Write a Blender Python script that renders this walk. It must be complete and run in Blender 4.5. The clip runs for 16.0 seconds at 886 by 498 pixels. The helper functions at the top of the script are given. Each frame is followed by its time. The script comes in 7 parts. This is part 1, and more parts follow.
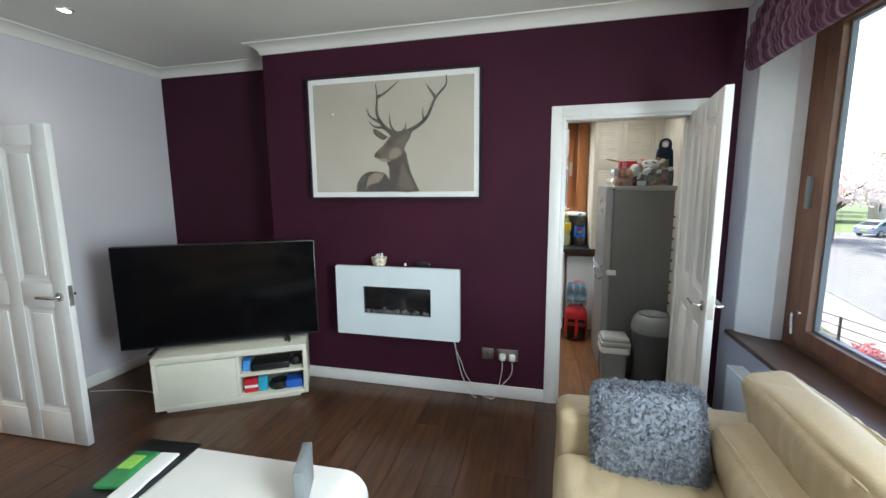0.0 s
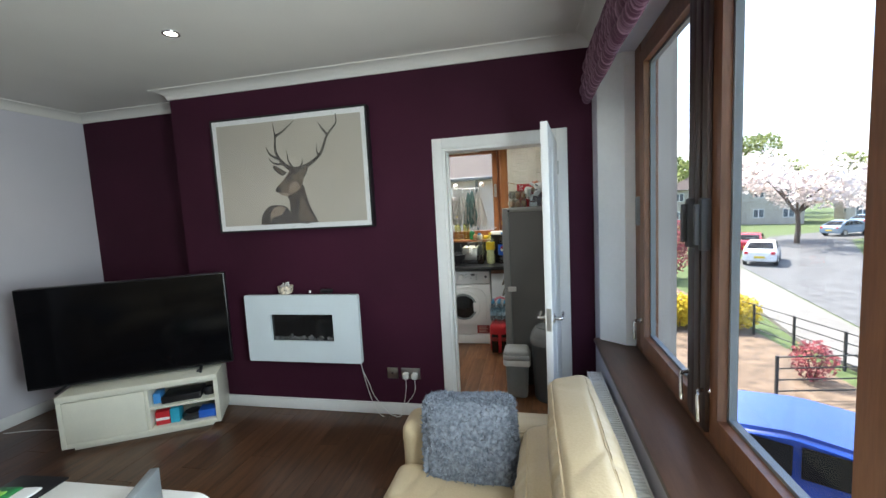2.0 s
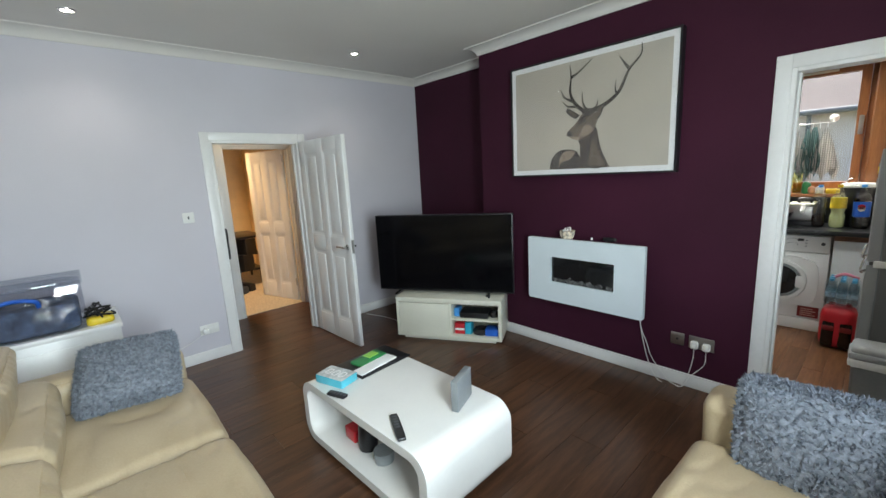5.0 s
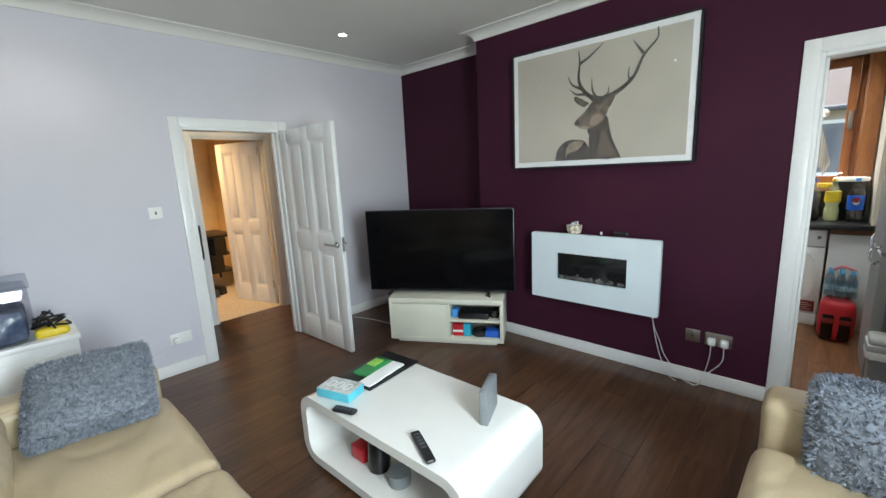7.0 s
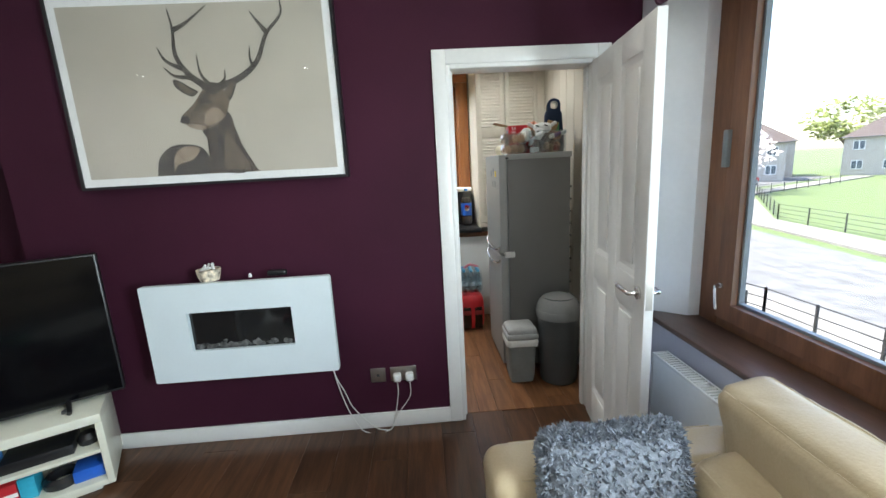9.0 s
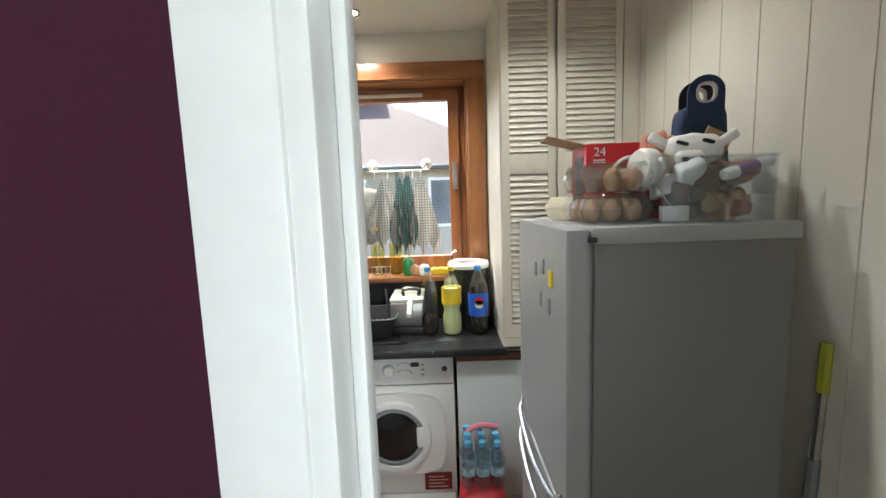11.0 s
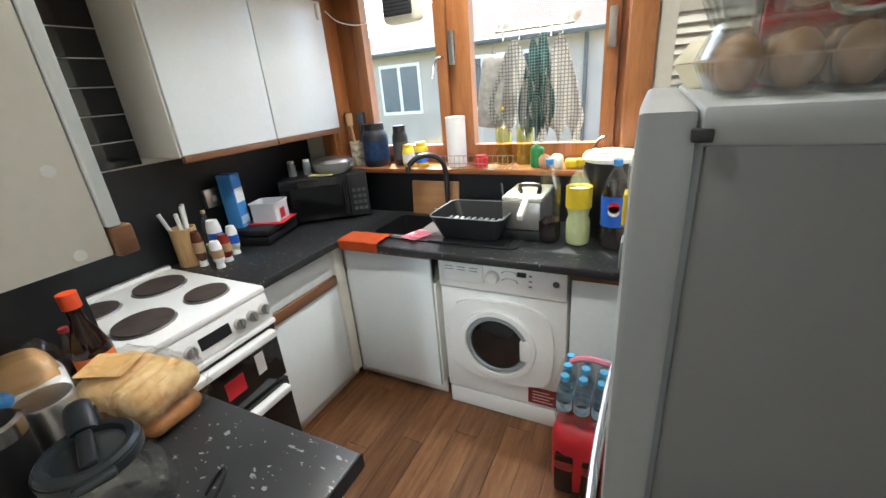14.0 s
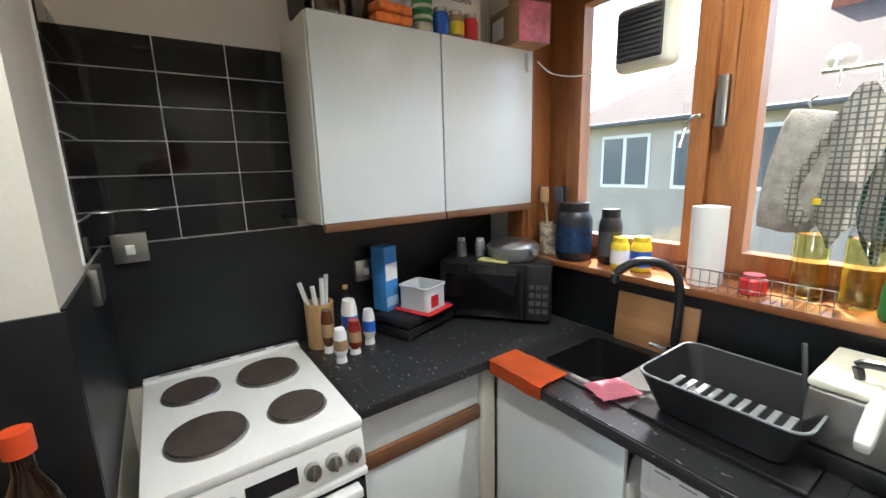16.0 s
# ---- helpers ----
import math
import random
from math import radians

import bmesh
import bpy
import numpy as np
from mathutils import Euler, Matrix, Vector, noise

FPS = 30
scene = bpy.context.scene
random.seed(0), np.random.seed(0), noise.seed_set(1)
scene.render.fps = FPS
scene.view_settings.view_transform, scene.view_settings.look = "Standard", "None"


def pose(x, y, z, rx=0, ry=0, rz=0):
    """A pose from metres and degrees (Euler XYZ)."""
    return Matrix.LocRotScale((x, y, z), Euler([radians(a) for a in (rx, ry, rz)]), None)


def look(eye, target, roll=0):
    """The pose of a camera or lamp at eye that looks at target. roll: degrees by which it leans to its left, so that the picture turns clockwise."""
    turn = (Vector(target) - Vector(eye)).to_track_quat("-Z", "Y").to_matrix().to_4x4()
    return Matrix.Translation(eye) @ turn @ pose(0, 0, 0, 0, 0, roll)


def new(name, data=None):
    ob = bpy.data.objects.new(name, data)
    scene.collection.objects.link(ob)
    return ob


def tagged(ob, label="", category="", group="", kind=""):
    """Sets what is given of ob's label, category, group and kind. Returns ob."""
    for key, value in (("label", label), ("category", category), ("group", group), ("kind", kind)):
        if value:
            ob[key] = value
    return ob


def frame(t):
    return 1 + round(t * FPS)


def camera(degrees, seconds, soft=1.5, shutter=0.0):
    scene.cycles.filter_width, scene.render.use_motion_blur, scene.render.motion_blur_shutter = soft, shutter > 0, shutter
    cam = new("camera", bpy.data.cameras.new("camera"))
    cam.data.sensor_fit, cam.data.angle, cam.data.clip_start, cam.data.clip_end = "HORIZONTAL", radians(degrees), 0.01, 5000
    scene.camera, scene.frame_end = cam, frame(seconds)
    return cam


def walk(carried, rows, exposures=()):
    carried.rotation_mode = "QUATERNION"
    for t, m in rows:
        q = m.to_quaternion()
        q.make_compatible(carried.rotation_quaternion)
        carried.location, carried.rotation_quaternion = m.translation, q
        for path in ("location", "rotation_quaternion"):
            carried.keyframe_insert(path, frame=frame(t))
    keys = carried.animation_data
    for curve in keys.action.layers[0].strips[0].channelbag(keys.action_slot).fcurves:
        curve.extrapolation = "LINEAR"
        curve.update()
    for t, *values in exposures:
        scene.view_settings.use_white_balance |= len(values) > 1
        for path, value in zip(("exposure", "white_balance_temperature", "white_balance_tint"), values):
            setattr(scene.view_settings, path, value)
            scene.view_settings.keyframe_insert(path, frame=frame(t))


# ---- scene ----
cam = camera(94.7, 16.0)

PATH = [
    (0, (1.174, -0.021, 1.523), (0.695, 1.9, 1.239), -0.4),
    (0.5, (1.492, 0.014, 1.523), (0.964, 1.928, 1.282), -0.3),
    (1, (1.78, 0.014, 1.577), (1.337, 1.956, 1.403), -1.0),
    (1.5, (1.872, -0.011, 1.599), (1.471, 1.943, 1.446), -2.1),
    (2, (1.864, -0.037, 1.569), (1.443, 1.908, 1.373), -3.0),
    (2.5, (1.854, -0.039, 1.548), (1.312, 1.869, 1.292), -3.2),
    (3, (1.82, -0.041, 1.543), (1.101, 1.799, 1.231), -3.2),
    (3.5, (1.785, -0.059, 1.535), (0.873, 1.688, 1.193), -3.1),
    (4, (1.737, -0.079, 1.527), (0.64, 1.555, 1.172), -2.9),
    (4.5, (1.704, -0.105, 1.542), (0.427, 1.388, 1.171), -3.0),
    (5, (1.682, -0.11, 1.547), (0.228, 1.212, 1.174), -3.0),
    (5.2, (1.663, -0.125, 1.544), (0.149, 1.129, 1.176), -3.0),
    (7.3, (1.262, -0.139, 1.487), (0.028, 1.387, 1.102), -2.5),
    (7.5, (1.206, -0.066, 1.49), (0.309, 1.676, 1.089), -2.6),
    (8, (1.156, 0.087, 1.474), (1.065, 2.04, 1.055), -2.8),
    (8.2, (1.138, 0.175, 1.462), (1.261, 2.126, 1.039), -3.2),
    (9.3, (1.10, 0.95, 1.50), (1.19, 2.92, 1.13), -3.1),
    (10.3, (1.225, 2.112, 1.53), (1.732, 4.029, 1.247), -3.4),
    (10.5, (1.265, 2.212, 1.562), (1.656, 4.155, 1.267), -3.3),
    (11, (1.378, 2.543, 1.615), (1.372, 4.528, 1.378), -2.0),
    (11.5, (1.512, 2.724, 1.653), (1.076, 4.67, 1.497), -0.9),
    (12, (1.591, 2.799, 1.699), (0.931, 4.685, 1.607), -1.2),
    (12.5, (1.646, 2.852, 1.7), (0.842, 4.673, 1.513), -2.3),
    (13, (1.673, 2.91, 1.66), (0.813, 4.674, 1.274), -3.5),
    (13.5, (1.666, 2.933, 1.614), (0.801, 4.635, 1.017), -4.5),
    (14, (1.649, 2.953, 1.581), (0.788, 4.6, 0.842), -4.9),
    (14.5, (1.636, 2.963, 1.559), (0.753, 4.583, 0.786), -4.7),
    (15, (1.627, 2.982, 1.566), (0.661, 4.592, 0.876), -3.8),
    (15.5, (1.526, 3.121, 1.563), (0.363, 4.667, 1.054), -2.1),
    (15.7, (1.447, 3.233, 1.557), (0.153, 4.701, 1.146), -1.3),
    (16, (1.298, 3.532, 1.578), (-0.311, 4.653, 1.183), -1.7),
]
EXPOSURES = [(0, 2.6), (2, 2.25), (4, 2.28), (5, 2.33), (8, 2.6), (10.3, 2.75), (11, 2.7), (12, 2.65), (13, 2.7), (14, 2.98), (15, 3.05), (16, 2.75)]
walk(cam, [(t, look(eye, target, roll)) for t, eye, target, roll in PATH], EXPOSURES)

# ---- world and lights ----
world = bpy.data.worlds.new("sky")
scene.world = world
world.use_nodes = True
wn = world.node_tree.nodes
sky = wn.new("ShaderNodeTexSky")
sky.sky_type, sky.sun_disc = "NISHITA", False
sky.sun_elevation, sky.sun_rotation, sky.dust_density = radians(58), radians(-34), 2.0
wn["Background"].inputs["Strength"].default_value = 0.15
world.node_tree.links.new(sky.outputs[0], wn["Background"].inputs["Color"])
sun = new("sun", bpy.data.lights.new("sun", "SUN"))
sun.data.energy, sun.data.angle, sun.data.color = 3.0, radians(0.5), (1.0, 0.95, 0.87)
sun.matrix_world = look((-13, 19.5, 38), (0, 0, 0))

bay = new("window_daylight", bpy.data.lights.new("window_daylight", "AREA"))
bay.data.shape, bay.data.size, bay.data.size_y, bay.data.energy, bay.data.color = "RECTANGLE", 1.5, 0.75, 21, (0.82, 0.95, 0.98)
bay.matrix_world = pose(2.43, 0.2, 1.5, 0, 90, 0)

SPOTS = [(-0.06, 1.99, 2.62), (-1.68, 2.0, 2.62), (1.53, 1.98, 2.62), (-1.8, 0.09, 2.62), (-0.06, 0.09, 2.62), (1.53, 0.09, 2.62)]
# The third entry is an unseen fill lamp, added to brighten the fridge corner.
KITCHEN_SPOTS_AND_FILL = [(0.96, 4.68, 2.55), (0.96, 3.5, 2.55), (1.8, 3.95, 2.55)]


def spot_lamp(x, y, z, watts, colour):
    li = bpy.data.lights.new("downlight_lamp", "SPOT")
    li.energy, li.color, li.spot_size, li.spot_blend, li.shadow_soft_size = watts, colour, radians(130), 0.8, 0.03
    ob = new("downlight_lamp", li)
    ob.matrix_world = look((x, y, z - 0.02), (x, y + 0.001, z - 1))


for p in SPOTS:
    spot_lamp(*p, 1.3, (1.0, 0.96, 0.84))
for p, watts in zip(KITCHEN_SPOTS_AND_FILL, (11.0, 8.5, 3.5)):
    spot_lamp(*p, watts, (0.95, 0.98, 0.94))
spot_lamp(-4.4, 1.2, 2.5, 34, (1.0, 0.62, 0.28))
spot_lamp(-2.9, 1.4, 2.5, 3, (1.0, 0.75, 0.45))


# ---- materials ----
def mat(name, colour, rough=0.5, metal=0.0, vary=0.06, scale=6.0, bump=0.0, fine=60.0, stretch=(1, 1, 1), second=None, mix=0.5, coat=0.0, spec=None, rand=0.0, sharp=False):
    """A surface with two scales of tone and a fine relief."""
    m = bpy.data.materials.new(name)
    m.use_nodes = True
    nt = m.node_tree
    b = nt.nodes["Principled BSDF"]
    b.inputs["Roughness"].default_value, b.inputs["Metallic"].default_value = rough, metal
    b.inputs["Coat Weight"].default_value = coat
    if spec is not None:
        b.inputs["Specular IOR Level"].default_value = spec
    tc = nt.nodes.new("ShaderNodeTexCoord")
    mp = nt.nodes.new("ShaderNodeMapping")
    mp.inputs["Scale"].default_value = stretch
    nt.links.new(tc.outputs["Object"], mp.inputs[0])
    n1 = nt.nodes.new("ShaderNodeTexNoise")
    n1.inputs["Scale"].default_value, n1.inputs["Detail"].default_value = scale, 4
    n2 = nt.nodes.new("ShaderNodeTexNoise")
    n2.inputs["Scale"].default_value, n2.inputs["Detail"].default_value = fine, 3
    nt.links.new(mp.outputs[0], n1.inputs[0])
    nt.links.new(mp.outputs[0], n2.inputs[0])
    ramp = nt.nodes.new("ShaderNodeValToRGB")
    lo = [max(0, c * (1 - vary * 2)) for c in colour]
    hi = second or [min(1, c * (1 + vary * 2)) for c in colour]
    ramp.color_ramp.elements[0].position, ramp.color_ramp.elements[1].position = (0.645, 0.675) if sharp else (0.3, 0.7)
    ramp.color_ramp.elements[0].color, ramp.color_ramp.elements[1].color = (*(colour if second else lo), 1), (*hi, 1)
    add = nt.nodes.new("ShaderNodeMath")
    add.operation = "MULTIPLY_ADD"
    nt.links.new(n2.outputs["Fac"], add.inputs[0])
    add.inputs[1].default_value = 0.4 if not sharp else 0.0
    nt.links.new(n1.outputs["Fac"], add.inputs[2])
    sub = nt.nodes.new("ShaderNodeMath")
    sub.operation = "SUBTRACT"
    nt.links.new(add.outputs[0], sub.inputs[0])
    sub.inputs[1].default_value = 0.2 if not sharp else 0.0
    nt.links.new(sub.outputs[0], ramp.inputs[0])
    out = ramp.outputs[0]
    if rand:
        info = nt.nodes.new("ShaderNodeObjectInfo")
        hsv = nt.nodes.new("ShaderNodeHueSaturation")
        mr = nt.nodes.new("ShaderNodeMapRange")
        mr.inputs[3].default_value, mr.inputs[4].default_value = 1 - rand, 1 + rand
        nt.links.new(info.outputs["Random"], mr.inputs[0])
        nt.links.new(mr.outputs[0], hsv.inputs["Value"])
        nt.links.new(out, hsv.inputs["Color"])
        out = hsv.outputs[0]
        off = nt.nodes.new("ShaderNodeVectorMath")
        off.operation = "SCALE"
        off.inputs[0].default_value = (7.3, 5.1, 9.7)
        nt.links.new(info.outputs["Random"], off.inputs["Scale"])
        nt.links.new(off.outputs[0], mp.inputs["Location"])
    nt.links.new(out, b.inputs["Base Color"])
    if bump:
        bp = nt.nodes.new("ShaderNodeBump")
        bp.inputs["Strength"].default_value, bp.inputs["Distance"].default_value = bump, 0.004
        nt.links.new(n2.outputs["Fac"], bp.inputs["Height"])
        nt.links.new(bp.outputs[0], b.inputs["Normal"])
    return m


def clear(name, colour=(1, 1, 1), rough=0.0, ior=1.45, alpha=None):
    m = bpy.data.materials.new(name)
    m.use_nodes = True
    nt = m.node_tree
    b = nt.nodes["Principled BSDF"]
    b.inputs["Base Color"].default_value = (*colour, 1)
    b.inputs["Roughness"].default_value, b.inputs["IOR"].default_value = rough, ior
    if alpha is None:
        b.inputs["Transmission Weight"].default_value = 1.0
    else:
        b.inputs["Alpha"].default_value = alpha
    return m


def thin_glass(name, tint=(1, 1, 1), gloss=0.06):
    """A flat pane: clear, with a weak mirror."""
    m = bpy.data.materials.new(name)
    m.use_nodes = True
    nt = m.node_tree
    nt.nodes.remove(nt.nodes["Principled BSDF"])
    t, g, mx = nt.nodes.new("ShaderNodeBsdfTransparent"), nt.nodes.new("ShaderNodeBsdfGlossy"), nt.nodes.new("ShaderNodeMixShader")
    t.inputs[0].default_value = (*tint, 1)
    g.inputs["Roughness"].default_value = 0.02
    mx.inputs[0].default_value = gloss
    nt.links.new(t.outputs[0], mx.inputs[1])
    nt.links.new(g.outputs[0], mx.inputs[2])
    nt.links.new(mx.outputs[0], nt.nodes["Material Output"].inputs[0])
    return m


def glow(name, colour, power):
    m = mat(name, colour, 0.5)
    b = m.node_tree.nodes["Principled BSDF"]
    b.inputs["Emission Color"].default_value, b.inputs["Emission Strength"].default_value = (*colour, 1), power
    return m


def striped(name, a, b_):
    """Woven fabric with narrow paler stripes across its length."""
    m = mat(name, a, 0.85, vary=0.15, scale=9, bump=0.45, fine=150)
    nt = m.node_tree
    tc = nt.nodes.new("ShaderNodeTexCoord")
    mp = nt.nodes.new("ShaderNodeMapping")
    mp.inputs["Scale"].default_value = (0.4, 9.0, 0.4)
    ns = nt.nodes.new("ShaderNodeTexNoise")
    ns.inputs["Scale"].default_value, ns.inputs["Detail"].default_value = 4.5, 2
    rp_ = nt.nodes.new("ShaderNodeValToRGB")
    rp_.color_ramp.elements[0].position, rp_.color_ramp.elements[1].position = 0.47, 0.66
    rp_.color_ramp.elements[0].color, rp_.color_ramp.elements[1].color = (*a, 1), (*b_, 1)
    nt.links.new(tc.outputs["Object"], mp.inputs[0])
    nt.links.new(mp.outputs[0], ns.inputs[0])
    nt.links.new(ns.outputs["Fac"], rp_.inputs[0])
    nt.links.new(rp_.outputs[0], nt.nodes["Principled BSDF"].inputs["Base Color"])
    return m


PLUM = mat("plum_paint", (0.046, 0.0088, 0.023), 0.7, vary=0.08, scale=1.5, bump=0.12, fine=160, spec=0.2)
LILAC = mat("pale_lilac_paint", (0.62, 0.60, 0.655), 0.7, vary=0.02, scale=1.2, bump=0.1, fine=150)
CREAMWALL = mat("cream_paint", (0.74, 0.70, 0.62), 0.45, vary=0.03, scale=2, bump=0.08, fine=120)
CEIL = mat("ceiling_paint", (0.72, 0.70, 0.66), 0.85, vary=0.02, scale=1.0, bump=0.1, fine=140)
GLOSSWHITE = mat("white_gloss_paint", (0.80, 0.80, 0.79), 0.3, vary=0.02, scale=3, bump=0.05, fine=40)
ORANGEWALL = mat("warm_paint", (0.80, 0.62, 0.36), 0.7, vary=0.03)
FLOORWOOD = mat("dark_walnut_plank", (0.046, 0.021, 0.011), 0.3, vary=0.25, scale=3.5, bump=0.08, fine=22, stretch=(9, 0.8, 1), second=(0.115, 0.052, 0.026), rand=0.2)
KFLOORWOOD = mat("warm_walnut_plank", (0.115, 0.044, 0.017), 0.33, vary=0.25, scale=3.5, bump=0.08, fine=22, stretch=(10, 0.9, 1), second=(0.235, 0.11, 0.05), rand=0.22)
FIREWHITE = mat("cool_white_enamel", (0.70, 0.78, 0.82), 0.25, vary=0.01)
SUBFLOOR = mat("dark_joint", (0.02, 0.012, 0.008), 0.8)
CARPET = mat("beige_carpet", (0.55, 0.49, 0.40), 0.95, vary=0.1, scale=40, bump=0.6, fine=300)
SILLWOOD = mat("dark_sill_wood", (0.085, 0.045, 0.03), 0.38, vary=0.25, scale=3, bump=0.1, fine=25, stretch=(6, 0.6, 6), second=(0.14, 0.075, 0.05))
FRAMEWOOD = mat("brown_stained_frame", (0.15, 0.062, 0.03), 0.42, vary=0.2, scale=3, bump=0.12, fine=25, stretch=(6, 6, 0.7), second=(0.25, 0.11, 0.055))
FRAMEDARK = mat("dark_brown_frame", (0.06, 0.038, 0.03), 0.45, vary=0.2, scale=3, bump=0.1, fine=25, stretch=(6, 6, 0.7))
PINE = mat("varnished_pine", (0.24, 0.085, 0.028), 0.3, vary=0.2, scale=2.5, bump=0.1, fine=20, stretch=(7, 7, 0.7), second=(0.40, 0.165, 0.06))
PINEX = mat("varnished_pine_rail", (0.23, 0.08, 0.028), 0.3, vary=0.2, scale=2.5, bump=0.1, fine=20, stretch=(0.7, 7, 7), second=(0.37, 0.15, 0.058))
TRIMWOOD = mat("walnut_trim", (0.14, 0.06, 0.028), 0.4, vary=0.2, scale=4, stretch=(3, 0.6, 9), bump=0.1, second=(0.24, 0.11, 0.055))
LEATHER = mat("cream_leather", (0.47, 0.37, 0.235), 0.36, vary=0.06, scale=3, bump=0.22, fine=130, second=(0.55, 0.45, 0.30))
FUR = mat("grey_fleece", (0.12, 0.137, 0.165), 0.95, vary=0.3, scale=50, bump=0.5, fine=240, second=(0.30, 0.33, 0.385))
FURBACK = mat("cream_cushion_back", (0.6, 0.55, 0.45), 0.9, vary=0.05)
HIGHGLOSS = mat("white_high_gloss", (0.83, 0.83, 0.80), 0.08, vary=0.01, coat=0.6)
STANDCREAM = mat("cream_lacquer", (0.72, 0.71, 0.60), 0.3, vary=0.02)
BLACKPL = mat("black_plastic", (0.012, 0.012, 0.014), 0.35, vary=0.1)
SCREEN = mat("tv_screen", (0.003, 0.003, 0.004), 0.12, vary=0.0, spec=0.22)
GREYPL = mat("grey_plastic", (0.22, 0.24, 0.25), 0.42, vary=0.05)
DARKGREYPL = mat("dark_grey_plastic", (0.07, 0.075, 0.08), 0.45, vary=0.05)
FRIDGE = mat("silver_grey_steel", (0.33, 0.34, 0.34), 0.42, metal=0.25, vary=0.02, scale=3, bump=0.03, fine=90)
# Grey of the fridge sides, with their shade darkened into the colour.
FRIDGESHADED = mat("shaded_grey_fridge_side", (0.15, 0.15, 0.15), 0.5, vary=0.03, scale=3, bump=0.06, fine=180)
CHROME = mat("brushed_chrome", (0.62, 0.61, 0.6), 0.25, metal=1.0, vary=0.03)
STEEL = mat("steel", (0.5, 0.49, 0.47), 0.32, metal=1.0, vary=0.05)
CABWHITE = mat("cabinet_white_melamine", (0.74, 0.71, 0.64), 0.35, vary=0.025, scale=2)
CABFRONT = mat("cabinet_door_white", (0.74, 0.785, 0.80), 0.25, vary=0.02, scale=2)
LOUVRE = mat("cream_louvre_paint", (0.70, 0.66, 0.57), 0.45, vary=0.03)
WORKTOP = mat("black_flecked_worktop", (0.022, 0.023, 0.025), 0.3, vary=0.1, scale=42, second=(0.24, 0.24, 0.23), sharp=True, stretch=(1, 1.7, 1))
BLACKBOARD = mat("black_splashback", (0.009, 0.0105, 0.013), 0.4, vary=0.2, scale=5, bump=0.1, fine=30)
TILE = mat("black_gloss_tile", (0.008, 0.008, 0.009), 0.07, vary=0.1, rand=0.3)
GROUT = mat("white_grout", (0.72, 0.70, 0.66), 0.9, vary=0.05, bump=0.2)
APPLIANCE = mat("white_enamel", (0.78, 0.78, 0.77), 0.22, vary=0.015)
HOTPLATE = mat("brown_iron_plate", (0.065, 0.05, 0.045), 0.45, vary=0.15, scale=12, bump=0.1)
DARKGLASS = mat("dark_glass", (0.012, 0.012, 0.013), 0.06, vary=0.0)
ORANGE = mat("orange_cloth", (0.75, 0.13, 0.03), 0.9, vary=0.06, scale=10, bump=0.4, fine=200)
PINK = mat("pink_cloth", (0.75, 0.25, 0.33), 0.9, vary=0.05, bump=0.3)
RED = mat("red_card", (0.55, 0.02, 0.03), 0.4, vary=0.04)
WHITEPL = mat("white_plastic", (0.78, 0.78, 0.76), 0.4, vary=0.02)
YELLOW = mat("yellow_plastic", (0.75, 0.55, 0.03), 0.4, vary=0.05)
BLUE = mat("blue_print", (0.02, 0.12, 0.55), 0.35, vary=0.05)
SKYBLUE = mat("light_blue_card", (0.06, 0.28, 0.66), 0.45, vary=0.05)
COLA = mat("cola_dark", (0.015, 0.006, 0.004), 0.08, vary=0.0)
LEMON = mat("cloudy_lemonade", (0.72, 0.74, 0.38), 0.15, vary=0.03)
GREEN = mat("green_print", (0.03, 0.22, 0.07), 0.4, vary=0.08)
CARD = mat("brown_cardboard", (0.38, 0.24, 0.13), 0.85, vary=0.06, bump=0.15)
BAMBOO = mat("pale_bamboo", (0.50, 0.31, 0.14), 0.45, vary=0.12, stretch=(8, 8, 0.6))
EGG = mat("brown_egg", (0.48, 0.26, 0.14), 0.5, vary=0.06)
BREAD = mat("golden_bread", (0.60, 0.33, 0.12), 0.8, vary=0.25, scale=22, bump=0.7, fine=60, second=(0.76, 0.56, 0.28))
CLEARPL = thin_glass("clear_plastic", (0.90, 0.93, 0.94), 0.12)
BLUEPL = thin_glass("pale_blue_bottle", (0.87, 0.94, 0.97), 0.16)
GLASS = thin_glass("window_glass", (0.97, 0.98, 0.98), 0.045)
JUG = thin_glass("jug_glass", (0.965, 0.97, 0.96), 0.10)
OIL = clear("sunflower_oil", (0.95, 0.80, 0.25), 0.05, 1.2)
BLIND = striped("plum_striped_blind", (0.075, 0.016, 0.045), (0.30, 0.17, 0.24))
CLOTHGREY = mat("grey_checked_cloth", (0.33, 0.315, 0.29), 0.95, vary=0.12, scale=30, bump=0.5, fine=160)
CLOTHGREEN = mat("dark_green_cloth", (0.02, 0.085, 0.075), 0.95, vary=0.2, scale=30, bump=0.5, fine=160)
PAPER = mat("white_paper", (0.82, 0.82, 0.82), 0.8, vary=0.02)
LAMPGLOW = glow("lamp_glow", (1.0, 0.9, 0.75), 12.0)


# ---- building helpers ----
def part(name, bm, material, parent=None, label="", smooth=True):
    me = bpy.data.meshes.new(name)
    bmesh.ops.recalc_face_normals(bm, faces=bm.faces)
    bm.to_mesh(me)
    bm.free()
    me.materials.append(material)
    if smooth:
        me.polygons.foreach_set("use_smooth", [True] * len(me.polygons))
        me.set_sharp_from_angle(angle=radians(38))
    ob = new(name, me)
    if parent:
        ob.parent = parent
    if label:
        ob["label"] = label
    return ob


def thing(name, label, category, x=0, y=0, z=0, rz=0, group="", rx=0, ry=0):
    ob = new(name)
    ob.empty_display_size = 0.05
    ob.matrix_world = pose(x, y, z, rx, ry, rz)
    return tagged(ob, label, category, group)


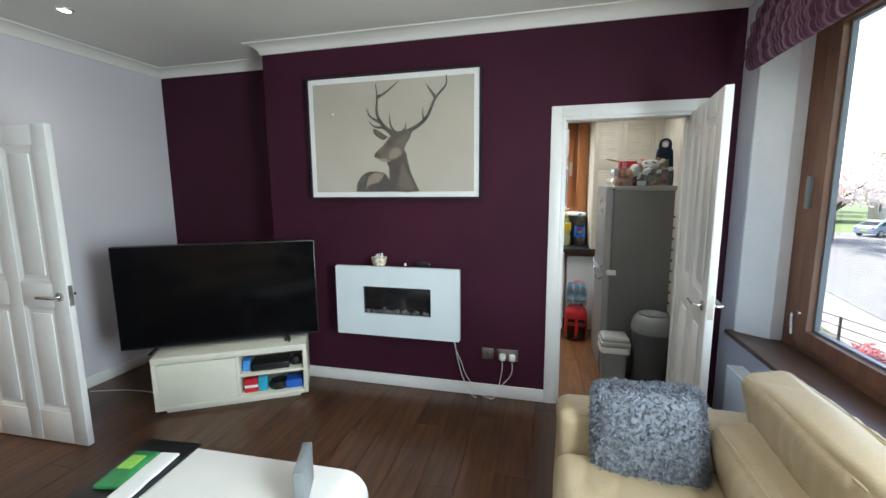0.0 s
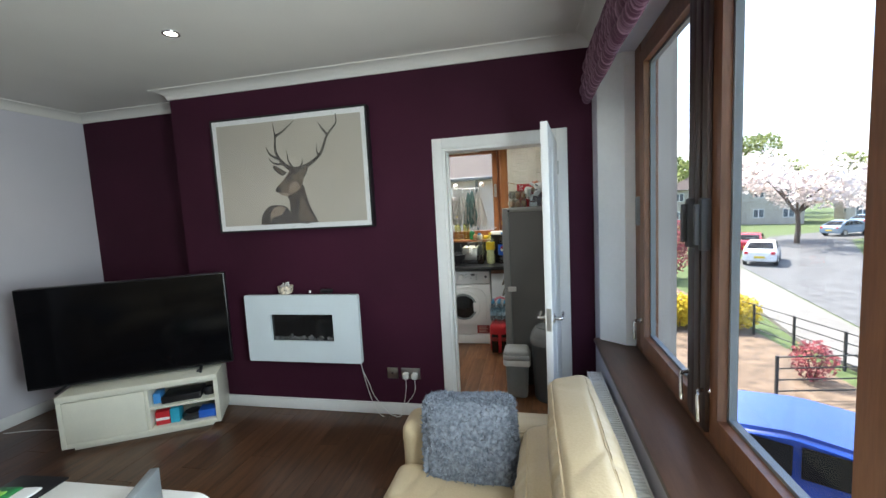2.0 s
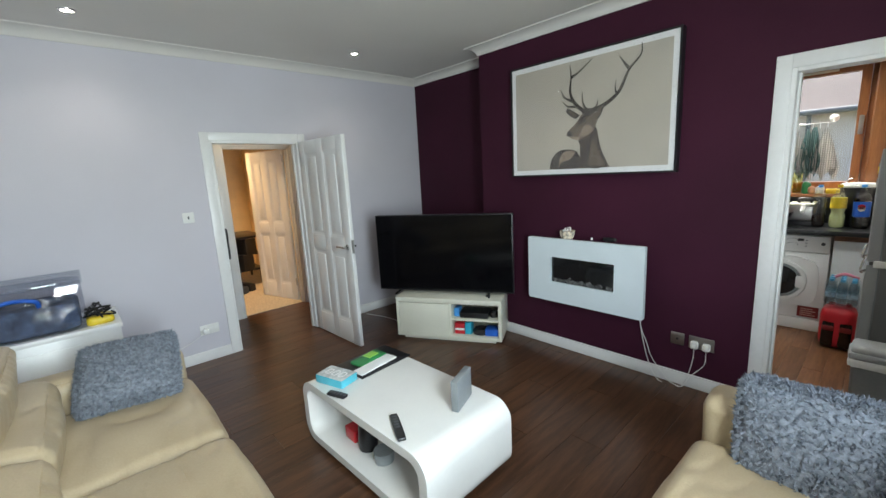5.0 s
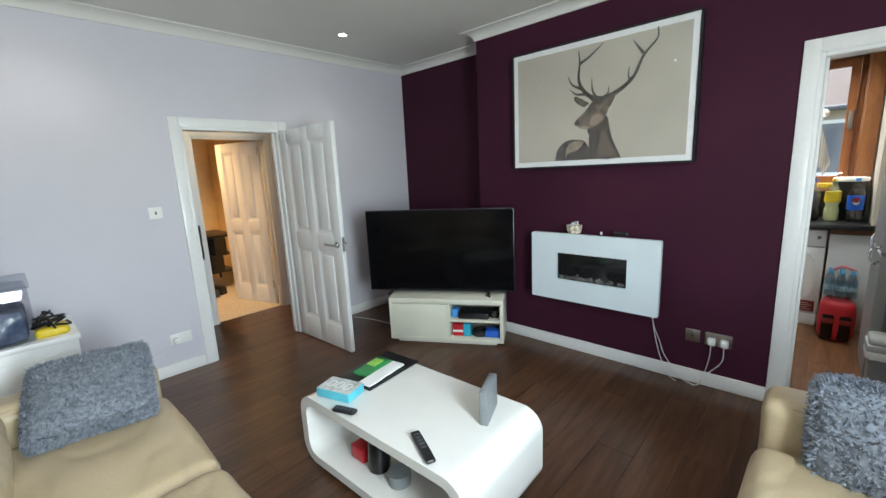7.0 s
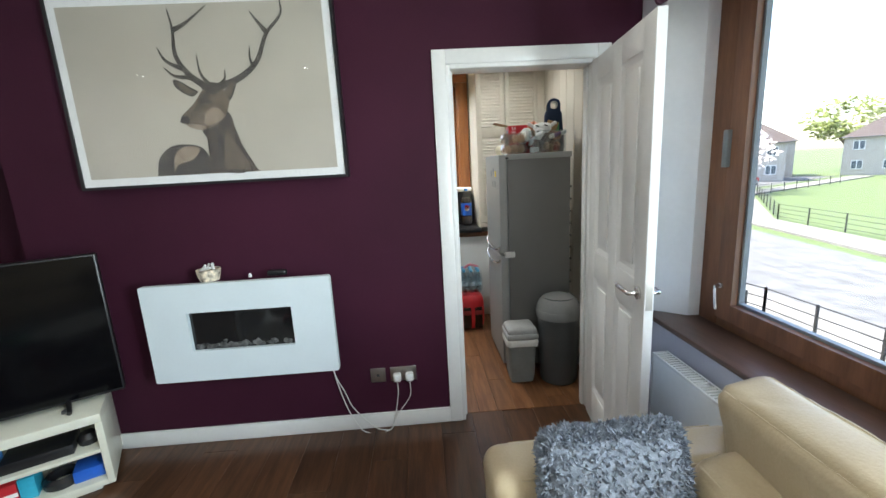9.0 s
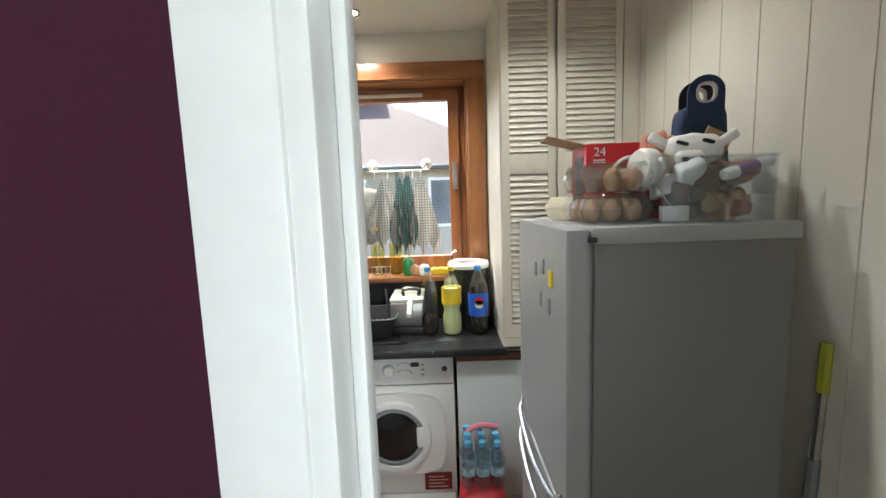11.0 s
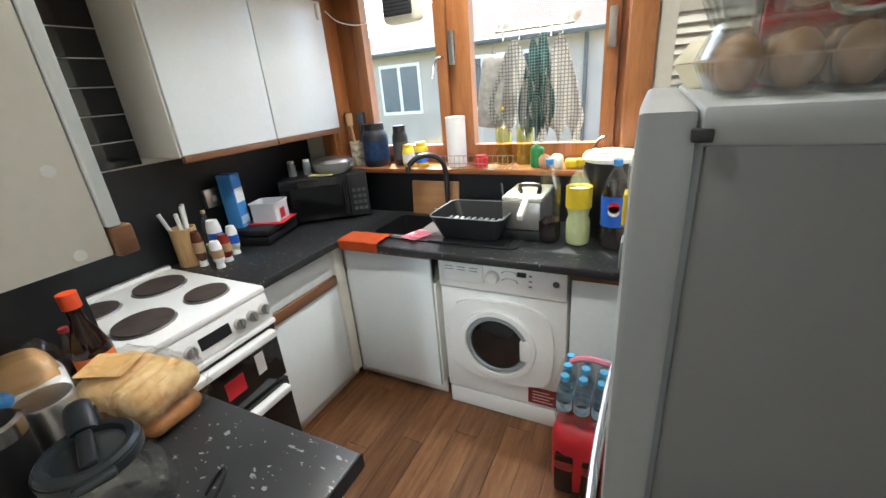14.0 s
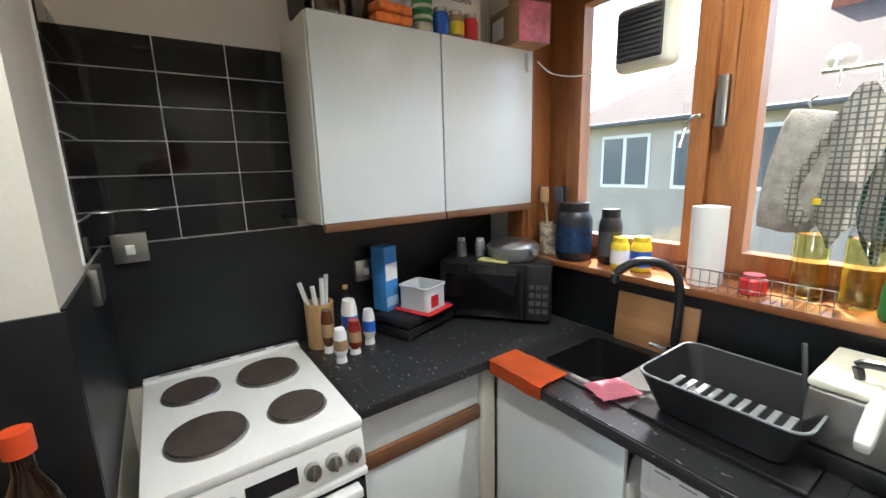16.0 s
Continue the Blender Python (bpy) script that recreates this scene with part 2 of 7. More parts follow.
def structure(ob, label, category):
    return tagged(ob, label, category, kind="structure")


def box(x0, x1, y0, y1, z0, z1, bevel=0.0, bm=None, seg=2):
    b = bmesh.new()
    bmesh.ops.create_cube(b, size=1.0, matrix=Matrix.Translation(((x0 + x1) / 2, (y0 + y1) / 2, (z0 + z1) / 2)) @ Matrix.Diagonal((abs(x1 - x0), abs(y1 - y0), abs(z1 - z0), 1)))
    if bevel:
        bmesh.ops.bevel(b, geom=b.edges[:], offset=bevel, segments=seg, affect="EDGES", profile=0.5)
    return merged(bm, b) if bm else b


def merged(bm, other, m=None):
    me = bpy.data.meshes.new("tmp")
    if m is not None:
        other.transform(m)
    other.to_mesh(me)
    other.free()
    bm.from_mesh(me)
    bpy.data.meshes.remove(me)
    return bm


def cushion(sx, sy, sz, r=0.05, puff=(0, 0, 0), n=8, wrinkle=0.0, seed=0):
    """A soft rounded box about its own centre."""
    b = bmesh.new()
    bmesh.ops.create_cube(b, size=2.0)
    bmesh.ops.subdivide_edges(b, edges=b.edges[:], cuts=n, use_grid_fill=True)
    h = (sx / 2, sy / 2, sz / 2)
    for v in b.verts:
        u = v.co.copy()
        p = Vector([u[i] * h[i] for i in range(3)])
        q = Vector([max(-(h[i] - r), min(h[i] - r, p[i])) for i in range(3)])
        d = p - q
        if d.length > 1e-6:
            p = q + d.normalized() * min(r, d.length if abs(d.length) < r else r)
        for i in range(3):
            j, k = (i + 1) % 3, (i + 2) % 3
            p[i] += u[i] * puff[i] * max(0, 1 - u[j] ** 2) * max(0, 1 - u[k] ** 2)
        if wrinkle:
            w = 0.5 * noise.noise(Vector((p.x * 5 + seed, p.y * 8, p.z * 5))) + 1.1 * (0.5 - abs(noise.noise(Vector((p.x * 19 + seed, p.y * 5, p.z * 3.5)))) * 2) + 0.3 * noise.noise(Vector((p.x * 24, p.y * 30 + seed, p.z * 22)))
            p += p.normalized() * w * wrinkle
        v.co = p
    return b


def moved(b, x=0, y=0, z=0, rx=0, ry=0, rz=0):
    b.transform(pose(x, y, z, rx, ry, rz))
    return b


def lathe(profile, n=28, squash=1.0):
    """A turned shape about z from (radius, height) pairs."""
    b = bmesh.new()
    rings = []
    for r, z in profile:
        rings.append([b.verts.new((r * math.cos(a), r * squash * math.sin(a), z)) for a in [2 * math.pi * i / n for i in range(n)]] if r > 1e-5 else [b.verts.new((0, 0, z))])
    for A, B in zip(rings, rings[1:]):
        for i in range(n):
            j = (i + 1) % n
            if len(A) == 1 and len(B) > 1:
                b.faces.new((A[0], B[j], B[i]))
            elif len(B) == 1 and len(A) > 1:
                b.faces.new((A[i], A[j], B[0]))
            elif len(A) > 1:
                b.faces.new((A[i], A[j], B[j], B[i]))
    return b


def rod(points, r=0.01, n=8, taper=None):
    """A round bar along a line of points."""
    b = bmesh.new()
    pts = [Vector(p) for p in points]
    rings = []
    for i, p in enumerate(pts):
        d = (pts[min(i + 1, len(pts) - 1)] - pts[max(i - 1, 0)]).normalized()
        u = d.cross(Vector((0, 0, 1)) if abs(d.z) < 0.9 else Vector((1, 0, 0))).normalized()
        w = d.cross(u)
        rr = r if taper is None else r * (1 + (taper - 1) * i / (len(pts) - 1))
        rings.append([b.verts.new(p + rr * (u * math.cos(a) + w * math.sin(a))) for a in [2 * math.pi * k / n for k in range(n)]])
    for A, B in zip(rings, rings[1:]):
        for k in range(n):
            b.faces.new((A[k], A[(k + 1) % n], B[(k + 1) % n], B[k]))
    b.faces.new(rings[0][::-1])
    b.faces.new(rings[-1])
    return b


def arc(points, steps=6):
    """A smooth line through a few points."""
    P = [Vector(p) for p in points]
    P = [2 * P[0] - P[1]] + P + [2 * P[-1] - P[-2]]
    out = []
    for a, b_, c, d in zip(P, P[1:], P[2:], P[3:]):
        for s in range(steps):
            t = s / steps
            out.append(0.5 * (2 * b_ + (c - a) * t + (2 * a - 5 * b_ + 4 * c - d) * t * t + (3 * b_ - a - 3 * c + d) * t ** 3))
    return out + [P[-2]]


def prism(outline, y0, y1):
    """An outline in x and z, drawn out along y."""
    b = bmesh.new()
    A = [b.verts.new((x, y0, z)) for x, z in outline]
    B = [b.verts.new((x, y1, z)) for x, z in outline]
    b.faces.new(A[::-1])
    b.faces.new(B)
    for i in range(len(A)):
        j = (i + 1) % len(A)
        b.faces.new((A[i], A[j], B[j], B[i]))
    return b


def rounded(x0, x1, z0, z1, r, n=8):
    out = []
    for cx, cz, a0 in ((x1 - r, z1 - r, 0), (x0 + r, z1 - r, 90), (x0 + r, z0 + r, 180), (x1 - r, z0 + r, 270)):
        out += [(cx + r * math.cos(radians(a0 + 90 * i / n)), cz + r * math.sin(radians(a0 + 90 * i / n))) for i in range(n + 1)]
    return out


def ring(outer, inner, y0, y1):
    """A frame between two outlines with as many points, in x and z, drawn out along y."""
    b = bmesh.new()
    R = [[b.verts.new((x, y, z)) for x, z in o] for o, y in ((outer, y0), (inner, y0), (inner, y1), (outer, y1))]
    n = len(outer)
    for k in range(4):
        A, B = R[k], R[(k + 1) % 4]
        for i in range(n):
            j = (i + 1) % n
            b.faces.new((A[i], A[j], B[j], B[i]))
    return b


def words(text, size, material, parent, m, name="lettering", depth=0.0005):
    cu = bpy.data.curves.new(name, "FONT")
    cu.body, cu.size, cu.extrude, cu.align_x, cu.align_y = text, size, depth, "CENTER", "CENTER"
    tmp = bpy.data.objects.new("tmp", cu)
    scene.collection.objects.link(tmp)
    bpy.context.view_layer.update()
    me = bpy.data.meshes.new_from_object(tmp.evaluated_get(bpy.context.evaluated_depsgraph_get()))
    bpy.data.objects.remove(tmp)
    me.name = name
    me.materials.clear()
    me.materials.append(material)
    ob = new(name, me)
    ob.parent = parent
    ob.matrix_local = m
    return ob


# ---- structure ----
LW, RW, NY, PY, AY, BX, CZ = -2.28, 2.28, -2.6, 2.845, 3.17, -0.955, 2.62
KL, KF, KN, KZ = -0.30, 4.95, 2.97, 2.55


def wall(name, boxes, material, label):
    bm = bmesh.new()
    for b in boxes:
        box(*b, bm=bm)
    return structure(part(name, bm, material, smooth=False), label, "wall")


wall("wall_plum", [(BX, 1.27, PY, KN - 0.01, 0, CZ), (2.05, RW, PY, KN - 0.01, 0, CZ), (1.27, 2.05, PY, KN - 0.01, 1.99, CZ), (BX, BX + 0.1, KN - 0.01, AY, 0, CZ), (LW, BX + 0.1, AY, AY + 0.1, 0, CZ)], PLUM, "deep plum painted wall with a chimney breast")
wall("wall_left", [(LW - 0.12, LW, NY, 0.87, 0, CZ), (LW - 0.12, LW, 1.65, AY + 0.1, 0, CZ), (LW - 0.12, LW, 0.87, 1.65, 1.905, CZ)], LILAC, "pale lilac painted wall with a doorway to the hall")
wall("wall_back", [(LW - 0.12, RW + 0.3, NY - 0.12, NY, 0, CZ)], LILAC, "pale lilac painted wall")
W0, W1, WZ0, WZ1 = -0.25, 2.66, 0.68, 2.40
wall("wall_window", [(RW, RW + 0.34, NY, W0, 0, CZ), (RW, RW + 0.34, W1, 5.05, 0, CZ), (RW, RW + 0.34, W0, W1, 0, WZ0), (RW, RW + 0.34, W0, W1, WZ1, CZ)], LILAC, "pale lilac painted wall with a deep window recess")
wall("wall_kitchen_near", [(KL - 0.1, 1.27, KN - 0.008, KN, 0, KZ), (2.05, RW, KN - 0.008, KN, 0, KZ), (1.27, 2.05, KN - 0.008, KN, 1.99, KZ)], CREAMWALL, "cream painted kitchen wall beside the door")
wall("wall_kitchen_left", [(KL - 0.1, KL, KN, KF + 0.25, 0, KZ), (KL, 0.36, KN, 3.37, 0, KZ)], CREAMWALL, "cream painted kitchen wall with a boxed-out pier")
KX0, KX1, KWZ0, KWZ1 = -0.05, 1.54, 1.16, 2.30
wall("wall_kitchen_far", [(KL, KX0, KF, KF + 0.3, 0, KZ), (KX1, RW, KF, KF + 0.3, 0, KZ), (KX0, KX1, KF, KF + 0.3, 0, KWZ0), (KX0, KX1, KF, KF + 0.3, KWZ1, KZ)], CREAMWALL, "off-white painted kitchen window wall")
wall("wall_kitchen_right", [(RW - 0.012, RW - 0.002, KN, KF, 0, KZ)], CREAMWALL, "cream tongue-and-groove panelled kitchen wall")
structure(part("ceiling", box(LW - 0.12, RW + 0.34, NY - 0.12, AY + 0.1, CZ, CZ + 0.1), CEIL, smooth=False), "off-white painted ceiling", "ceiling")
structure(part("ceiling_kitchen", box(KL - 0.1, RW, KN, KF + 0.3, KZ, KZ + 0.069), CEIL, smooth=False), "off-white painted kitchen ceiling", "ceiling")
# hall and the room beyond it
wall("wall_hall", [(-3.32, -3.22, -0.5, 1.20, 0, 2.6), (-3.32, -3.22, 1.95, 4.0, 0, 2.6), (-3.32, -3.22, 1.20, 1.95, 1.925, 2.6), (-3.22, LW - 0.12, -0.6, -0.5, 0, 2.6), (-3.22, LW - 0.12, 3.9, 4.0, 0, 2.6)], CEIL, "off-white hall wall with a second doorway")
wall("wall_far_room", [(-6.2, -6.1, -0.5, 4, 0, 2.6), (-6.1, -3.32, -0.6, -0.5, 0, 2.6), (-6.1, -3.32, 2.3, 2.4, 0, 2.6)], ORANGEWALL, "warm cream wall of the lamplit room beyond")
structure(part("ceiling_hall", box(-6.2, LW - 0.12, -0.6, 4, 2.6, 2.7), CEIL, smooth=False), "white hall ceiling", "ceiling")
structure(part("carpet_floor", box(-6.2, -3.27, -0.6, 4, -0.03, 0.004), CARPET, smooth=False), "beige carpet of the room beyond the hall", "carpet")


def cornice(name, x0, y0, x1, y1, nx, ny, e0=0, e1=0):
    """A coved strip along a wall; nx, ny point into the room; the ends are cut by e0 and e1 per metre of depth."""
    b = bmesh.new()
    prof = [(0, 0), (0, -0.068), (0.012, -0.068)] + [(0.012 + 0.085 * (1 - math.cos(radians(a))), -0.068 + 0.060 * math.sin(radians(a))) for a in range(15, 91, 15)] + [(0.10, 0)]
    d = Vector((x1 - x0, y1 - y0, 0)).normalized()
    rows = []
    for (x, y, e) in ((x0, y0, e0), (x1, y1, e1)):
        rows.append([b.verts.new((x + nx * o + d.x * o * e, y + ny * o + d.y * o * e, CZ + h)) for o, h in prof])
    A, B = rows
    for i in range(len(prof)):
        j = (i + 1) % len(prof)
        b.faces.new((A[i], A[j], B[j], B[i]))
    b.faces.new(A)
    b.faces.new(B[::-1])
    return structure(part(name, b, CEIL), "white coved plaster cornice", "cornice")


cornice("cornice", BX, PY, RW, PY, 0, -1, -1, -1)
cornice("cornice", BX, AY, BX, PY, -1, 0, -1, 1)
cornice("cornice", LW, AY, BX, AY, 0, -1, 1, -1)
cornice("cornice", LW, NY, LW, AY, 1, 0, 1, -1)
cornice("cornice", RW, NY, RW, PY, -1, 0, 1, -1)
cornice("cornice", LW, NY, RW, NY, 0, 1, 1, -1)


def skirting(x0, x1, y0, y1):
    return structure(part("baseboard", box(x0, x1, y0, y1, 0.001, 0.095, 0.005), GLOSSWHITE), "white painted skirting board", "skirting board")


skirting(BX - 0.015, 1.2, PY - 0.016, PY)
skirting(BX - 0.016, BX, PY, AY - 0.016)
skirting(LW + 0.016, BX, AY - 0.016, AY)
skirting(LW, LW + 0.016, NY, 0.8)
skirting(LW, LW + 0.016, 1.72, AY)
skirting(2.125, RW, PY - 0.016, PY)


def casing(name, x0, x1, z1, y, depth, w=0.07, rz=0, ox=0, oy=0, label="white gloss door frame and casing"):
    """Casing and lining of a doorway in a wall that runs along x."""
    th = thing(name, label, "door frame", ox, oy, 0, rz)
    th["kind"] = "structure"
    for n, b in (("jamb", (x0 - w, x0, y - 0.016, y, 0.001, z1 + w)), ("jamb", (x1, x1 + w, y - 0.016, y, 0.001, z1 + w)), ("head", (x0, x1, y - 0.016, y, z1, z1 + w)),
                 ("lining", (x0 - 0.002, x0 + 0.022, y - 0.01, y + depth, 0.001, z1)), ("lining", (x1 - 0.022, x1 + 0.002, y - 0.01, y + depth, 0.001, z1)), ("lining", (x0 + 0.022, x1 - 0.022, y - 0.01, y + depth, z1 - 0.022, z1 + 0.002)),
                 ("stop", (x0 + 0.022, x0 + 0.036, y + 0.045, y + 0.08, 0.001, z1 - 0.022)), ("stop", (x1 - 0.036, x1 - 0.022, y + 0.045, y + 0.08, 0.001, z1 - 0.022)),
                 ("jamb", (x0 - w, x0, y + depth, y + depth + 0.014, 0.001, z1 + w)), ("jamb", (x1, x1 + w, y + depth, y + depth + 0.014, 0.001, z1 + w)), ("head", (x0, x1, y + depth, y + depth + 0.014, z1, z1 + w))):
        part(n, box(*b, 0.004), GLOSSWHITE, th)
    return th


casing("door_frame_1", 1.27, 2.05, 1.99, PY, 0.125)
casing("door_frame_2", 0.87, 1.65, 1.905, -LW, 0.12, rz=90, label="white gloss hall door frame and casing")
casing("door_frame_3", 1.20, 1.95, 1.925, 3.22, 0.1, rz=90, label="white gloss inner door frame and casing")


def panel_door(name, label, w, x, y, rz, handles=True, sides=(1, -1), h=1.965, hz=0.955):
    """A four-panel door; it hangs at its own origin and reaches along x."""
    th = thing(name, label, "door", x, y, 0.008, rz)
    t = 0.036
    s, rails = 0.105, [(0, 0.2), (0.86, 1.0), (h - 0.11, h)]
    part("door_core", box(0.02, w - 0.02, -t / 2 + 0.011, t / 2 - 0.011, 0.02, h - 0.02), GLOSSWHITE, th)
    for a, b in ((0, s), (w / 2 - 0.05, w / 2 + 0.05), (w - s, w)):
        part("stile", box(a, b, -t / 2, t / 2, 0, h, 0.003), GLOSSWHITE, th)
    for a, b in rails:
        for c, d in ((s, w / 2 - 0.05), (w / 2 + 0.05, w - s)):
            part("rail", box(c, d, -t / 2 + 0.0006, t / 2 - 0.0006, a, b, 0.003), GLOSSWHITE, th)
    for (z0, z1) in ((0.2, 0.86), (1.0, h - 0.11)):
        for c, d in ((s, w / 2 - 0.05), (w / 2 + 0.05, w - s)):
            for sg in (1, -1):
                o = rounded(c, d, z0, z1, 0.002, 2)
                i_ = rounded(c + 0.024, d - 0.024, z0 + 0.024, z1 - 0.024, 0.002, 2)
                b = ring(o, i_, sg * 0.0065, sg * 0.0155)
                for v in b.verts:
                    if (c + 0.02 < v.co.x < d - 0.02) and (z0 + 0.02 < v.co.z < z1 - 0.02):
                        v.co.y = sg * 0.0075
                part("moulding", b, GLOSSWHITE, th)
                part("panel", box(c + 0.045, d - 0.045, sg * 0.004, sg * 0.013, z0 + 0.045, z1 - 0.045, 0.004), GLOSSWHITE, th)
    if handles:
        for sg in sides:
            hd = part("handle", rod(arc([(w - 0.055, sg * 0.018, hz), (w - 0.055, sg * 0.055, hz), (w - 0.075, sg * 0.06, hz), (w - 0.17, sg * 0.06, hz)], 5), 0.0095, 10), CHROME, th, "brushed chrome lever handle")
            part("rose", moved(lathe([(0, 0), (0.026, 0), (0.026, 0.008), (0.02, 0.01), (0, 0.01)], 20), w - 0.055, sg * 0.018, hz, -90 * sg), CHROME, hd)
        part("latch_plate", box(w - 0.001, w + 0.0015, -0.012, 0.012, hz - 0.055, hz + 0.065), STEEL, th)
        for z in (0.2, 1.75):
            part("hinge", moved(lathe([(0, 0), (0.007, 0), (0.007, 0.09), (0, 0.09)], 10), -0.004, 0.02, z), STEEL, th)
    return th


panel_door("kitchen_door", "white four-panel door standing open into the room", 0.745, 2.035, 2.83, -97)
panel_door("hall_door", "white four-panel door standing open to the hall", 0.79, LW + 0.03, 1.655, 2, h=1.89, hz=0.925)
panel_door("inner_door", "white four-panel door open to the lamplit room", 0.70, -3.37, 1.925, 197, sides=(-1,), h=1.90)

# window in the living room: three lights behind a deep sill
WX = 2.47
win = thing("window_1", "brown-stained timber window with tall casements", "window", WX, 0, 0)
win["kind"] = "structure"
for b in ((0, 0.09, W1 - 0.24, W1, WZ0, WZ1), (0, 0.09, W0, W0 + 0.06, WZ0, WZ1), (0.001, 0.089, W0 + 0.06, W1 - 0.24, WZ0, WZ0 + 0.05), (0.001, 0.089, W0 + 0.06, W1 - 0.24, WZ1 - 0.06, WZ1),
          (0.002, 0.088, 1.525, 1.595, WZ0 + 0.05, WZ1 - 0.06), (0.002, 0.088, 0.63, 0.755, WZ0 + 0.05, WZ1 - 0.06)):
    part("frame", box(*b, 0.006), FRAMEWOOD, win)
SASHES = [(1.60, 2.415, "sash_far"), (0.76, 1.52, "sash_middle"), (-0.19, 0.625, "sash_near")]
for a, b, n in SASHES:
    z0, z1, w = WZ0 + 0.05, WZ1 - 0.06, 0.09
    o, i_ = rounded(a, b, z0, z1, 0.003, 2), rounded(a + w, b - w, z0 + 0.078, z1 - 0.07, 0.003, 2)
    # The near sash takes the darker of the two frame browns.
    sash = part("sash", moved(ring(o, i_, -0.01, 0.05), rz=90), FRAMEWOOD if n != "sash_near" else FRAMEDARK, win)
    sash.matrix_local = pose(0.04, 0, 0)
    i2 = rounded(a + w + 0.012, b - w - 0.012, z0 + 0.09, z1 - 0.082, 0.003, 2)
    gasket = part("gasket", moved(ring(i_, i2, -0.004, 0.02), rz=90), GREYPL, sash, "grey glazing gasket")
    pane = part("pane", box(0.016, 0.022, a + w - 0.01, b - w + 0.01, z0 + 0.06, z1 - 0.06), GLASS, win)
    pane.visible_shadow = False
for a, b, o in ((1.488, 1.535, 0.016), (1.540, 1.552, 0.008), (1.557, 1.600, 0.014), (1.606, 1.650, 0.012), (1.655, 1.683, 0.006)):
    part("cover_strip", box(-0.01 - o, -0.0105, a, b, WZ0 + 0.055, WZ1 - 0.065, 0.003), FRAMEDARK, win, "dark grooved meeting strip")
for y in (1.62, 1.50):
    lt = part("latch", box(-0.045, -0.012, y - 0.016, y + 0.016, 1.38, 1.56, 0.008), DARKGREYPL, win, "dark grey night latch")
    part("lever", box(-0.062, -0.045, y - 0.01, y + 0.01, 1.40, 1.54, 0.005), DARKGREYPL, lt)
part("latch", box(-0.03, 0.0, 2.40, 2.43, 1.42, 1.58, 0.006), GREYPL, win)
for y in (1.665, 1.50, 2.39):
    st = part("stay", rod(arc([(-0.004, y, 0.885), (-0.036, y, 0.885), (-0.048, y - 0.012, 0.88), (-0.052, y - 0.02, 0.85), (-0.052, y - 0.03, 0.785)], 4), 0.0075, 8), CHROME, win, "chrome window handle")
    part("boss", moved(lathe([(0, 0), (0.014, 0), (0.012, 0.008), (0, 0.01)], 14), -0.01, y, 0.885, 0, -90), CHROME, st)
structure(part("window_sill", box(RW - 0.035, WX + 0.004, W0 - 0.03, W1 + 0.03, WZ0 - 0.022, WZ0 + 0.006, 0.008), SILLWOOD), "dark brown wooden window sill board", "window sill")
rv = bmesh.new()
vs = [[rv.verts.new((x, y, z)) for x, y in ((RW + 0.002, W1 - 0.003), (RW + 0.002, W1 - 0.016), (WX - 0.06, 2.535), (WX - 0.002, 2.535), (WX - 0.002, W1 - 0.003))] for z in (WZ0 + 0.008, WZ1 - 0.002)]
rv.faces.new(vs[0][::-1])
rv.faces.new(vs[1])
for i in range(5):
    rv.faces.new((vs[0][i], vs[0][(i + 1) % 5], vs[1][(i + 1) % 5], vs[1][i]))
structure(part("window_reveal", rv, GLOSSWHITE, smooth=False), "white painted splayed window reveal", "reveal")

# kitchen window
kw = thing("window_2", "varnished pine kitchen window with two lights", "window", 0, 0, 0)
kw["kind"] = "structure"
for b, m in (((-0.14, 1.635, KF - 0.03, KF - 0.002, 2.295, 2.385), PINEX), ((1.535, 1.635, KF - 0.028, KF - 0.002, 1.17, 2.295), PINE), ((-0.14, -0.04, KF - 0.028, KF - 0.002, 1.17, 2.295), PINE)):
    part("architrave", box(*b, 0.005), m, kw)
for b, m in (((KX0, KX0 + 0.012, KF, 5.1, 1.17, 2.30), PINE), ((KX1 - 0.012, KX1, KF, 5.1, 1.17, 2.30), PINE), ((KX0 + 0.012, KX1 - 0.012, KF, 5.1, 2.288, 2.30), PINEX),
             ((KX0, 0.07, 5.1, 5.18, 1.17, 2.30), PINE), ((1.49, KX1, 5.1, 5.18, 1.17, 2.30), PINE), ((0.07, 1.49, 5.101, 5.179, 2.27, 2.30), PINEX), ((0.07, 1.49, 5.101, 5.179, 1.17, 1.21), PINEX), ((0.655, 0.715, 5.102, 5.178, 1.21, 2.27), PINE)):
    part("frame", box(*b, 0.004), m, kw)
for a, b in ((0.072, 0.653), (0.717, 1.488)):
    o, i_ = rounded(a, b, 1.212, 2.268, 0.003, 2), rounded(a + 0.068, b - 0.062, 1.27, 2.215, 0.003, 2)
    part("sash", ring(o, i_, 5.085, 5.15), PINE, kw)
    pane = part("pane", box(a + 0.05, b - 0.05, 5.125, 5.131, 1.25, 2.23), GLASS, kw)
    pane.visible_shadow = False
for x in (0.69, 1.46):
    part("latch", box(x - 0.016, x + 0.016, 5.06, 5.085, 1.68, 1.84, 0.005), STEEL, kw, "steel night latch")
for x, z in ((0.63, 1.72), (1.455, 1.30)):
    part("handle", rod(arc([(x, 5.085, z), (x, 5.05, z), (x - 0.03, 5.045, z - 0.02), (x - 0.05, 5.045, z - 0.10)], 4), 0.007, 8), CHROME, kw, "chrome window handle")
part("trickle_vent", box(0.83, 1.28, 5.075, 5.086, 2.235, 2.255, 0.003), STANDCREAM, kw)
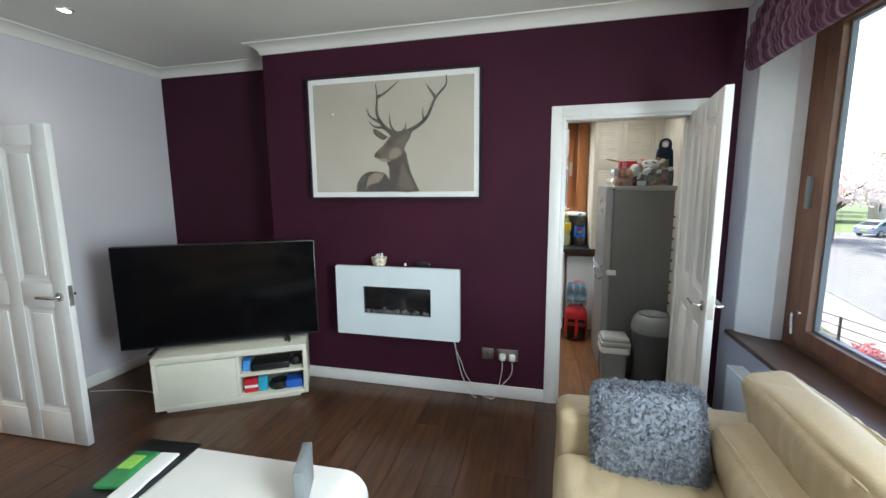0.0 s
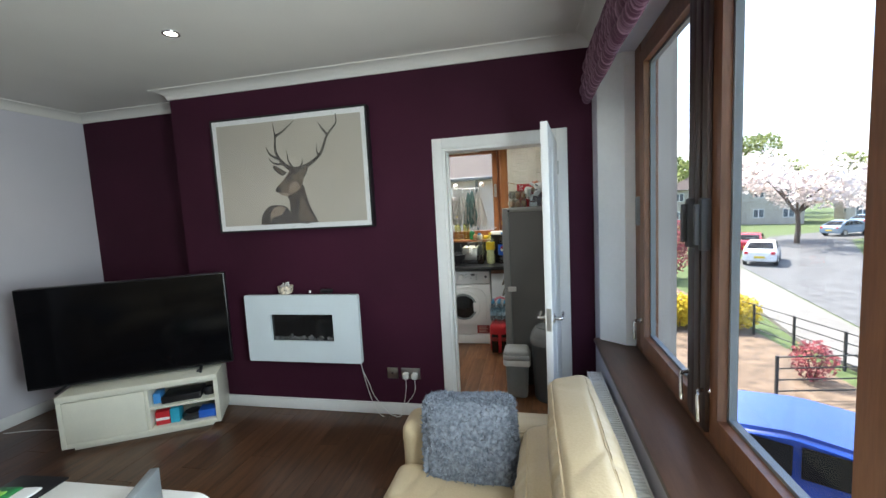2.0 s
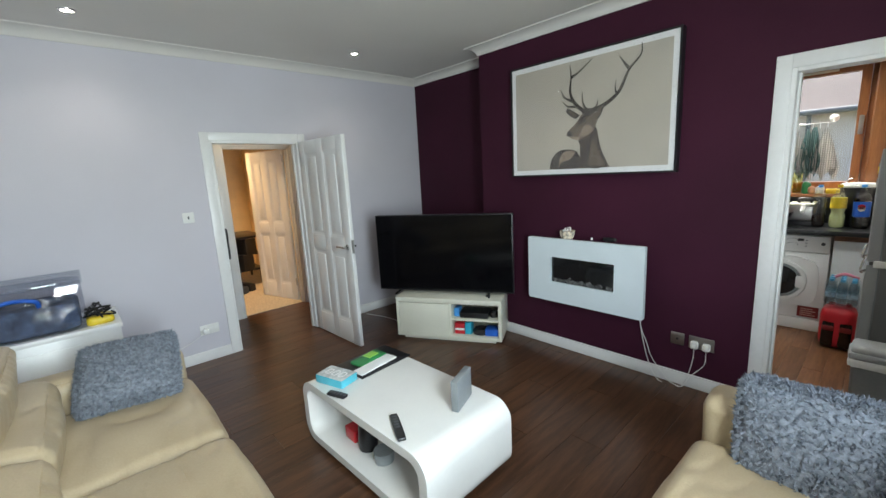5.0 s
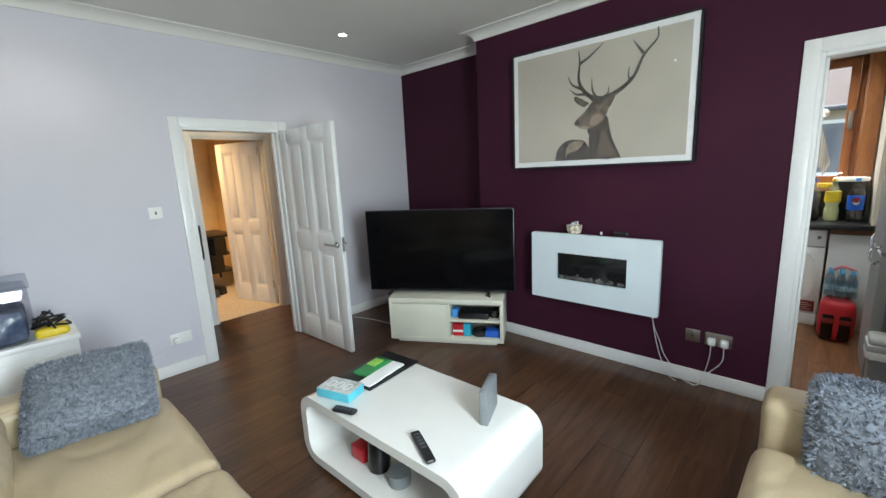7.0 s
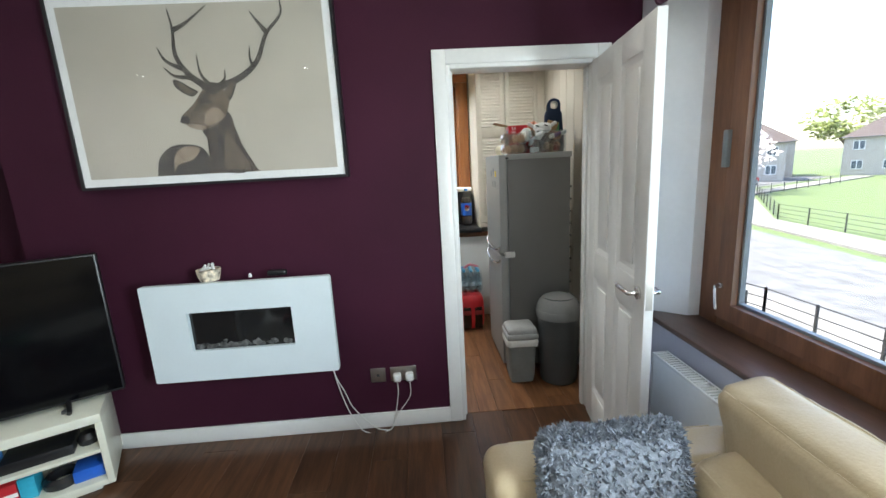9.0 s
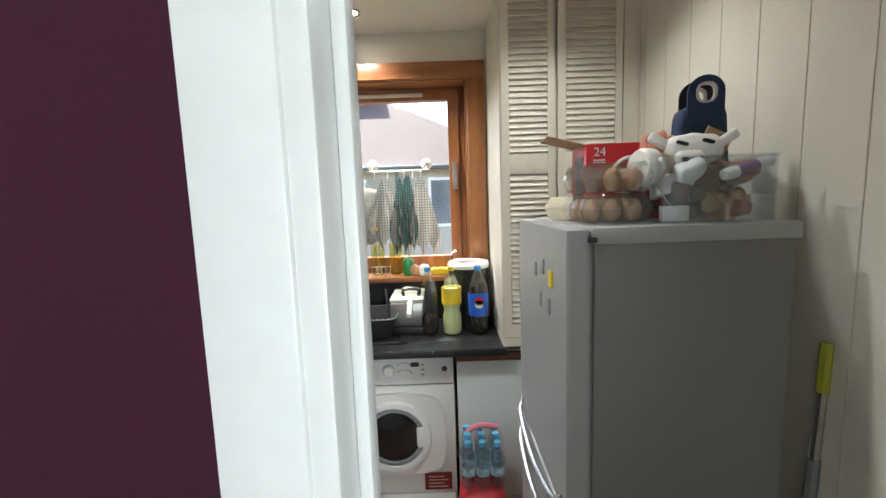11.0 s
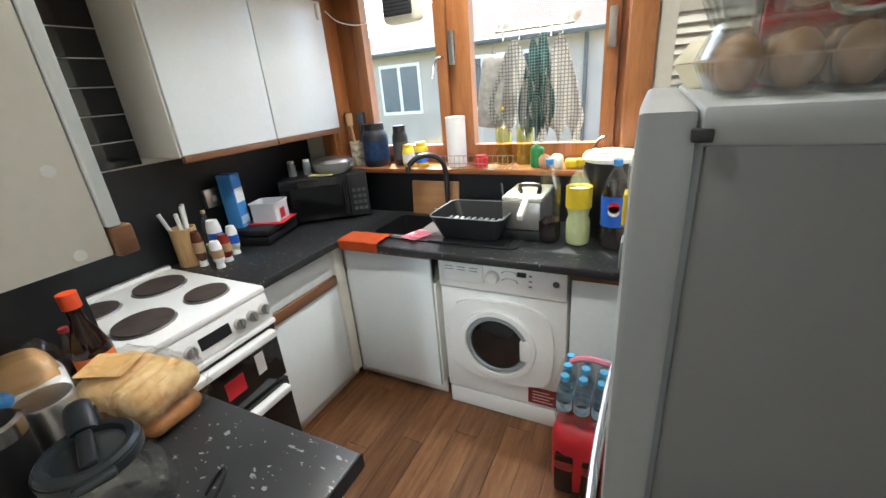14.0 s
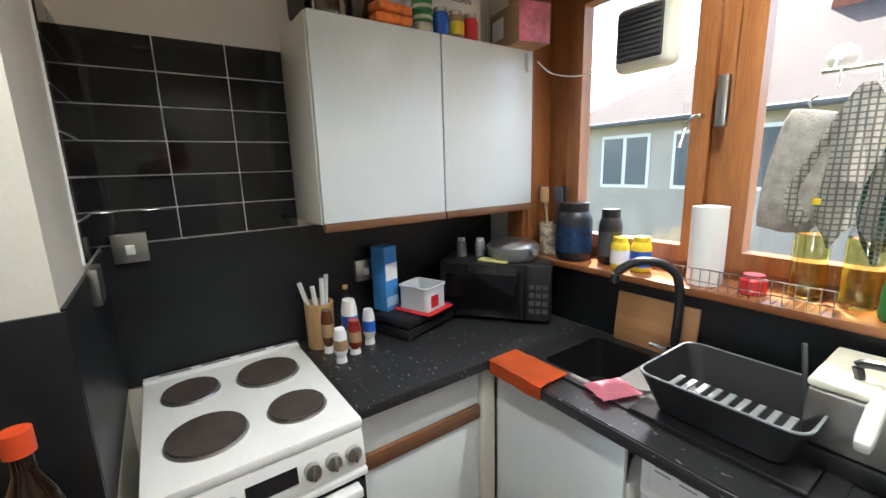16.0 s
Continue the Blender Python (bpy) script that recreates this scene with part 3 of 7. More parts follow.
structure(part("window_sill", box(-0.14, 1.56, 4.90, 5.11, 1.145, 1.172, 0.006), PINEX), "varnished pine kitchen window sill", "window sill")


def downlight(x, y, z):
    th = thing("downlight", "round recessed ceiling downlight, lit", "downlight", x, y, z, group="ceiling downlights")
    part("bezel", lathe([(0.03, -0.001), (0.034, -0.008), (0.045, -0.006), (0.047, 0.0), (0.03, 0.0)], 24), CHROME, th)
    part("bulb", lathe([(0, -0.004), (0.028, -0.004), (0.03, 0.0), (0, 0.0)], 20), LAMPGLOW, th)


for p in SPOTS + KITCHEN_SPOTS_AND_FILL[:2]:
    downlight(*p)


# ---- living room things ----
def pleated(sx, sy, sz, r, puff, seed, n=54, gather=0.010, crease=0.010):
    """A leather pad gathered into pleats along its upper seam and creased across its face."""
    b = cushion(sx, sy, sz, r, puff, n)
    for v in b.verts:
        p = v.co
        u = max(0.0, min(1.0, p.z / sz + 0.5))
        near = max(0.0, 1 - abs(u - 0.86) * 2.2) if u < 0.97 else 0.0
        pleat = (0.5 - abs(noise.noise(Vector((p.x * 13 + seed, p.z * 1.6, seed))))) * near * gather
        soft = noise.noise(Vector((p.x * 3 + seed, p.y * 4, p.z * 4))) * 0.006
        fold = -max(0.0, 0.16 - abs(noise.noise(Vector((p.x * 3.1 + seed, p.z * 7.0 + p.x * 1.5, p.y * 6.0))))) * crease * 3
        p += p.normalized() * (pleat + soft + fold)
    return b


def sofa(name, label, length, x, y, rz, seats=2):
    """A sofa that runs along x and faces +y; its front lower edge is at y = 0."""
    th = thing(name, label, "sofa", x, y, 0, rz, "cream leather sofas")
    d, aw = 0.93, 0.2
    L = length / 2
    part("base", moved(cushion(length - 0.04, d - 0.06, 0.24, 0.03, n=6), 0, -d / 2, 0.17), LEATHER, th)
    for sx in (-1, 1):
        arm = part("arm", moved(pleated(aw, d - 0.08, 0.55, 0.055, (0.01, 0.0, 0.012), sx * 3.0, 30, 0.0, 0.004), sx * (L - aw / 2), -d / 2 + 0.02, 0.325), LEATHER, th)
        for o in (-1, 1):
            part("piping", rod([(sx * (L - aw / 2) + o * (aw / 2 - 0.018), -d + 0.14, 0.5875), (sx * (L - aw / 2) + o * (aw / 2 - 0.018), -0.11, 0.5875)], 0.004, 6), LEATHER, arm)
        part("foot", box(sx * (L - 0.12) - 0.03, sx * (L - 0.12) + 0.03, -0.12, -0.06, 0.001, 0.06, 0.004), BLACKPL, th)
        part("foot", box(sx * (L - 0.12) - 0.03, sx * (L - 0.12) + 0.03, -d + 0.06, -d + 0.12, 0.001, 0.06, 0.004), BLACKPL, th)
    w = (length - 2 * aw) / seats
    for k in range(seats):
        cx = -L + aw + w * (k + 0.5)
        seat = bmesh.new()
        merged(seat, cushion(w - 0.006, 0.68, 0.2, 0.06, (0.0, 0.01, 0.025), 46))
        for v in seat.verts:
            p = v.co
            c1 = abs(noise.noise(Vector((p.x * 2.6 + k * 7, p.y * 7.5 + p.x * 1.2, 1.0))))
            p.z += 0.006 * noise.noise(Vector((p.x * 4, p.y * 4, k * 9))) - max(0, 0.13 - c1) * 0.055 * (p.z > 0)
        part("seat_cushion", moved(seat, cx, -0.35, 0.345), LEATHER, th)
        lower = part("back_cushion", moved(pleated(w - 0.006, 0.2, 0.34, 0.07, (0, 0.04, 0.0), 3.0 + k * 7, 46, 0.020, 0.008), cx, -0.70, 0.50, -14), LEATHER, th)
        hx = cx + (k * 2 - 1) * 0.045 * (seats - 1)
        upper = part("headrest", moved(pleated(w + 0.1, 0.17, 0.34, 0.045, (0.0, 0.028, 0.010), 11.0 + k * 7, 60, 0.030, 0.010), hx, -0.80, 0.68, -12), LEATHER, th)
        for yy, zz in ((0.073, 0.152), (-0.067, 0.157)):
            part("piping", moved(rod(arc([(-w / 2 - 0.012, yy * 0.9, zz - 0.012), (-w / 2 + 0.04, yy, zz), (0, yy, zz + 0.003), (w / 2 - 0.04, yy, zz), (w / 2 + 0.012, yy * 0.9, zz - 0.012)], 5), 0.004, 8), hx, -0.80, 0.68, -12), LEATHER, upper)
    part("back", moved(cushion(length - 0.1, 0.12, 0.56, 0.04, n=6), 0, -0.87, 0.44, -5), LEATHER, th)
    return th


sofa("window_sofa", "cream leather small sofa under the window", 1.32, 1.23, 1.19, 90, 1)
sofa("long_sofa", "cream leather sofa with a long seat", 2.0, -0.25, 0.285, 0)


def fleece_cushion(x, y, z, rx, ry, rz, s=0.44):
    th = thing("cushion", "grey shaggy fleece cushion on the sofa", "cushion", x, y, z, rz, "grey cushions", rx, ry)
    b = cushion(s, 0.1, s, 0.045, (0.0, 0.05, 0.0), 20, 0.006, x)
    random.seed(int(x * 100))
    vs = [(v.co.copy(), v.normal.copy()) for v in b.verts]
    for f in b.faces:
        f.normal_update()
    body = part("cover", b, FUR, th)
    me = body.data
    tufts = bmesh.new()
    for p in me.polygons:
        for _ in range(4):
            c = p.center + Vector((random.uniform(-1, 1), random.uniform(-1, 1), random.uniform(-1, 1))) * s / 42
            n = (p.normal + Vector((random.uniform(-1, 1), random.uniform(-1, 1), random.uniform(-1, 1))) * 0.9).normalized()
            u = n.orthogonal().normalized() * random.uniform(0.0035, 0.006)
            w = n.cross(u)
            tip = tufts.verts.new(c + n * random.uniform(0.010, 0.020))
            base = [tufts.verts.new(c + u), tufts.verts.new(c - u * 0.5 + w * 0.8), tufts.verts.new(c - u * 0.5 - w * 0.8)]
            for i in range(3):
                tufts.faces.new((base[i], base[(i + 1) % 3], tip))
    part("pile", tufts, FUR, th, smooth=False)["kind"] = "stuff"
    return th


fleece_cushion(1.585, 1.60, 0.568, -12, -3, -3, 0.385)
fleece_cushion(-1.0, 0.0, 0.575, -64, 0, 80, 0.43)

# coffee table: a rounded tube open at both long sides
ct = thing("coffee_table", "white high-gloss coffee table with rounded corners", "coffee table", -0.02, 1.05, 0, 2)
part("shell", ring(rounded(-0.54, 0.54, 0.03, 0.40, 0.10, 10), rounded(-0.49, 0.49, 0.075, 0.355, 0.065, 10), -0.29, 0.29), HIGHGLOSS, ct)
part("plinth", box(-0.44, 0.44, -0.24, 0.24, 0.001, 0.032), GREYPL, ct)


def remote(x, y, rz, l):
    th = thing("remote_control", "black television remote control on the coffee table", "remote", x, y, 0.402, rz, "remotes")
    part("body", moved(cushion(l, 0.042, 0.018, 0.008, n=5), 0, 0, 0.009), BLACKPL, th)
    for i in range(5):
        part("button", box(-l / 2 + 0.02 + i * 0.022, -l / 2 + 0.032 + i * 0.022, -0.012, 0.012, 0.0175, 0.0195, 0.001), DARKGREYPL, th)


remote(0.267, 0.838, -25, 0.2)
remote(-0.20, 0.787, 20, 0.12)
fr = thing("photo_frame", "grey block photo frame standing on the table", "photo frame", 0.335, 1.19, 0.402, 112)
part("block", box(-0.09, 0.09, -0.018, 0.018, 0, 0.155, 0.003), GREYPL, fr)
part("label", box(0.055, 0.075, 0.0182, 0.0192, 0.03, 0.05), PAPER, fr)
fo = thing("folder", "black folder with papers on the table", "folder", -0.40, 1.15, 0.402, 95)
part("cover", box(-0.19, 0.19, -0.13, 0.13, 0, 0.008, 0.002), BLACKPL, fo)
en = thing("envelope", "crumpled white envelope lying on the folder", "paper", -0.325, 1.11, 0.420, 99)
part("sheet", cushion(0.28, 0.085, 0.012, 0.005, n=8, wrinkle=0.004), PAPER, en)
sn = thing("snack_bag", "green printed snack packet on the folder", "packet", -0.425, 1.128, 0.421, 101)
part("packet", cushion(0.21, 0.11, 0.02, 0.008, (0, 0, 0.008), 8, 0.004), GREEN, sn)
part("print", moved(cushion(0.08, 0.06, 0.006, 0.002, n=4), 0.02, 0, 0.018), mat("lime_print", (0.3, 0.6, 0.1), 0.4), sn)
tb = thing("tissue_box", "pale blue and white game box on the table", "box", -0.355, 0.868, 0.402, 17)
part("carton", box(-0.1, 0.1, -0.062, 0.062, 0, 0.045, 0.002), mat("cyan_card", (0.1, 0.5, 0.62), 0.4), tb)
part("top_print", box(-0.098, 0.098, -0.06, 0.06, 0.0452, 0.0462), mat("pale_print", (0.55, 0.58, 0.58), 0.4, vary=0.15, scale=20), tb)
for k in (-0.05, 0, 0.05):
    part("print_ring", moved(ring(rounded(k - 0.02, k + 0.02, -0.03, 0.03, 0.018), rounded(k - 0.013, k + 0.013, -0.022, 0.022, 0.012), 0, 0.001), 0, 0, 0.0465, 90), PAPER, tb)
for x, m, n in ((-0.25, RED, "carton"), (-0.12, BLACKPL, "headset"), (0.03, GREYPL, "bowl")):
    g = thing(n, {"carton": "small red and white carton on the lower shelf", "headset": "black cylinder on the lower shelf", "bowl": "small grey bowl on the lower shelf"}[n], n, x, 0.9, 0.077)
    part("body", box(-0.05, 0.05, -0.04, 0.04, 0, 0.07, 0.004) if n == "carton" else lathe([(0, 0), (0.05, 0), (0.055, 0.06), (0.045, 0.16 if n == "headset" else 0.06), (0, 0.16 if n == "headset" else 0.05)], 20), m, g)

# television and its stand
ts = thing("tv_stand", "cream lacquered corner television stand with open shelves", "tv stand", -1.375, 2.03, 0, 30)
W_, D_, H_ = 1.0, 0.40, 0.41
for n, b in (("top", (0, W_, 0, D_, H_ - 0.045, H_)), ("side", (0, 0.03, 0.002, D_, 0.03, H_ - 0.045)), ("side", (W_ - 0.03, W_, 0.002, D_, 0.03, H_ - 0.045)), ("bottom", (0.03, W_ - 0.03, 0.002, D_, 0.03, 0.06)),
             ("divider", (0.52, 0.54, 0.01, D_, 0.06, H_ - 0.045)), ("shelf", (0.54, W_ - 0.03, 0.01, D_ - 0.02, 0.205, 0.225)), ("back", (0.03, W_ - 0.03, D_ - 0.012, D_ - 0.002, 0.06, H_ - 0.045)), ("plinth", (0.06, W_ - 0.06, 0.03, D_ - 0.02, 0.001, 0.03))):
    part(n, box(*b, 0.003), STANDCREAM, ts)
part("flap", box(0.032, 0.52, 0.0, 0.018, 0.062, H_ - 0.05, 0.002), STANDCREAM, ts)
tv = thing("television", "large black flat television on the stand", "television", -1.375 - 0.2 * 0.5, 2.03 + 0.2 * 0.866, H_, 30)
part("casing", box(-0.23, 1.09, -0.03, 0.03, 0.02, 0.75, 0.006), BLACKPL, tv)
part("screen", box(-0.222, 1.082, -0.0325, -0.029, 0.035, 0.742), SCREEN, tv)
part("rear_housing", box(-0.0, 0.86, 0.03, 0.06, 0.05, 0.5, 0.01), BLACKPL, tv)
for sx in (0.0, 0.86):
    part("leg", rod([(sx, 0.0, 0.03), (sx - 0.02 + 0.04 * (sx > 0.4), -0.13, 0.011)], 0.011, 8), BLACKPL, tv)
    part("leg", rod([(sx, 0.0, 0.03), (sx, 0.12, 0.011)], 0.011, 8), BLACKPL, tv)


def in_stand(name, label, cat, x, z, b, m):
    g = thing(name, label, cat, -1.375 + x * 0.866 - 0.12 * 0.5, 2.03 + x * 0.5 + 0.12 * 0.866, z, 30)
    part("body", b, m, g)
    return g


in_stand("set_top_box", "black set-top box on the shelf of the stand", "set-top box", 0.74, 0.2255, box(-0.13, 0.13, -0.08, 0.1, 0, 0.05, 0.004), BLACKPL)
in_stand("game_pad", "black rounded gadget on the stand shelf", "gadget", 0.915, 0.2255, lathe([(0, 0), (0.04, 0.0), (0.045, 0.03), (0.03, 0.055), (0, 0.06)], 18), BLACKPL)
in_stand("phone_box", "small blue and white carton on the shelf", "box", 0.575, 0.2255, box(-0.025, 0.025, -0.05, 0.05, 0, 0.075, 0.002), SKYBLUE)
g = in_stand("game_case", "red and white game case in the stand", "box", 0.60, 0.0605, box(-0.045, 0.045, -0.06, 0.05, 0, 0.10, 0.002), RED)
part("band", box(-0.046, 0.046, -0.0615, -0.0595, 0.035, 0.055), PAPER, g)
in_stand("cyan_box", "cyan box in the stand", "box", 0.68, 0.0605, box(-0.03, 0.03, -0.06, 0.05, 0, 0.11, 0.002), mat("cyan_print", (0.03, 0.38, 0.55), 0.4))
in_stand("headphones", "black headphones lying in the stand", "headphones", 0.79, 0.0605, lathe([(0.05, 0.0), (0.075, 0.0), (0.078, 0.03), (0.06, 0.05), (0.05, 0.04), (0.05, 0.0)], 22), BLACKPL)
in_stand("blue_case", "dark blue cases stacked in the stand", "box", 0.9, 0.0605, box(-0.06, 0.06, -0.07, 0.05, 0, 0.06, 0.003), BLUE)
in_stand("puck", "small dark disc on the stand top", "gadget", 0.86, H_ + 0.0005, lathe([(0, 0), (0.02, 0), (0.018, 0.012), (0, 0.014)], 16), DARKGREYPL)

# wall fire
wf = thing("wall_fire", "white wall-hung electric fire with dark glass", "electric fire", 0.14, PY, 0)
part("fascia", ring(rounded(-0.473, 0.473, 0.455, 0.977, 0.012), rounded(-0.26, 0.263, 0.62, 0.828, 0.004), -0.15, -0.115), FIREWHITE, wf)
part("housing", box(-0.40, 0.40, -0.115, -0.001, 0.50, 0.94, 0.004), GREYPL, wf)
part("glass", box(-0.262, 0.265, -0.127, -0.123, 0.618, 0.83), DARKGLASS, wf)
random.seed(5)
pb = bmesh.new()
for i in range(60):
    q = cushion(random.uniform(0.015, 0.03), 0.01, random.uniform(0.012, 0.022), 0.004, n=2)
    merged(pb, q, pose(random.uniform(-0.24, 0.24), -0.129, 0.632 + abs(random.gauss(0, 0.008)), 0, random.uniform(0, 90), 0))
part("pebbles", pb, mat("grey_pebble", (0.10, 0.10, 0.10), 0.6, vary=0.4, scale=30), wf)["kind"] = "stuff"
pot = thing("plant_pot", "small white rope-patterned pot on the fire", "pot", -0.01, PY - 0.08, 0.978)
part("pot", lathe([(0, 0), (0.045, 0), (0.055, 0.03), (0.058, 0.06), (0.048, 0.06), (0.046, 0.05), (0, 0.05)], 24), mat("pot_pattern", (0.55, 0.48, 0.38), 0.7, vary=0.4, scale=40), pot)
for k in range(6):
    part("leaf", moved(cushion(0.012, 0.012, 0.05, 0.005, n=3), 0.025 * math.cos(k), 0.025 * math.sin(k), 0.065, 20, 15 * k), PAPER, pot)
st = thing("dark_ornament", "small dark ornament on the fire", "ornament", 0.33, PY - 0.07, 0.978)
part("body", moved(cushion(0.10, 0.03, 0.03, 0.012, n=5), 0, 0, 0.015), BLACKPL, st)
wb = thing("white_bead", "tiny white figure on the fire", "ornament", 0.19, PY - 0.07, 0.978)
part("body", lathe([(0, 0), (0.008, 0), (0.009, 0.01), (0.005, 0.02), (0, 0.022)], 12), PAPER, wb)


def socket(name, label, x, z, w, metal=True, side="plum"):
    th = thing(name, label, "socket", *((x, PY, z) if side == "plum" else (LW, x, z)), 0 if side == "plum" else 90)
    part("plate", box(-w / 2, w / 2, -0.008, -0.0005, -0.043, 0.043, 0.003), STEEL if metal else WHITEPL, th)
    return th


s1 = socket("blank_plate", "brushed steel television socket plate on the wall", 0.795, 0.332, 0.086)
part("port", box(-0.008, 0.008, -0.011, -0.008, -0.008, 0.008, 0.002), DARKGREYPL, s1)
s2 = socket("double_socket", "brushed steel double socket with two white plugs", 0.94, 0.332, 0.15)
for k in (-0.035, 0.035):
    part("plug", moved(cushion(0.046, 0.04, 0.05, 0.012, n=4), k, -0.028, -0.01), WHITEPL, s2)
s3 = socket("wall_socket", "white double socket with one plug", 0.65, 0.285, 0.15, False, "left")
part("plug", moved(cushion(0.046, 0.04, 0.05, 0.012, n=4), -0.035, -0.028, -0.01), WHITEPL, s3)
for k in (-0.035, 0.035):
    part("switch", box(k - 0.006, k + 0.006, -0.011, -0.008, 0.015, 0.03, 0.002), WHITEPL, s3)
s4 = socket("light_switch", "white single light switch", 0.63, 1.275, 0.086, False, "left")
part("rocker", box(-0.006, 0.006, -0.012, -0.008, -0.012, 0.012, 0.002), DARKGREYPL, s4)


def cable(name, label, pts, r=0.003, m=WHITEPL):
    return tagged(part(name, rod(arc(pts, 6), r, 6), m), label, "cable")


cable("fire_cable", "white cable hanging from the electric fire", [(0.55, PY - 0.03, 0.46), (0.56, PY - 0.03, 0.36), (0.60, PY - 0.02, 0.25), (0.64, PY - 0.025, 0.15), (0.74, PY - 0.03, 0.03), (0.80, PY - 0.04, 0.005), (0.86, PY - 0.04, 0.02), (0.90, PY - 0.03, 0.2), (0.905, PY - 0.03, 0.3)])
cable("plug_cable", "white cable from the socket to the floor", [(0.975, PY - 0.03, 0.3), (0.97, PY - 0.03, 0.2), (0.90, PY - 0.03, 0.1), (0.84, PY - 0.05, 0.006), (0.70, PY - 0.05, 0.006), (0.62, PY - 0.03, 0.12), (0.57, PY - 0.02, 0.28), (0.54, PY - 0.03, 0.46)])
cable("tv_cable", "white cable on the floor behind the television stand", [(-2.2, 2.2, 0.004), (-1.95, 2.28, 0.004), (-1.7, 2.3, 0.004), (-1.5, 2.3, 0.004)])
cable("charger_cable", "thin white charger cable at the socket", [(LW + 0.04, 0.61, 0.31), (LW + 0.06, 0.55, 0.25), (LW + 0.08, 0.4, 0.2), (LW + 0.1, 0.25, 0.18)], 0.002)

# framed stag picture
pf = thing("stag_picture", "framed stag print with white mount and black frame", "picture", 0.095, PY, 1.903)
FW, FH = 0.65, 0.437
part("frame", ring(rounded(-FW, FW, -FH, FH, 0.003, 2), rounded(-FW + 0.013, FW - 0.013, -FH + 0.013, FH - 0.013, 0.002, 2), -0.062, -0.004), BLACKPL, pf)
part("mount", box(-FW + 0.012, FW - 0.012, -0.054, -0.010, -FH + 0.012, FH - 0.012), PAPER, pf)
IW, IH = FW - 0.05, FH - 0.05
PRINT = mat("print_ground", (0.47, 0.43, 0.36), 0.6, vary=0.05, scale=2)
INK = mat("print_ink", (0.035, 0.03, 0.028), 0.6, vary=0.5, scale=25, second=(0.10, 0.085, 0.07))
INKMID = mat("print_midtone", (0.10, 0.076, 0.056), 0.6, vary=0.3, scale=34, second=(0.20, 0.155, 0.115))
INKNECK = mat("print_neck", (0.038, 0.032, 0.028), 0.6, vary=0.4, scale=30, stretch=(3, 1, 0.7), second=(0.125, 0.098, 0.075))
INKPALE = mat("print_pale", (0.24, 0.18, 0.13), 0.6, vary=0.25, scale=30, second=(0.34, 0.27, 0.20))
part("print", box(-IW, IW, -0.0556, -0.0542, -IH, IH), PRINT, pf)


def flat(outline, y, m, name):
    """A flat printed shape with a smooth edge."""
    pts = [(p.x, p.z) for p in arc([(x, 0, z) for x, z in outline + outline[:1]], 4)[:-1]]
    bm = bmesh.new()
    f = bm.faces.new([bm.verts.new((x, y, z)) for x, z in pts])
    bmesh.ops.triangulate(bm, faces=[f])
    return part(name, bm, m, pf, smooth=False)


def tine(pts, w0, w1, y=-0.0566):
    P = arc([(x, 0, z) for x, z in pts], 6)
    bm = bmesh.new()
    rows = []
    for i, p in enumerate(P):
        d = (P[min(i + 1, len(P) - 1)] - P[max(i - 1, 0)]).normalized()
        n = Vector((-d.z, 0, d.x)) * (w0 + (w1 - w0) * i / (len(P) - 1)) / 2
        rows.append((bm.verts.new((p.x + n.x, y, p.z + n.z)), bm.verts.new((p.x - n.x, y, p.z - n.z))))
    for A, B in zip(rows, rows[1:]):
        bm.faces.new((A[0], A[1], B[1], B[0]))
    return part("antler", bm, INK, pf, smooth=False)


B0 = -IH + 0.002
flat([(-0.28, B0), (-0.26, B0 + 0.08), (-0.20, B0 + 0.135), (-0.12, B0 + 0.145), (-0.04, B0 + 0.12), (0.0, B0 + 0.02), (-0.02, B0)], -0.0560, INK, "body_print")
flat([(-0.20, B0 + 0.01), (-0.18, B0 + 0.10), (-0.12, B0 + 0.135), (-0.06, B0 + 0.12), (-0.10, B0 + 0.07), (-0.17, B0 + 0.05)], -0.0563, INKPALE, "flank_print")
flat([(-0.03, B0), (-0.01, B0 + 0.14), (-0.03, B0 + 0.22), (0.06, B0 + 0.30), (0.115, B0 + 0.27), (0.13, B0 + 0.17), (0.20, B0 + 0.02), (0.20, B0)], -0.0566, INKNECK, "neck_print")
flat([(0.02, B0 + 0.01), (0.03, B0 + 0.15), (0.08, B0 + 0.2), (0.10, B0 + 0.1), (0.15, B0 + 0.0), (0.05, B0)], -0.0569, INK, "throat_print")
flat([(-0.125, B0 + 0.245), (-0.12, B0 + 0.275), (-0.05, B0 + 0.335), (0.01, B0 + 0.40), (0.085, B0 + 0.40), (0.115, B0 + 0.33), (0.07, B0 + 0.25), (-0.0, B0 + 0.215), (-0.07, B0 + 0.225)], -0.0572, INKMID, "head_print")
flat([(-0.13, B0 + 0.25), (-0.115, B0 + 0.278), (-0.085, B0 + 0.27), (-0.09, B0 + 0.242)], -0.0575, INK, "nose_print")
flat([(0.0, B0 + 0.335), (0.02, B0 + 0.347), (0.035, B0 + 0.338), (0.015, B0 + 0.328)], -0.0575, INK, "eye_print")
flat([(-0.01, B0 + 0.40), (0.04, B0 + 0.425), (0.10, B0 + 0.41), (0.05, B0 + 0.37)], -0.0576, INK, "crown_print")
flat([(0.09, B0 + 0.37), (0.15, B0 + 0.44), (0.155, B0 + 0.40), (0.12, B0 + 0.34)], -0.0570, INK, "ear_print")
flat([(-0.02, B0 + 0.385), (-0.12, B0 + 0.445), (-0.125, B0 + 0.41), (-0.06, B0 + 0.365)], -0.0570, INK, "ear_print")
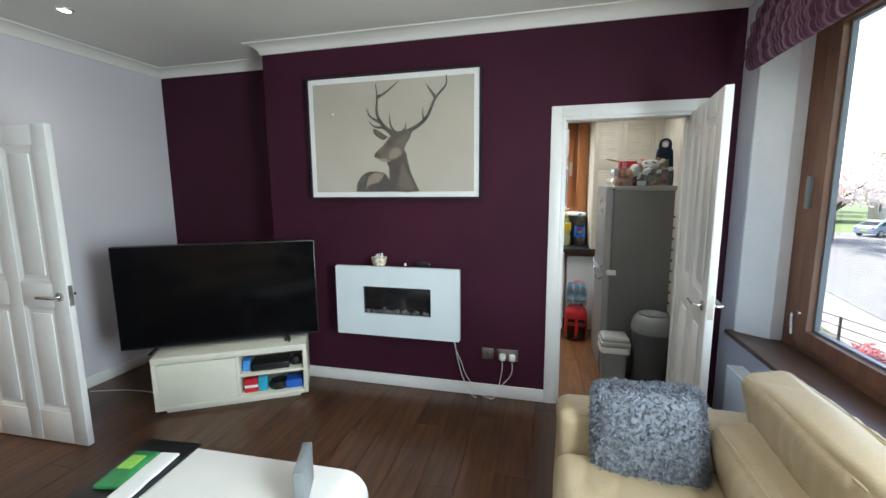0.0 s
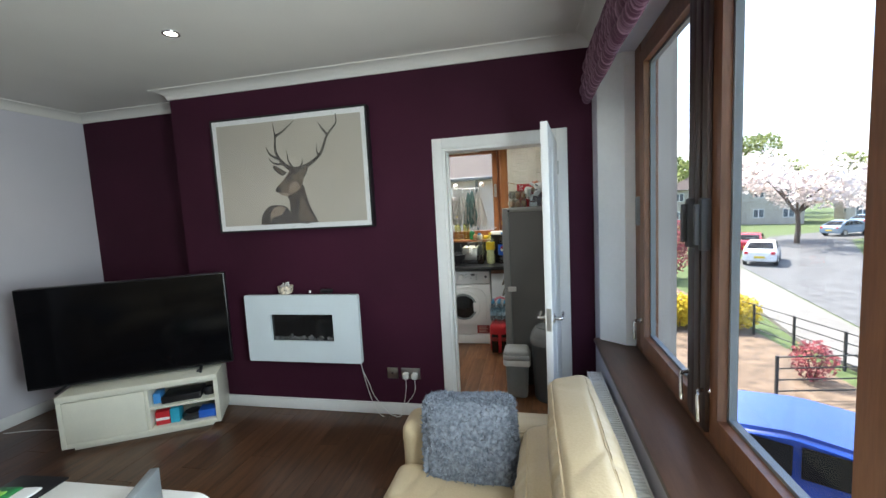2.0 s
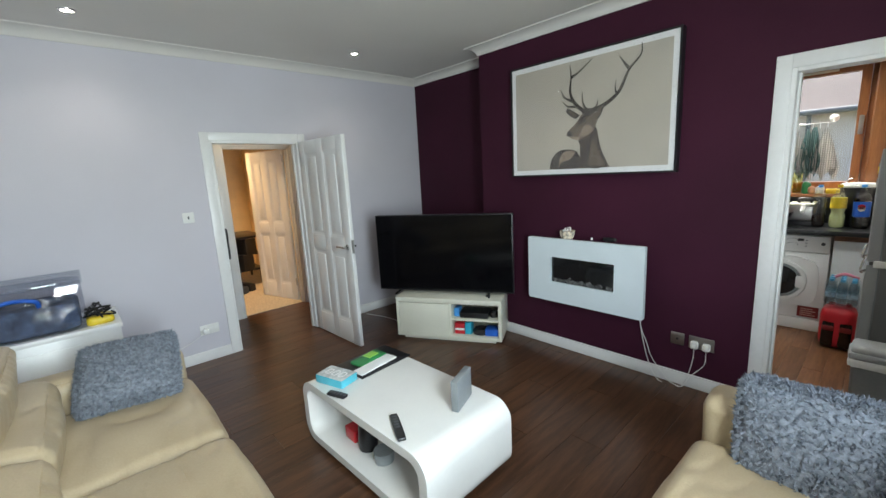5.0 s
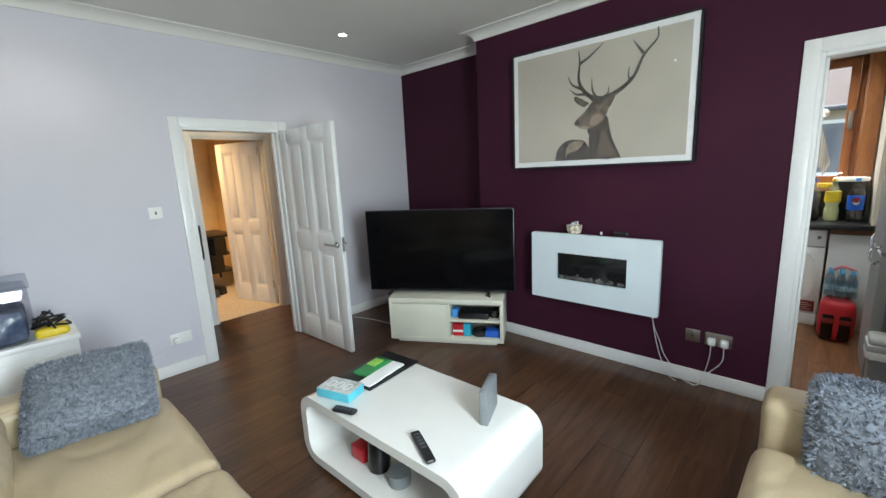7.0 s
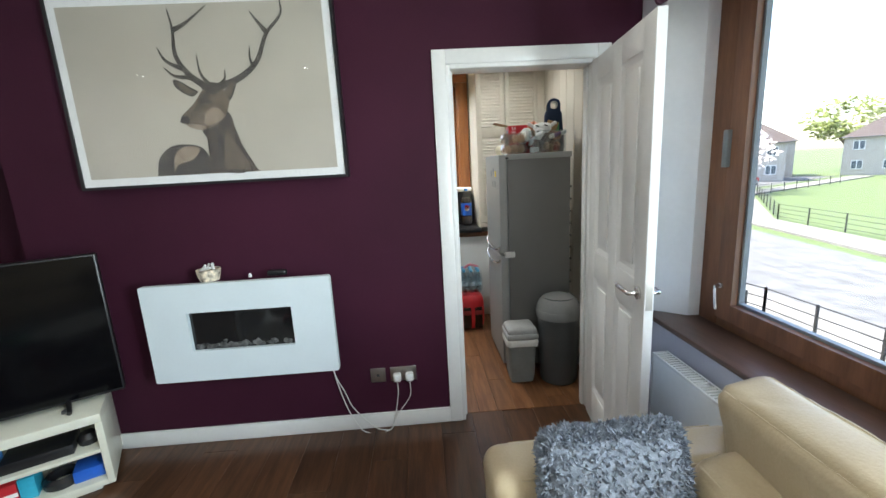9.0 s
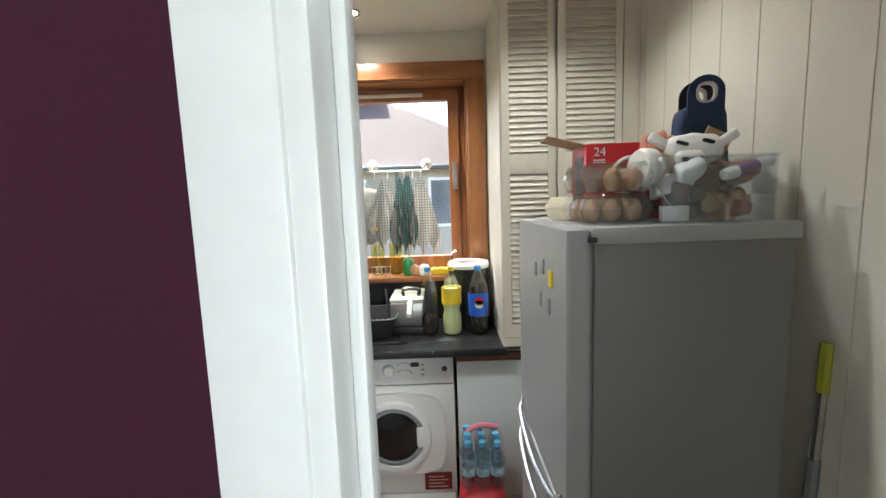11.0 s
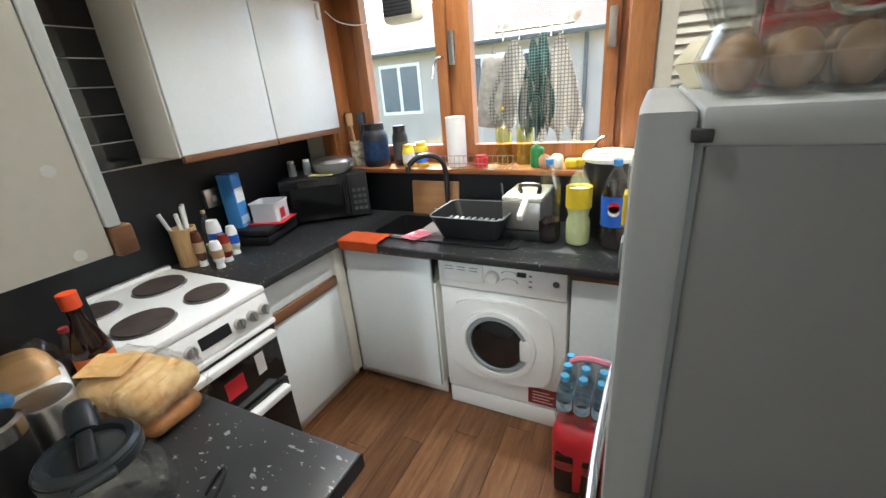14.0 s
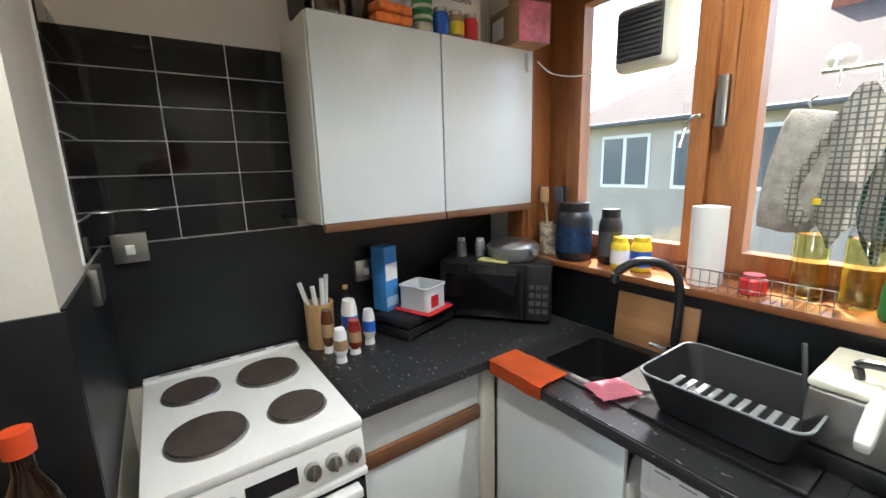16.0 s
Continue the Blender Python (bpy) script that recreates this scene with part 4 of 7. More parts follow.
flat([(-0.02, B0 + 0.245), (0.005, B0 + 0.30), (0.055, B0 + 0.31), (0.085, B0 + 0.27), (0.05, B0 + 0.245), (0.0, B0 + 0.228)], -0.0574, INKPALE, "cheek_print")
flat([(-0.10, B0 + 0.232), (-0.06, B0 + 0.238), (-0.01, B0 + 0.222), (-0.03, B0 + 0.208), (-0.075, B0 + 0.218)], -0.0575, INKPALE, "chin_print")
flat([(-0.06, B0 + 0.30), (-0.01, B0 + 0.37), (0.03, B0 + 0.385), (0.02, B0 + 0.355), (-0.03, B0 + 0.305)], -0.0574, INKNECK, "brow_print")
flat([(0.105, B0 + 0.375), (0.14, B0 + 0.425), (0.143, B0 + 0.395), (0.12, B0 + 0.355)], -0.0573, INKMID, "ear_inside_print")
flat([(-0.045, B0 + 0.385), (-0.105, B0 + 0.43), (-0.11, B0 + 0.415), (-0.07, B0 + 0.38)], -0.0573, INKMID, "ear_inside_print")
flat([(0.045, B0 + 0.015), (0.06, B0 + 0.12), (0.085, B0 + 0.20), (0.12, B0 + 0.13), (0.17, B0 + 0.02)], -0.0571, INKMID, "chest_print")
tine([(0.03, B0 + 0.40), (-0.05, B0 + 0.46), (-0.10, B0 + 0.55), (-0.095, B0 + 0.66), (-0.105, B0 + 0.75)], 0.034, 0.006)
tine([(-0.095, B0 + 0.66), (-0.03, B0 + 0.69), (0.07, B0 + 0.76)], 0.024, 0.005)
tine([(-0.08, B0 + 0.49), (-0.15, B0 + 0.53), (-0.18, B0 + 0.59)], 0.022, 0.004)
tine([(-0.05, B0 + 0.45), (-0.12, B0 + 0.46), (-0.165, B0 + 0.50)], 0.022, 0.004)
tine([(0.03, B0 + 0.42), (0.0, B0 + 0.47), (-0.005, B0 + 0.55)], 0.02, 0.004)
tine([(0.07, B0 + 0.40), (0.18, B0 + 0.44), (0.27, B0 + 0.51), (0.33, B0 + 0.63), (0.405, B0 + 0.71), (0.41, B0 + 0.78)], 0.034, 0.006)
tine([(0.33, B0 + 0.64), (0.30, B0 + 0.68), (0.265, B0 + 0.73)], 0.024, 0.004)
tine([(0.25, B0 + 0.49), (0.24, B0 + 0.53), (0.245, B0 + 0.58)], 0.016, 0.003)
tine([(0.08, B0 + 0.41), (0.11, B0 + 0.44), (0.115, B0 + 0.48)], 0.018, 0.004)
gl = part("glazing", box(-FW + 0.013, FW - 0.013, -0.0595, -0.0585, -FH + 0.013, FH - 0.013), thin_glass("picture_glass", (1, 1, 1), 0.05), pf)
gl.visible_shadow = False

# roman blind, drawn up
rb = thing("roman_blind", "plum striped roman blind drawn up in folds", "blind", RW, 0, 0)
for k, (zc, xo, r) in enumerate(((2.415, 0.030, 0.048), (2.345, 0.050, 0.046), (2.285, 0.064, 0.044), (2.225, 0.074, 0.043), (2.175, 0.072, 0.036))):
    b = bmesh.new()
    n, m = 90, 14
    rows = []
    for i in range(n + 1):
        y = -0.4 + 2.98 * i / n
        wob = noise.noise(Vector((y * 2.6, k * 5.0, 0)))
        sag = 0.010 * noise.noise(Vector((y * 1.3, k * 2.0, 4)))
        rows.append([b.verts.new((-xo + 0.012 * wob - (r + 0.005 * noise.noise(Vector((y * 9, a * 1.5, k)))) * math.cos(a) * 0.8, y, zc + sag + r * 1.08 * math.sin(a))) for a in [2 * math.pi * q / m for q in range(m)]])
    for A, B in zip(rows, rows[1:]):
        for i in range(m):
            b.faces.new((A[i], A[(i + 1) % m], B[(i + 1) % m], B[i]))
    b.faces.new(rows[0])
    b.faces.new(rows[-1][::-1])
    part("fold", b, BLIND, rb)
part("headrail", box(-0.04, -0.004, -0.4, 2.58, 2.44, 2.48), BLIND, rb)

# radiator behind the sofa
ra = thing("radiator", "white panel radiator under the window", "radiator", RW, 0, 0)
part("panel", box(-0.11, -0.095, 0.5, 2.42, 0.10, 0.55, 0.004), GLOSSWHITE, ra)
part("panel", box(-0.05, -0.035, 0.5, 2.42, 0.10, 0.55, 0.004), GLOSSWHITE, ra)
gb = bmesh.new()
for i in range(96):
    box(-0.108, -0.038, 0.505 + i * 0.02, 0.512 + i * 0.02, 0.552, 0.56, bm=gb)
box(-0.112, -0.104, 0.5, 2.42, 0.55, 0.562, bm=gb)
box(-0.042, -0.034, 0.5, 2.42, 0.55, 0.562, bm=gb)
part("grille", gb, GLOSSWHITE, ra, smooth=False)
part("side_cover", box(-0.112, -0.033, 2.42, 2.424, 0.10, 0.562), GLOSSWHITE, ra)
for y in (0.8, 2.1):
    part("bracket", box(-0.034, -0.0005, y, y + 0.04, 0.2, 0.5), STEEL, ra)

# storage chest, box and rope
ch = thing("white_chest", "white painted low chest beside the long sofa", "chest", -1.83, -0.42, 0, 0)
part("carcass", box(-0.3, 0.18, -0.75, 0.45, 0.001, 0.66, 0.004), GLOSSWHITE, ch)
part("lid", box(-0.31, 0.2, -0.76, 0.46, 0.66, 0.69, 0.004), GLOSSWHITE, ch)
part("front_panel", box(0.18, 0.19, -0.70, 0.40, 0.06, 0.6, 0.004), GLOSSWHITE, ch)
sb = thing("storage_box", "clear plastic storage box with blue handles", "storage box", -1.83, -0.42, 0.691)
shell = cushion(0.40, 0.60, 0.30, 0.03, n=6)
part("tub", moved(shell, 0, 0, 0.15), thin_glass("cloudy_plastic", (0.82, 0.84, 0.88), 0.1), sb)
part("lid", box(-0.21, 0.21, -0.31, 0.31, 0.30, 0.325, 0.008), thin_glass("cloudy_lid", (0.85, 0.87, 0.9), 0.12), sb)
part("handle", rod(arc([(0.21, -0.10, 0.20), (0.235, -0.09, 0.24), (0.235, 0.0, 0.26), (0.235, 0.09, 0.24), (0.21, 0.10, 0.20)], 5), 0.012, 8), BLUE, sb, "blue plastic handle")
part("contents", moved(cushion(0.34, 0.54, 0.18, 0.04, n=6, wrinkle=0.01), 0, 0, 0.10), mat("slate_fabric", (0.10, 0.13, 0.2), 0.9, vary=0.3, scale=12), sb)
rp = thing("rope_bundle", "black and yellow bundle of straps on the chest", "straps", -1.76, -0.06, 0.691)
part("pouch", moved(cushion(0.16, 0.14, 0.05, 0.02, n=6, wrinkle=0.008), 0, 0, 0.025), YELLOW, rp)
random.seed(9)
for k in range(7):
    part("strap", rod(arc([(random.uniform(-0.08, 0.08), random.uniform(-0.07, 0.07), random.uniform(0.045, 0.13)) for _ in range(5)], 5), 0.006, 6), BLACKPL, rp)

# through the hall door
dk = thing("desk", "dark desk with cluttered shelves in the room beyond", "desk", -5.0, 1.55, 0)
part("desktop", box(-0.5, 0.3, -0.5, 0.5, 0.72, 0.75, 0.004), BLACKPL, dk)
for sx in (-0.46, 0.26):
    for sy in (-0.46, 0.46):
        part("leg", box(sx - 0.015, sx + 0.015, sy - 0.015, sy + 0.015, 0.001, 0.72), BLACKPL, dk)
part("shelf", box(-0.45, 0.25, -0.45, 0.45, 0.22, 0.24), BLACKPL, dk)
part("shelf", box(-0.45, 0.25, -0.45, 0.45, 0.46, 0.475), BLACKPL, dk)
for x, y, z, m, n in ((-4.85, 1.72, 0.241, BLACKPL, "bag"), (-4.82, 1.45, 0.476, DARKGREYPL, "bag"), (-4.85, 1.78, 0.476, BLACKPL, "bag"), (-5.1, 1.5, 0.751, BLACKPL, "laptop"), (-4.95, 1.35, 0.241, DARKGREYPL, "bag"), (-4.5, 1.62, 0.005, BLACKPL, "shoe"), (-4.42, 1.5, 0.005, DARKGREYPL, "shoe")):
    g = thing(n, "dark %s by the desk in the room beyond" % n, n, x, y, z, 20)
    part("body", moved(cushion(0.3, 0.18 if n != "shoe" else 0.1, 0.04 if n == "laptop" else 0.24 if n == "bag" else 0.1, 0.015, n=5, wrinkle=0.01), 0, 0, 0.02 if n == "laptop" else 0.12 if n == "bag" else 0.05), m, g)
oc = thing("desk_chair", "black wheeled desk chair in the room beyond", "desk chair", -4.55, 1.2, 0)
part("seat", moved(cushion(0.45, 0.45, 0.08, 0.03, n=5), 0, 0, 0.47), BLACKPL, oc)
part("stem", rod([(0, 0, 0.08), (0, 0, 0.44)], 0.025), CHROME, oc)
for k in range(5):
    part("spoke", rod([(0, 0, 0.09), (0.26 * math.cos(k * 1.257), 0.26 * math.sin(k * 1.257), 0.05)], 0.015), BLACKPL, oc)
part("backrest", moved(cushion(0.08, 0.42, 0.5, 0.03, n=5), -0.22, 0, 0.8), BLACKPL, oc)
sc = thing("dark_scarf", "dark scarf hanging on the hall door frame", "scarf", LW - 0.02, 0.885, 1.0)
part("cloth", moved(cushion(0.06, 0.03, 0.28, 0.012, n=6, wrinkle=0.006), -0.05, 0.025, 0), BLACKPL, sc)


# ---- kitchen things ----
def bottle(name, label, x, y, z, h, r, liquid, fill, cap, band=None, bz=(0.35, 0.6), shell=CLEARPL, waist=0.0, rz=0, glass_body=None):
    """A drinks bottle with its filling, cap and printed band."""
    th = thing(name, label, "bottle", x, y, z, rz)
    prof = [(0, 0), (r * 0.75, 0), (r * 0.95, h * 0.03), (r, h * 0.08), (r, h * 0.28), (r * (1 - waist), h * 0.36), (r, h * 0.46), (r, h * 0.66), (r * 0.85, h * 0.76), (r * 0.5, h * 0.86), (r * 0.3, h * 0.92), (r * 0.3, h * 0.95)]
    part("bottle_shell", lathe(prof, 24), glass_body or shell, th)
    if liquid:
        inner = [(max(0, a - 0.002), b_ + 0.002 * (b_ == 0)) for a, b_ in prof if b_ <= fill * h]
        part("drink", lathe(inner + [(0, inner[-1][1])], 24), liquid, th)
    if band:
        part("label_band", lathe([(r + 0.0012, h * bz[0] if not waist else h * 0.46), (r + 0.0012, h * bz[1])], 24), band, th)
    part("cap", lathe([(0, h * 0.94), (r * 0.34, h * 0.94), (r * 0.34, h), (0, h)], 16), cap, th)
    return th


def jar(name, label, cat, x, y, z, h, r, body, lid=None, band=None):
    th = thing(name, label, cat, x, y, z)
    part("jar_body", lathe([(0, 0), (r * 0.9, 0), (r, h * 0.05), (r, h * 0.72), (r * 0.8, h * 0.85), (r * 0.75, h * 0.86), (0, h * 0.86)], 22), body, th)
    part("lid", lathe([(0, h * 0.84), (r * 0.8, h * 0.84), (r * 0.8, h), (0, h)], 22), lid or BLACKPL, th)
    if band:
        part("label_band", lathe([(r + 0.001, h * 0.15), (r + 0.001, h * 0.6)], 22), band, th)
    return th


def carton(name, label, x, y, z, sx, sy, sz, m, rz=0, cat="box"):
    th = thing(name, label, cat, x, y, z, rz)
    part("carton", box(-sx / 2, sx / 2, -sy / 2, sy / 2, 0, sz, 0.0025), m, th)
    return th


# wall cabinet on the left wall
wc = thing("wall_cabinet", "white two-door wall cabinet with walnut lower trim", "cabinet", KL, 0, 0)
part("carcass", box(0, 0.277, 3.968, 4.938, 1.40, 2.05, 0.002), CABWHITE, wc)
for a, b in ((3.972, 4.455), (4.461, 4.938)):
    d = part("door", box(0.279, 0.296, a, b, 1.405, 2.05, 0.003), CABFRONT, wc)
    part("trim", box(0.277, 0.302, a, b, 1.376, 1.404, 0.004), TRIMWOOD, d, "walnut handle strip")
# wall cabinet beside the door
wn_ = thing("end_cabinet", "cream wall cabinet with screw caps on its end panel", "cabinet", 0, 0, 0)
part("carcass", box(0.37, 0.96, KN + 0.001, 3.235, 1.39, 2.08, 0.003), CABWHITE, wn_)
part("door", box(0.37, 0.965, 3.237, 3.256, 1.43, 2.08, 0.004), CABFRONT, wn_)
part("trim", box(0.37, 0.967, 3.237, 3.268, 1.385, 1.43, 0.005), TRIMWOOD, wn_, "walnut handle strip")
for y, z in ((3.195, 1.935), (3.20, 1.52), (3.195, 1.405), (3.03, 1.52), (3.03, 1.935)):
    part("screw_cap", moved(lathe([(0, 0), (0.008, 0), (0.008, 0.003), (0, 0.004)], 14), 0.96, y, z, 0, 90), WHITEPL, wn_)

# black splashbacks
for n, b in (("splashback", (KL, KL + 0.008, 3.378, KF - 0.001, 0.90, 1.368)), ("splashback", (KL + 0.008, 0.352, 3.37, 3.378, 0.90, 1.353)), ("splashback", (0.36, 0.368, KN + 0.001, 3.378, 0.90, 1.35)), ("splashback", (KL + 0.008, 1.55, KF - 0.008, KF - 0.0005, 0.90, 1.145))):
    structure(part(n, box(*b), BLACKBOARD, smooth=False), "matt black kitchen splashback board", "splashback")
structure(part("tile_bed", box(KL, KL + 0.005, 3.374, 3.966, 1.37, 1.995), GROUT, smooth=False), "white grout behind black wall tiles", "grout")
structure(part("tile_bed", box(KL + 0.005, 0.02, 3.37, 3.375, 1.37, 1.995), GROUT, smooth=False), "white grout behind black wall tiles", "grout")

# base units and worktops
def base_unit(name, label, boxes):
    th = thing(name, label, "cabinet")
    for n, b, m in boxes:
        part(n, box(*b, 0.003), m, th)
    return th


base_unit("drawer_unit", "white base cabinet with drawer and walnut strip", [("carcass", (KL + 0.01, 0.225, 3.93, 4.47, 0.10, 0.868), CABWHITE), ("drawer_front", (0.227, 0.245, 3.94, 4.405, 0.72, 0.865), CABFRONT), ("trim", (0.227, 0.255, 3.94, 4.405, 0.665, 0.718), TRIMWOOD), ("door", (0.227, 0.245, 3.94, 4.405, 0.10, 0.663), CABFRONT), ("kickboard", (0.17, 0.186, 3.94, 4.52, 0.002, 0.098), CABWHITE), ("post", (0.222, 0.262, 4.41, 4.47, 0.10, 0.868), CABWHITE)])
base_unit("sink_unit", "white base cabinet below the black sink", [("carcass", (0.227, 0.78, 4.50, KF - 0.01, 0.10, 0.70), CABWHITE), ("door", (0.268, 0.775, 4.475, 4.493, 0.10, 0.835), CABFRONT), ("trim", (0.268, 0.775, 4.470, 4.497, 0.836, 0.866), TRIMWOOD), ("kickboard", (0.19, 0.775, 4.545, 4.56, 0.002, 0.098), CABWHITE)])
base_unit("corner_unit", "white base cabinet beside the washing machine", [("carcass", (1.42, 2.26, 4.50, KF - 0.01, 0.10, 0.868), CABWHITE), ("door", (1.42, 1.9, 4.478, 4.496, 0.10, 0.82), CABFRONT), ("trim", (1.42, 1.9, 4.473, 4.499, 0.822, 0.862), TRIMWOOD), ("kickboard", (1.42, 1.9, 4.55, 4.565, 0.002, 0.098), CABWHITE)])
base_unit("bread_unit", "white base cabinet under the bread counter", [("carcass", (0.37, 1.14, KN + 0.001, 3.36, 0.10, 0.868), CABWHITE), ("door", (0.37, 1.14, 3.362, 3.38, 0.10, 0.86), CABFRONT), ("kickboard", (0.37, 1.12, 3.30, 3.315, 0.002, 0.098), CABWHITE)])
wt = thing("worktop", "black flecked L-shaped laminate worktop", "worktop")
part("left_run", box(KL + 0.009, 0.293, 3.925, KF - 0.009, 0.87, 0.908, 0.006), WORKTOP, wt)
for b in ((0.293, 0.40, 4.415, KF - 0.009, 0.87, 0.9079), (0.40, 0.66, 4.415, 4.545, 0.87, 0.9079), (0.40, 0.66, 4.885, KF - 0.009, 0.87, 0.9079), (0.66, 1.66, 4.415, KF - 0.009, 0.87, 0.9079)):
    part("far_run", box(*b), WORKTOP, wt)
part("edge_strip", box(0.293, 1.66, 4.408, 4.415, 0.872, 0.906, 0.003), WORKTOP, wt)
bc = thing("bread_counter", "black flecked counter end by the kitchen door", "worktop")
part("top", box(0.369, 1.184, KN + 0.001, 3.41, 0.87, 0.908, 0.006), WORKTOP, bc)
part("end_strip", box(1.184, 1.187, KN + 0.001, 3.41, 0.871, 0.907), BLACKPL, bc)
sk = thing("sink", "black composite kitchen sink with drainer", "sink", 0.53, 4.71, 0.908)
part("bowl", ring([(x, z) for x, z in rounded(-0.13, 0.13, -0.17, 0.175, 0.04)], rounded(-0.115, 0.115, -0.155, 0.16, 0.035), 0, 0.16), BLACKPL, sk)
bowl = sk.children[0]
bowl.matrix_local = pose(0, 0, -0.155, 90, 0, 0) @ Matrix.Diagonal((1, 1, 1, 1))
part("bowl_floor", box(-0.13, 0.13, -0.17, 0.17, -0.16, -0.152), BLACKPL, sk)
part("rim", moved(ring(rounded(-0.2, 0.65, -0.2, 0.2, 0.03), rounded(-0.115, 0.115, -0.155, 0.16, 0.03), -0.006, -0.0005), rx=-90), BLACKPL, sk)
tap = thing("kitchen_tap", "black swan-neck kitchen tap", "tap", 0.70, 4.87, 0.915)
part("base", lathe([(0, 0), (0.026, 0), (0.026, 0.05), (0.02, 0.06), (0, 0.06)], 18), BLACKPL, tap)
part("spout", rod(arc([(0, 0, 0.05), (0, 0, 0.26), (-0.03, -0.03, 0.33), (-0.09, -0.08, 0.345), (-0.14, -0.12, 0.31), (-0.15, -0.13, 0.27)], 6), 0.014, 10), BLACKPL, tap)
part("lever", rod([(0, 0, 0.04), (-0.07, -0.03, 0.055)], 0.008), CHROME, tap)

# washing machine
wm = thing("washing_machine", "white front-loading washing machine under the worktop", "washing machine", 1.108, 4.50, 0)
part("cabinet", box(-0.297, 0.297, 0.012, 0.44, 0.03, 0.85, 0.008), APPLIANCE, wm)
part("front_panel", box(-0.296, 0.296, -0.004, 0.014, 0.115, 0.70, 0.006), APPLIANCE, wm)
part("control_panel", box(-0.296, 0.296, -0.014, 0.014, 0.705, 0.848, 0.01), APPLIANCE, wm)
part("plinth", box(-0.29, 0.29, -0.004, 0.02, 0.004, 0.11, 0.01), APPLIANCE, wm)
dw = part("drawer", box(-0.27, -0.07, -0.019, -0.010, 0.74, 0.835, 0.006), APPLIANCE, wm)
for k in range(6):
    part("print_bar", box(-0.255 + 0.06 * (k % 3), -0.215 + 0.06 * (k % 3), -0.0202, -0.0188, 0.80 + 0.014 * (k // 3), 0.804 + 0.014 * (k // 3)), GREYPL, dw)
kn = part("dial", moved(lathe([(0, 0), (0.032, 0), (0.03, 0.02), (0.024, 0.026), (0, 0.027)], 24), -0.025, -0.014, 0.785, 90), WHITEPL, wm, "round white programme dial")
part("display", box(0.085, 0.125, -0.0165, -0.0135, 0.80, 0.822), BLACKPL, wm)
for k in range(9):
    for zz in (0.765, 0.80):
        part("mark", box(0.05 + 0.035 * math.cos(k * 0.35) - 0.002, 0.05 + 0.035 * math.cos(k * 0.35) + 0.002, -0.0152, -0.0138, zz + 0.018 * math.sin(k * 0.35), zz + 0.006 + 0.018 * math.sin(k * 0.35)), DARKGREYPL, wm)
for k in range(3):
    part("button", box(0.135, 0.15, -0.017, -0.0135, 0.755 + k * 0.025, 0.763 + k * 0.025, 0.002), GREYPL, wm)
part("badge", moved(lathe([(0, 0), (0.014, 0), (0.014, 0.002), (0, 0.003)], 18), 0.25, -0.014, 0.785, 90), DARKGREYPL, wm)
octo = [(-0.24 + 0.0, 0.30), (-0.12, 0.235), (0.12, 0.235), (0.235, 0.30), (0.235, 0.58), (0.12, 0.655), (-0.12, 0.655), (-0.24, 0.58)]
dp = [(p.x, p.z) for p in arc([(x, 0, z) for x, z in octo + octo[:1]], 3)[:-1]]
door = part("door", prism(dp, -0.028, -0.004), APPLIANCE, wm)
part("porthole_rim", moved(lathe([(0.148, 0.0), (0.185, 0.0), (0.18, 0.02), (0.155, 0.022), (0.148, 0.0)], 48), -0.01, -0.028, 0.445, 90), APPLIANCE, door)
part("porthole", moved(lathe([(0, 0.02), (0.06, 0.017), (0.12, 0.006), (0.15, 0.0)], 40), -0.01, -0.03, 0.445, 90), DARKGLASS, door, "dark porthole glass")
part("inner_ring", moved(lathe([(0.128, 0.004), (0.149, 0.0), (0.149, 0.012), (0.134, 0.014), (0.128, 0.004)], 40), -0.01, -0.034, 0.445, 90), GREYPL, door, "grey porthole seal")
part("catch", box(0.10, 0.15, -0.054, -0.03, 0.39, 0.50, 0.012), APPLIANCE, door)
rl = part("rating_label", box(0.13, 0.27, -0.0062, -0.0042, 0.13, 0.225), mat("maroon_label", (0.22, 0.02, 0.02), 0.4), wm)
for k in range(4):
    part("print_bar", box(0.15, 0.25 - 0.02 * (k % 2), -0.0072, -0.006, 0.145 + k * 0.018, 0.151 + k * 0.018), mat("label_print", (0.6, 0.45, 0.4), 0.5) if k == 0 else bpy.data.materials["label_print"], rl)

# cooker
ck = thing("cooker", "white freestanding electric cooker with four plates", "cooker", 0.345, 3.665, 0)
part("body", box(-0.60, -0.02, -0.245, 0.245, 0.02, 0.885, 0.004), APPLIANCE, ck)
part("hob", box(-0.62, 0.0, -0.248, 0.248, 0.885, 0.915, 0.008), APPLIANCE, ck)
part("hob_rail", box(-0.625, -0.585, -0.246, 0.246, 0.91, 0.928, 0.006), APPLIANCE, ck)
for k in range(4):
    part("vent_slot", box(-0.61, -0.6, -0.20 + k * 0.12, -0.11 + k * 0.12, 0.927, 0.9295), DARKGREYPL, ck)
for x, y, r in ((-0.452, -0.122, 0.075), (-0.432, 0.10, 0.092), (-0.175, -0.105, 0.092), (-0.165, 0.12, 0.075)):
    hp = part("hotplate", moved(lathe([(0, 0.011), (r * 0.3, 0.012), (r, 0.012), (r, 0.0), (0, 0)], 40), x, y, 0.915), HOTPLATE, ck, "brown iron hotplate")
    part("trim_ring", moved(lathe([(r, 0.0), (r + 0.007, 0.0), (r + 0.004, 0.006), (r, 0.006)], 40), x, y, 0.915), STEEL, hp)
part("control_panel", moved(box(-0.02, 0.012, -0.246, 0.246, -0.055, 0.055, 0.008), -0.006, 0, 0.832, 0, -8), APPLIANCE, ck)
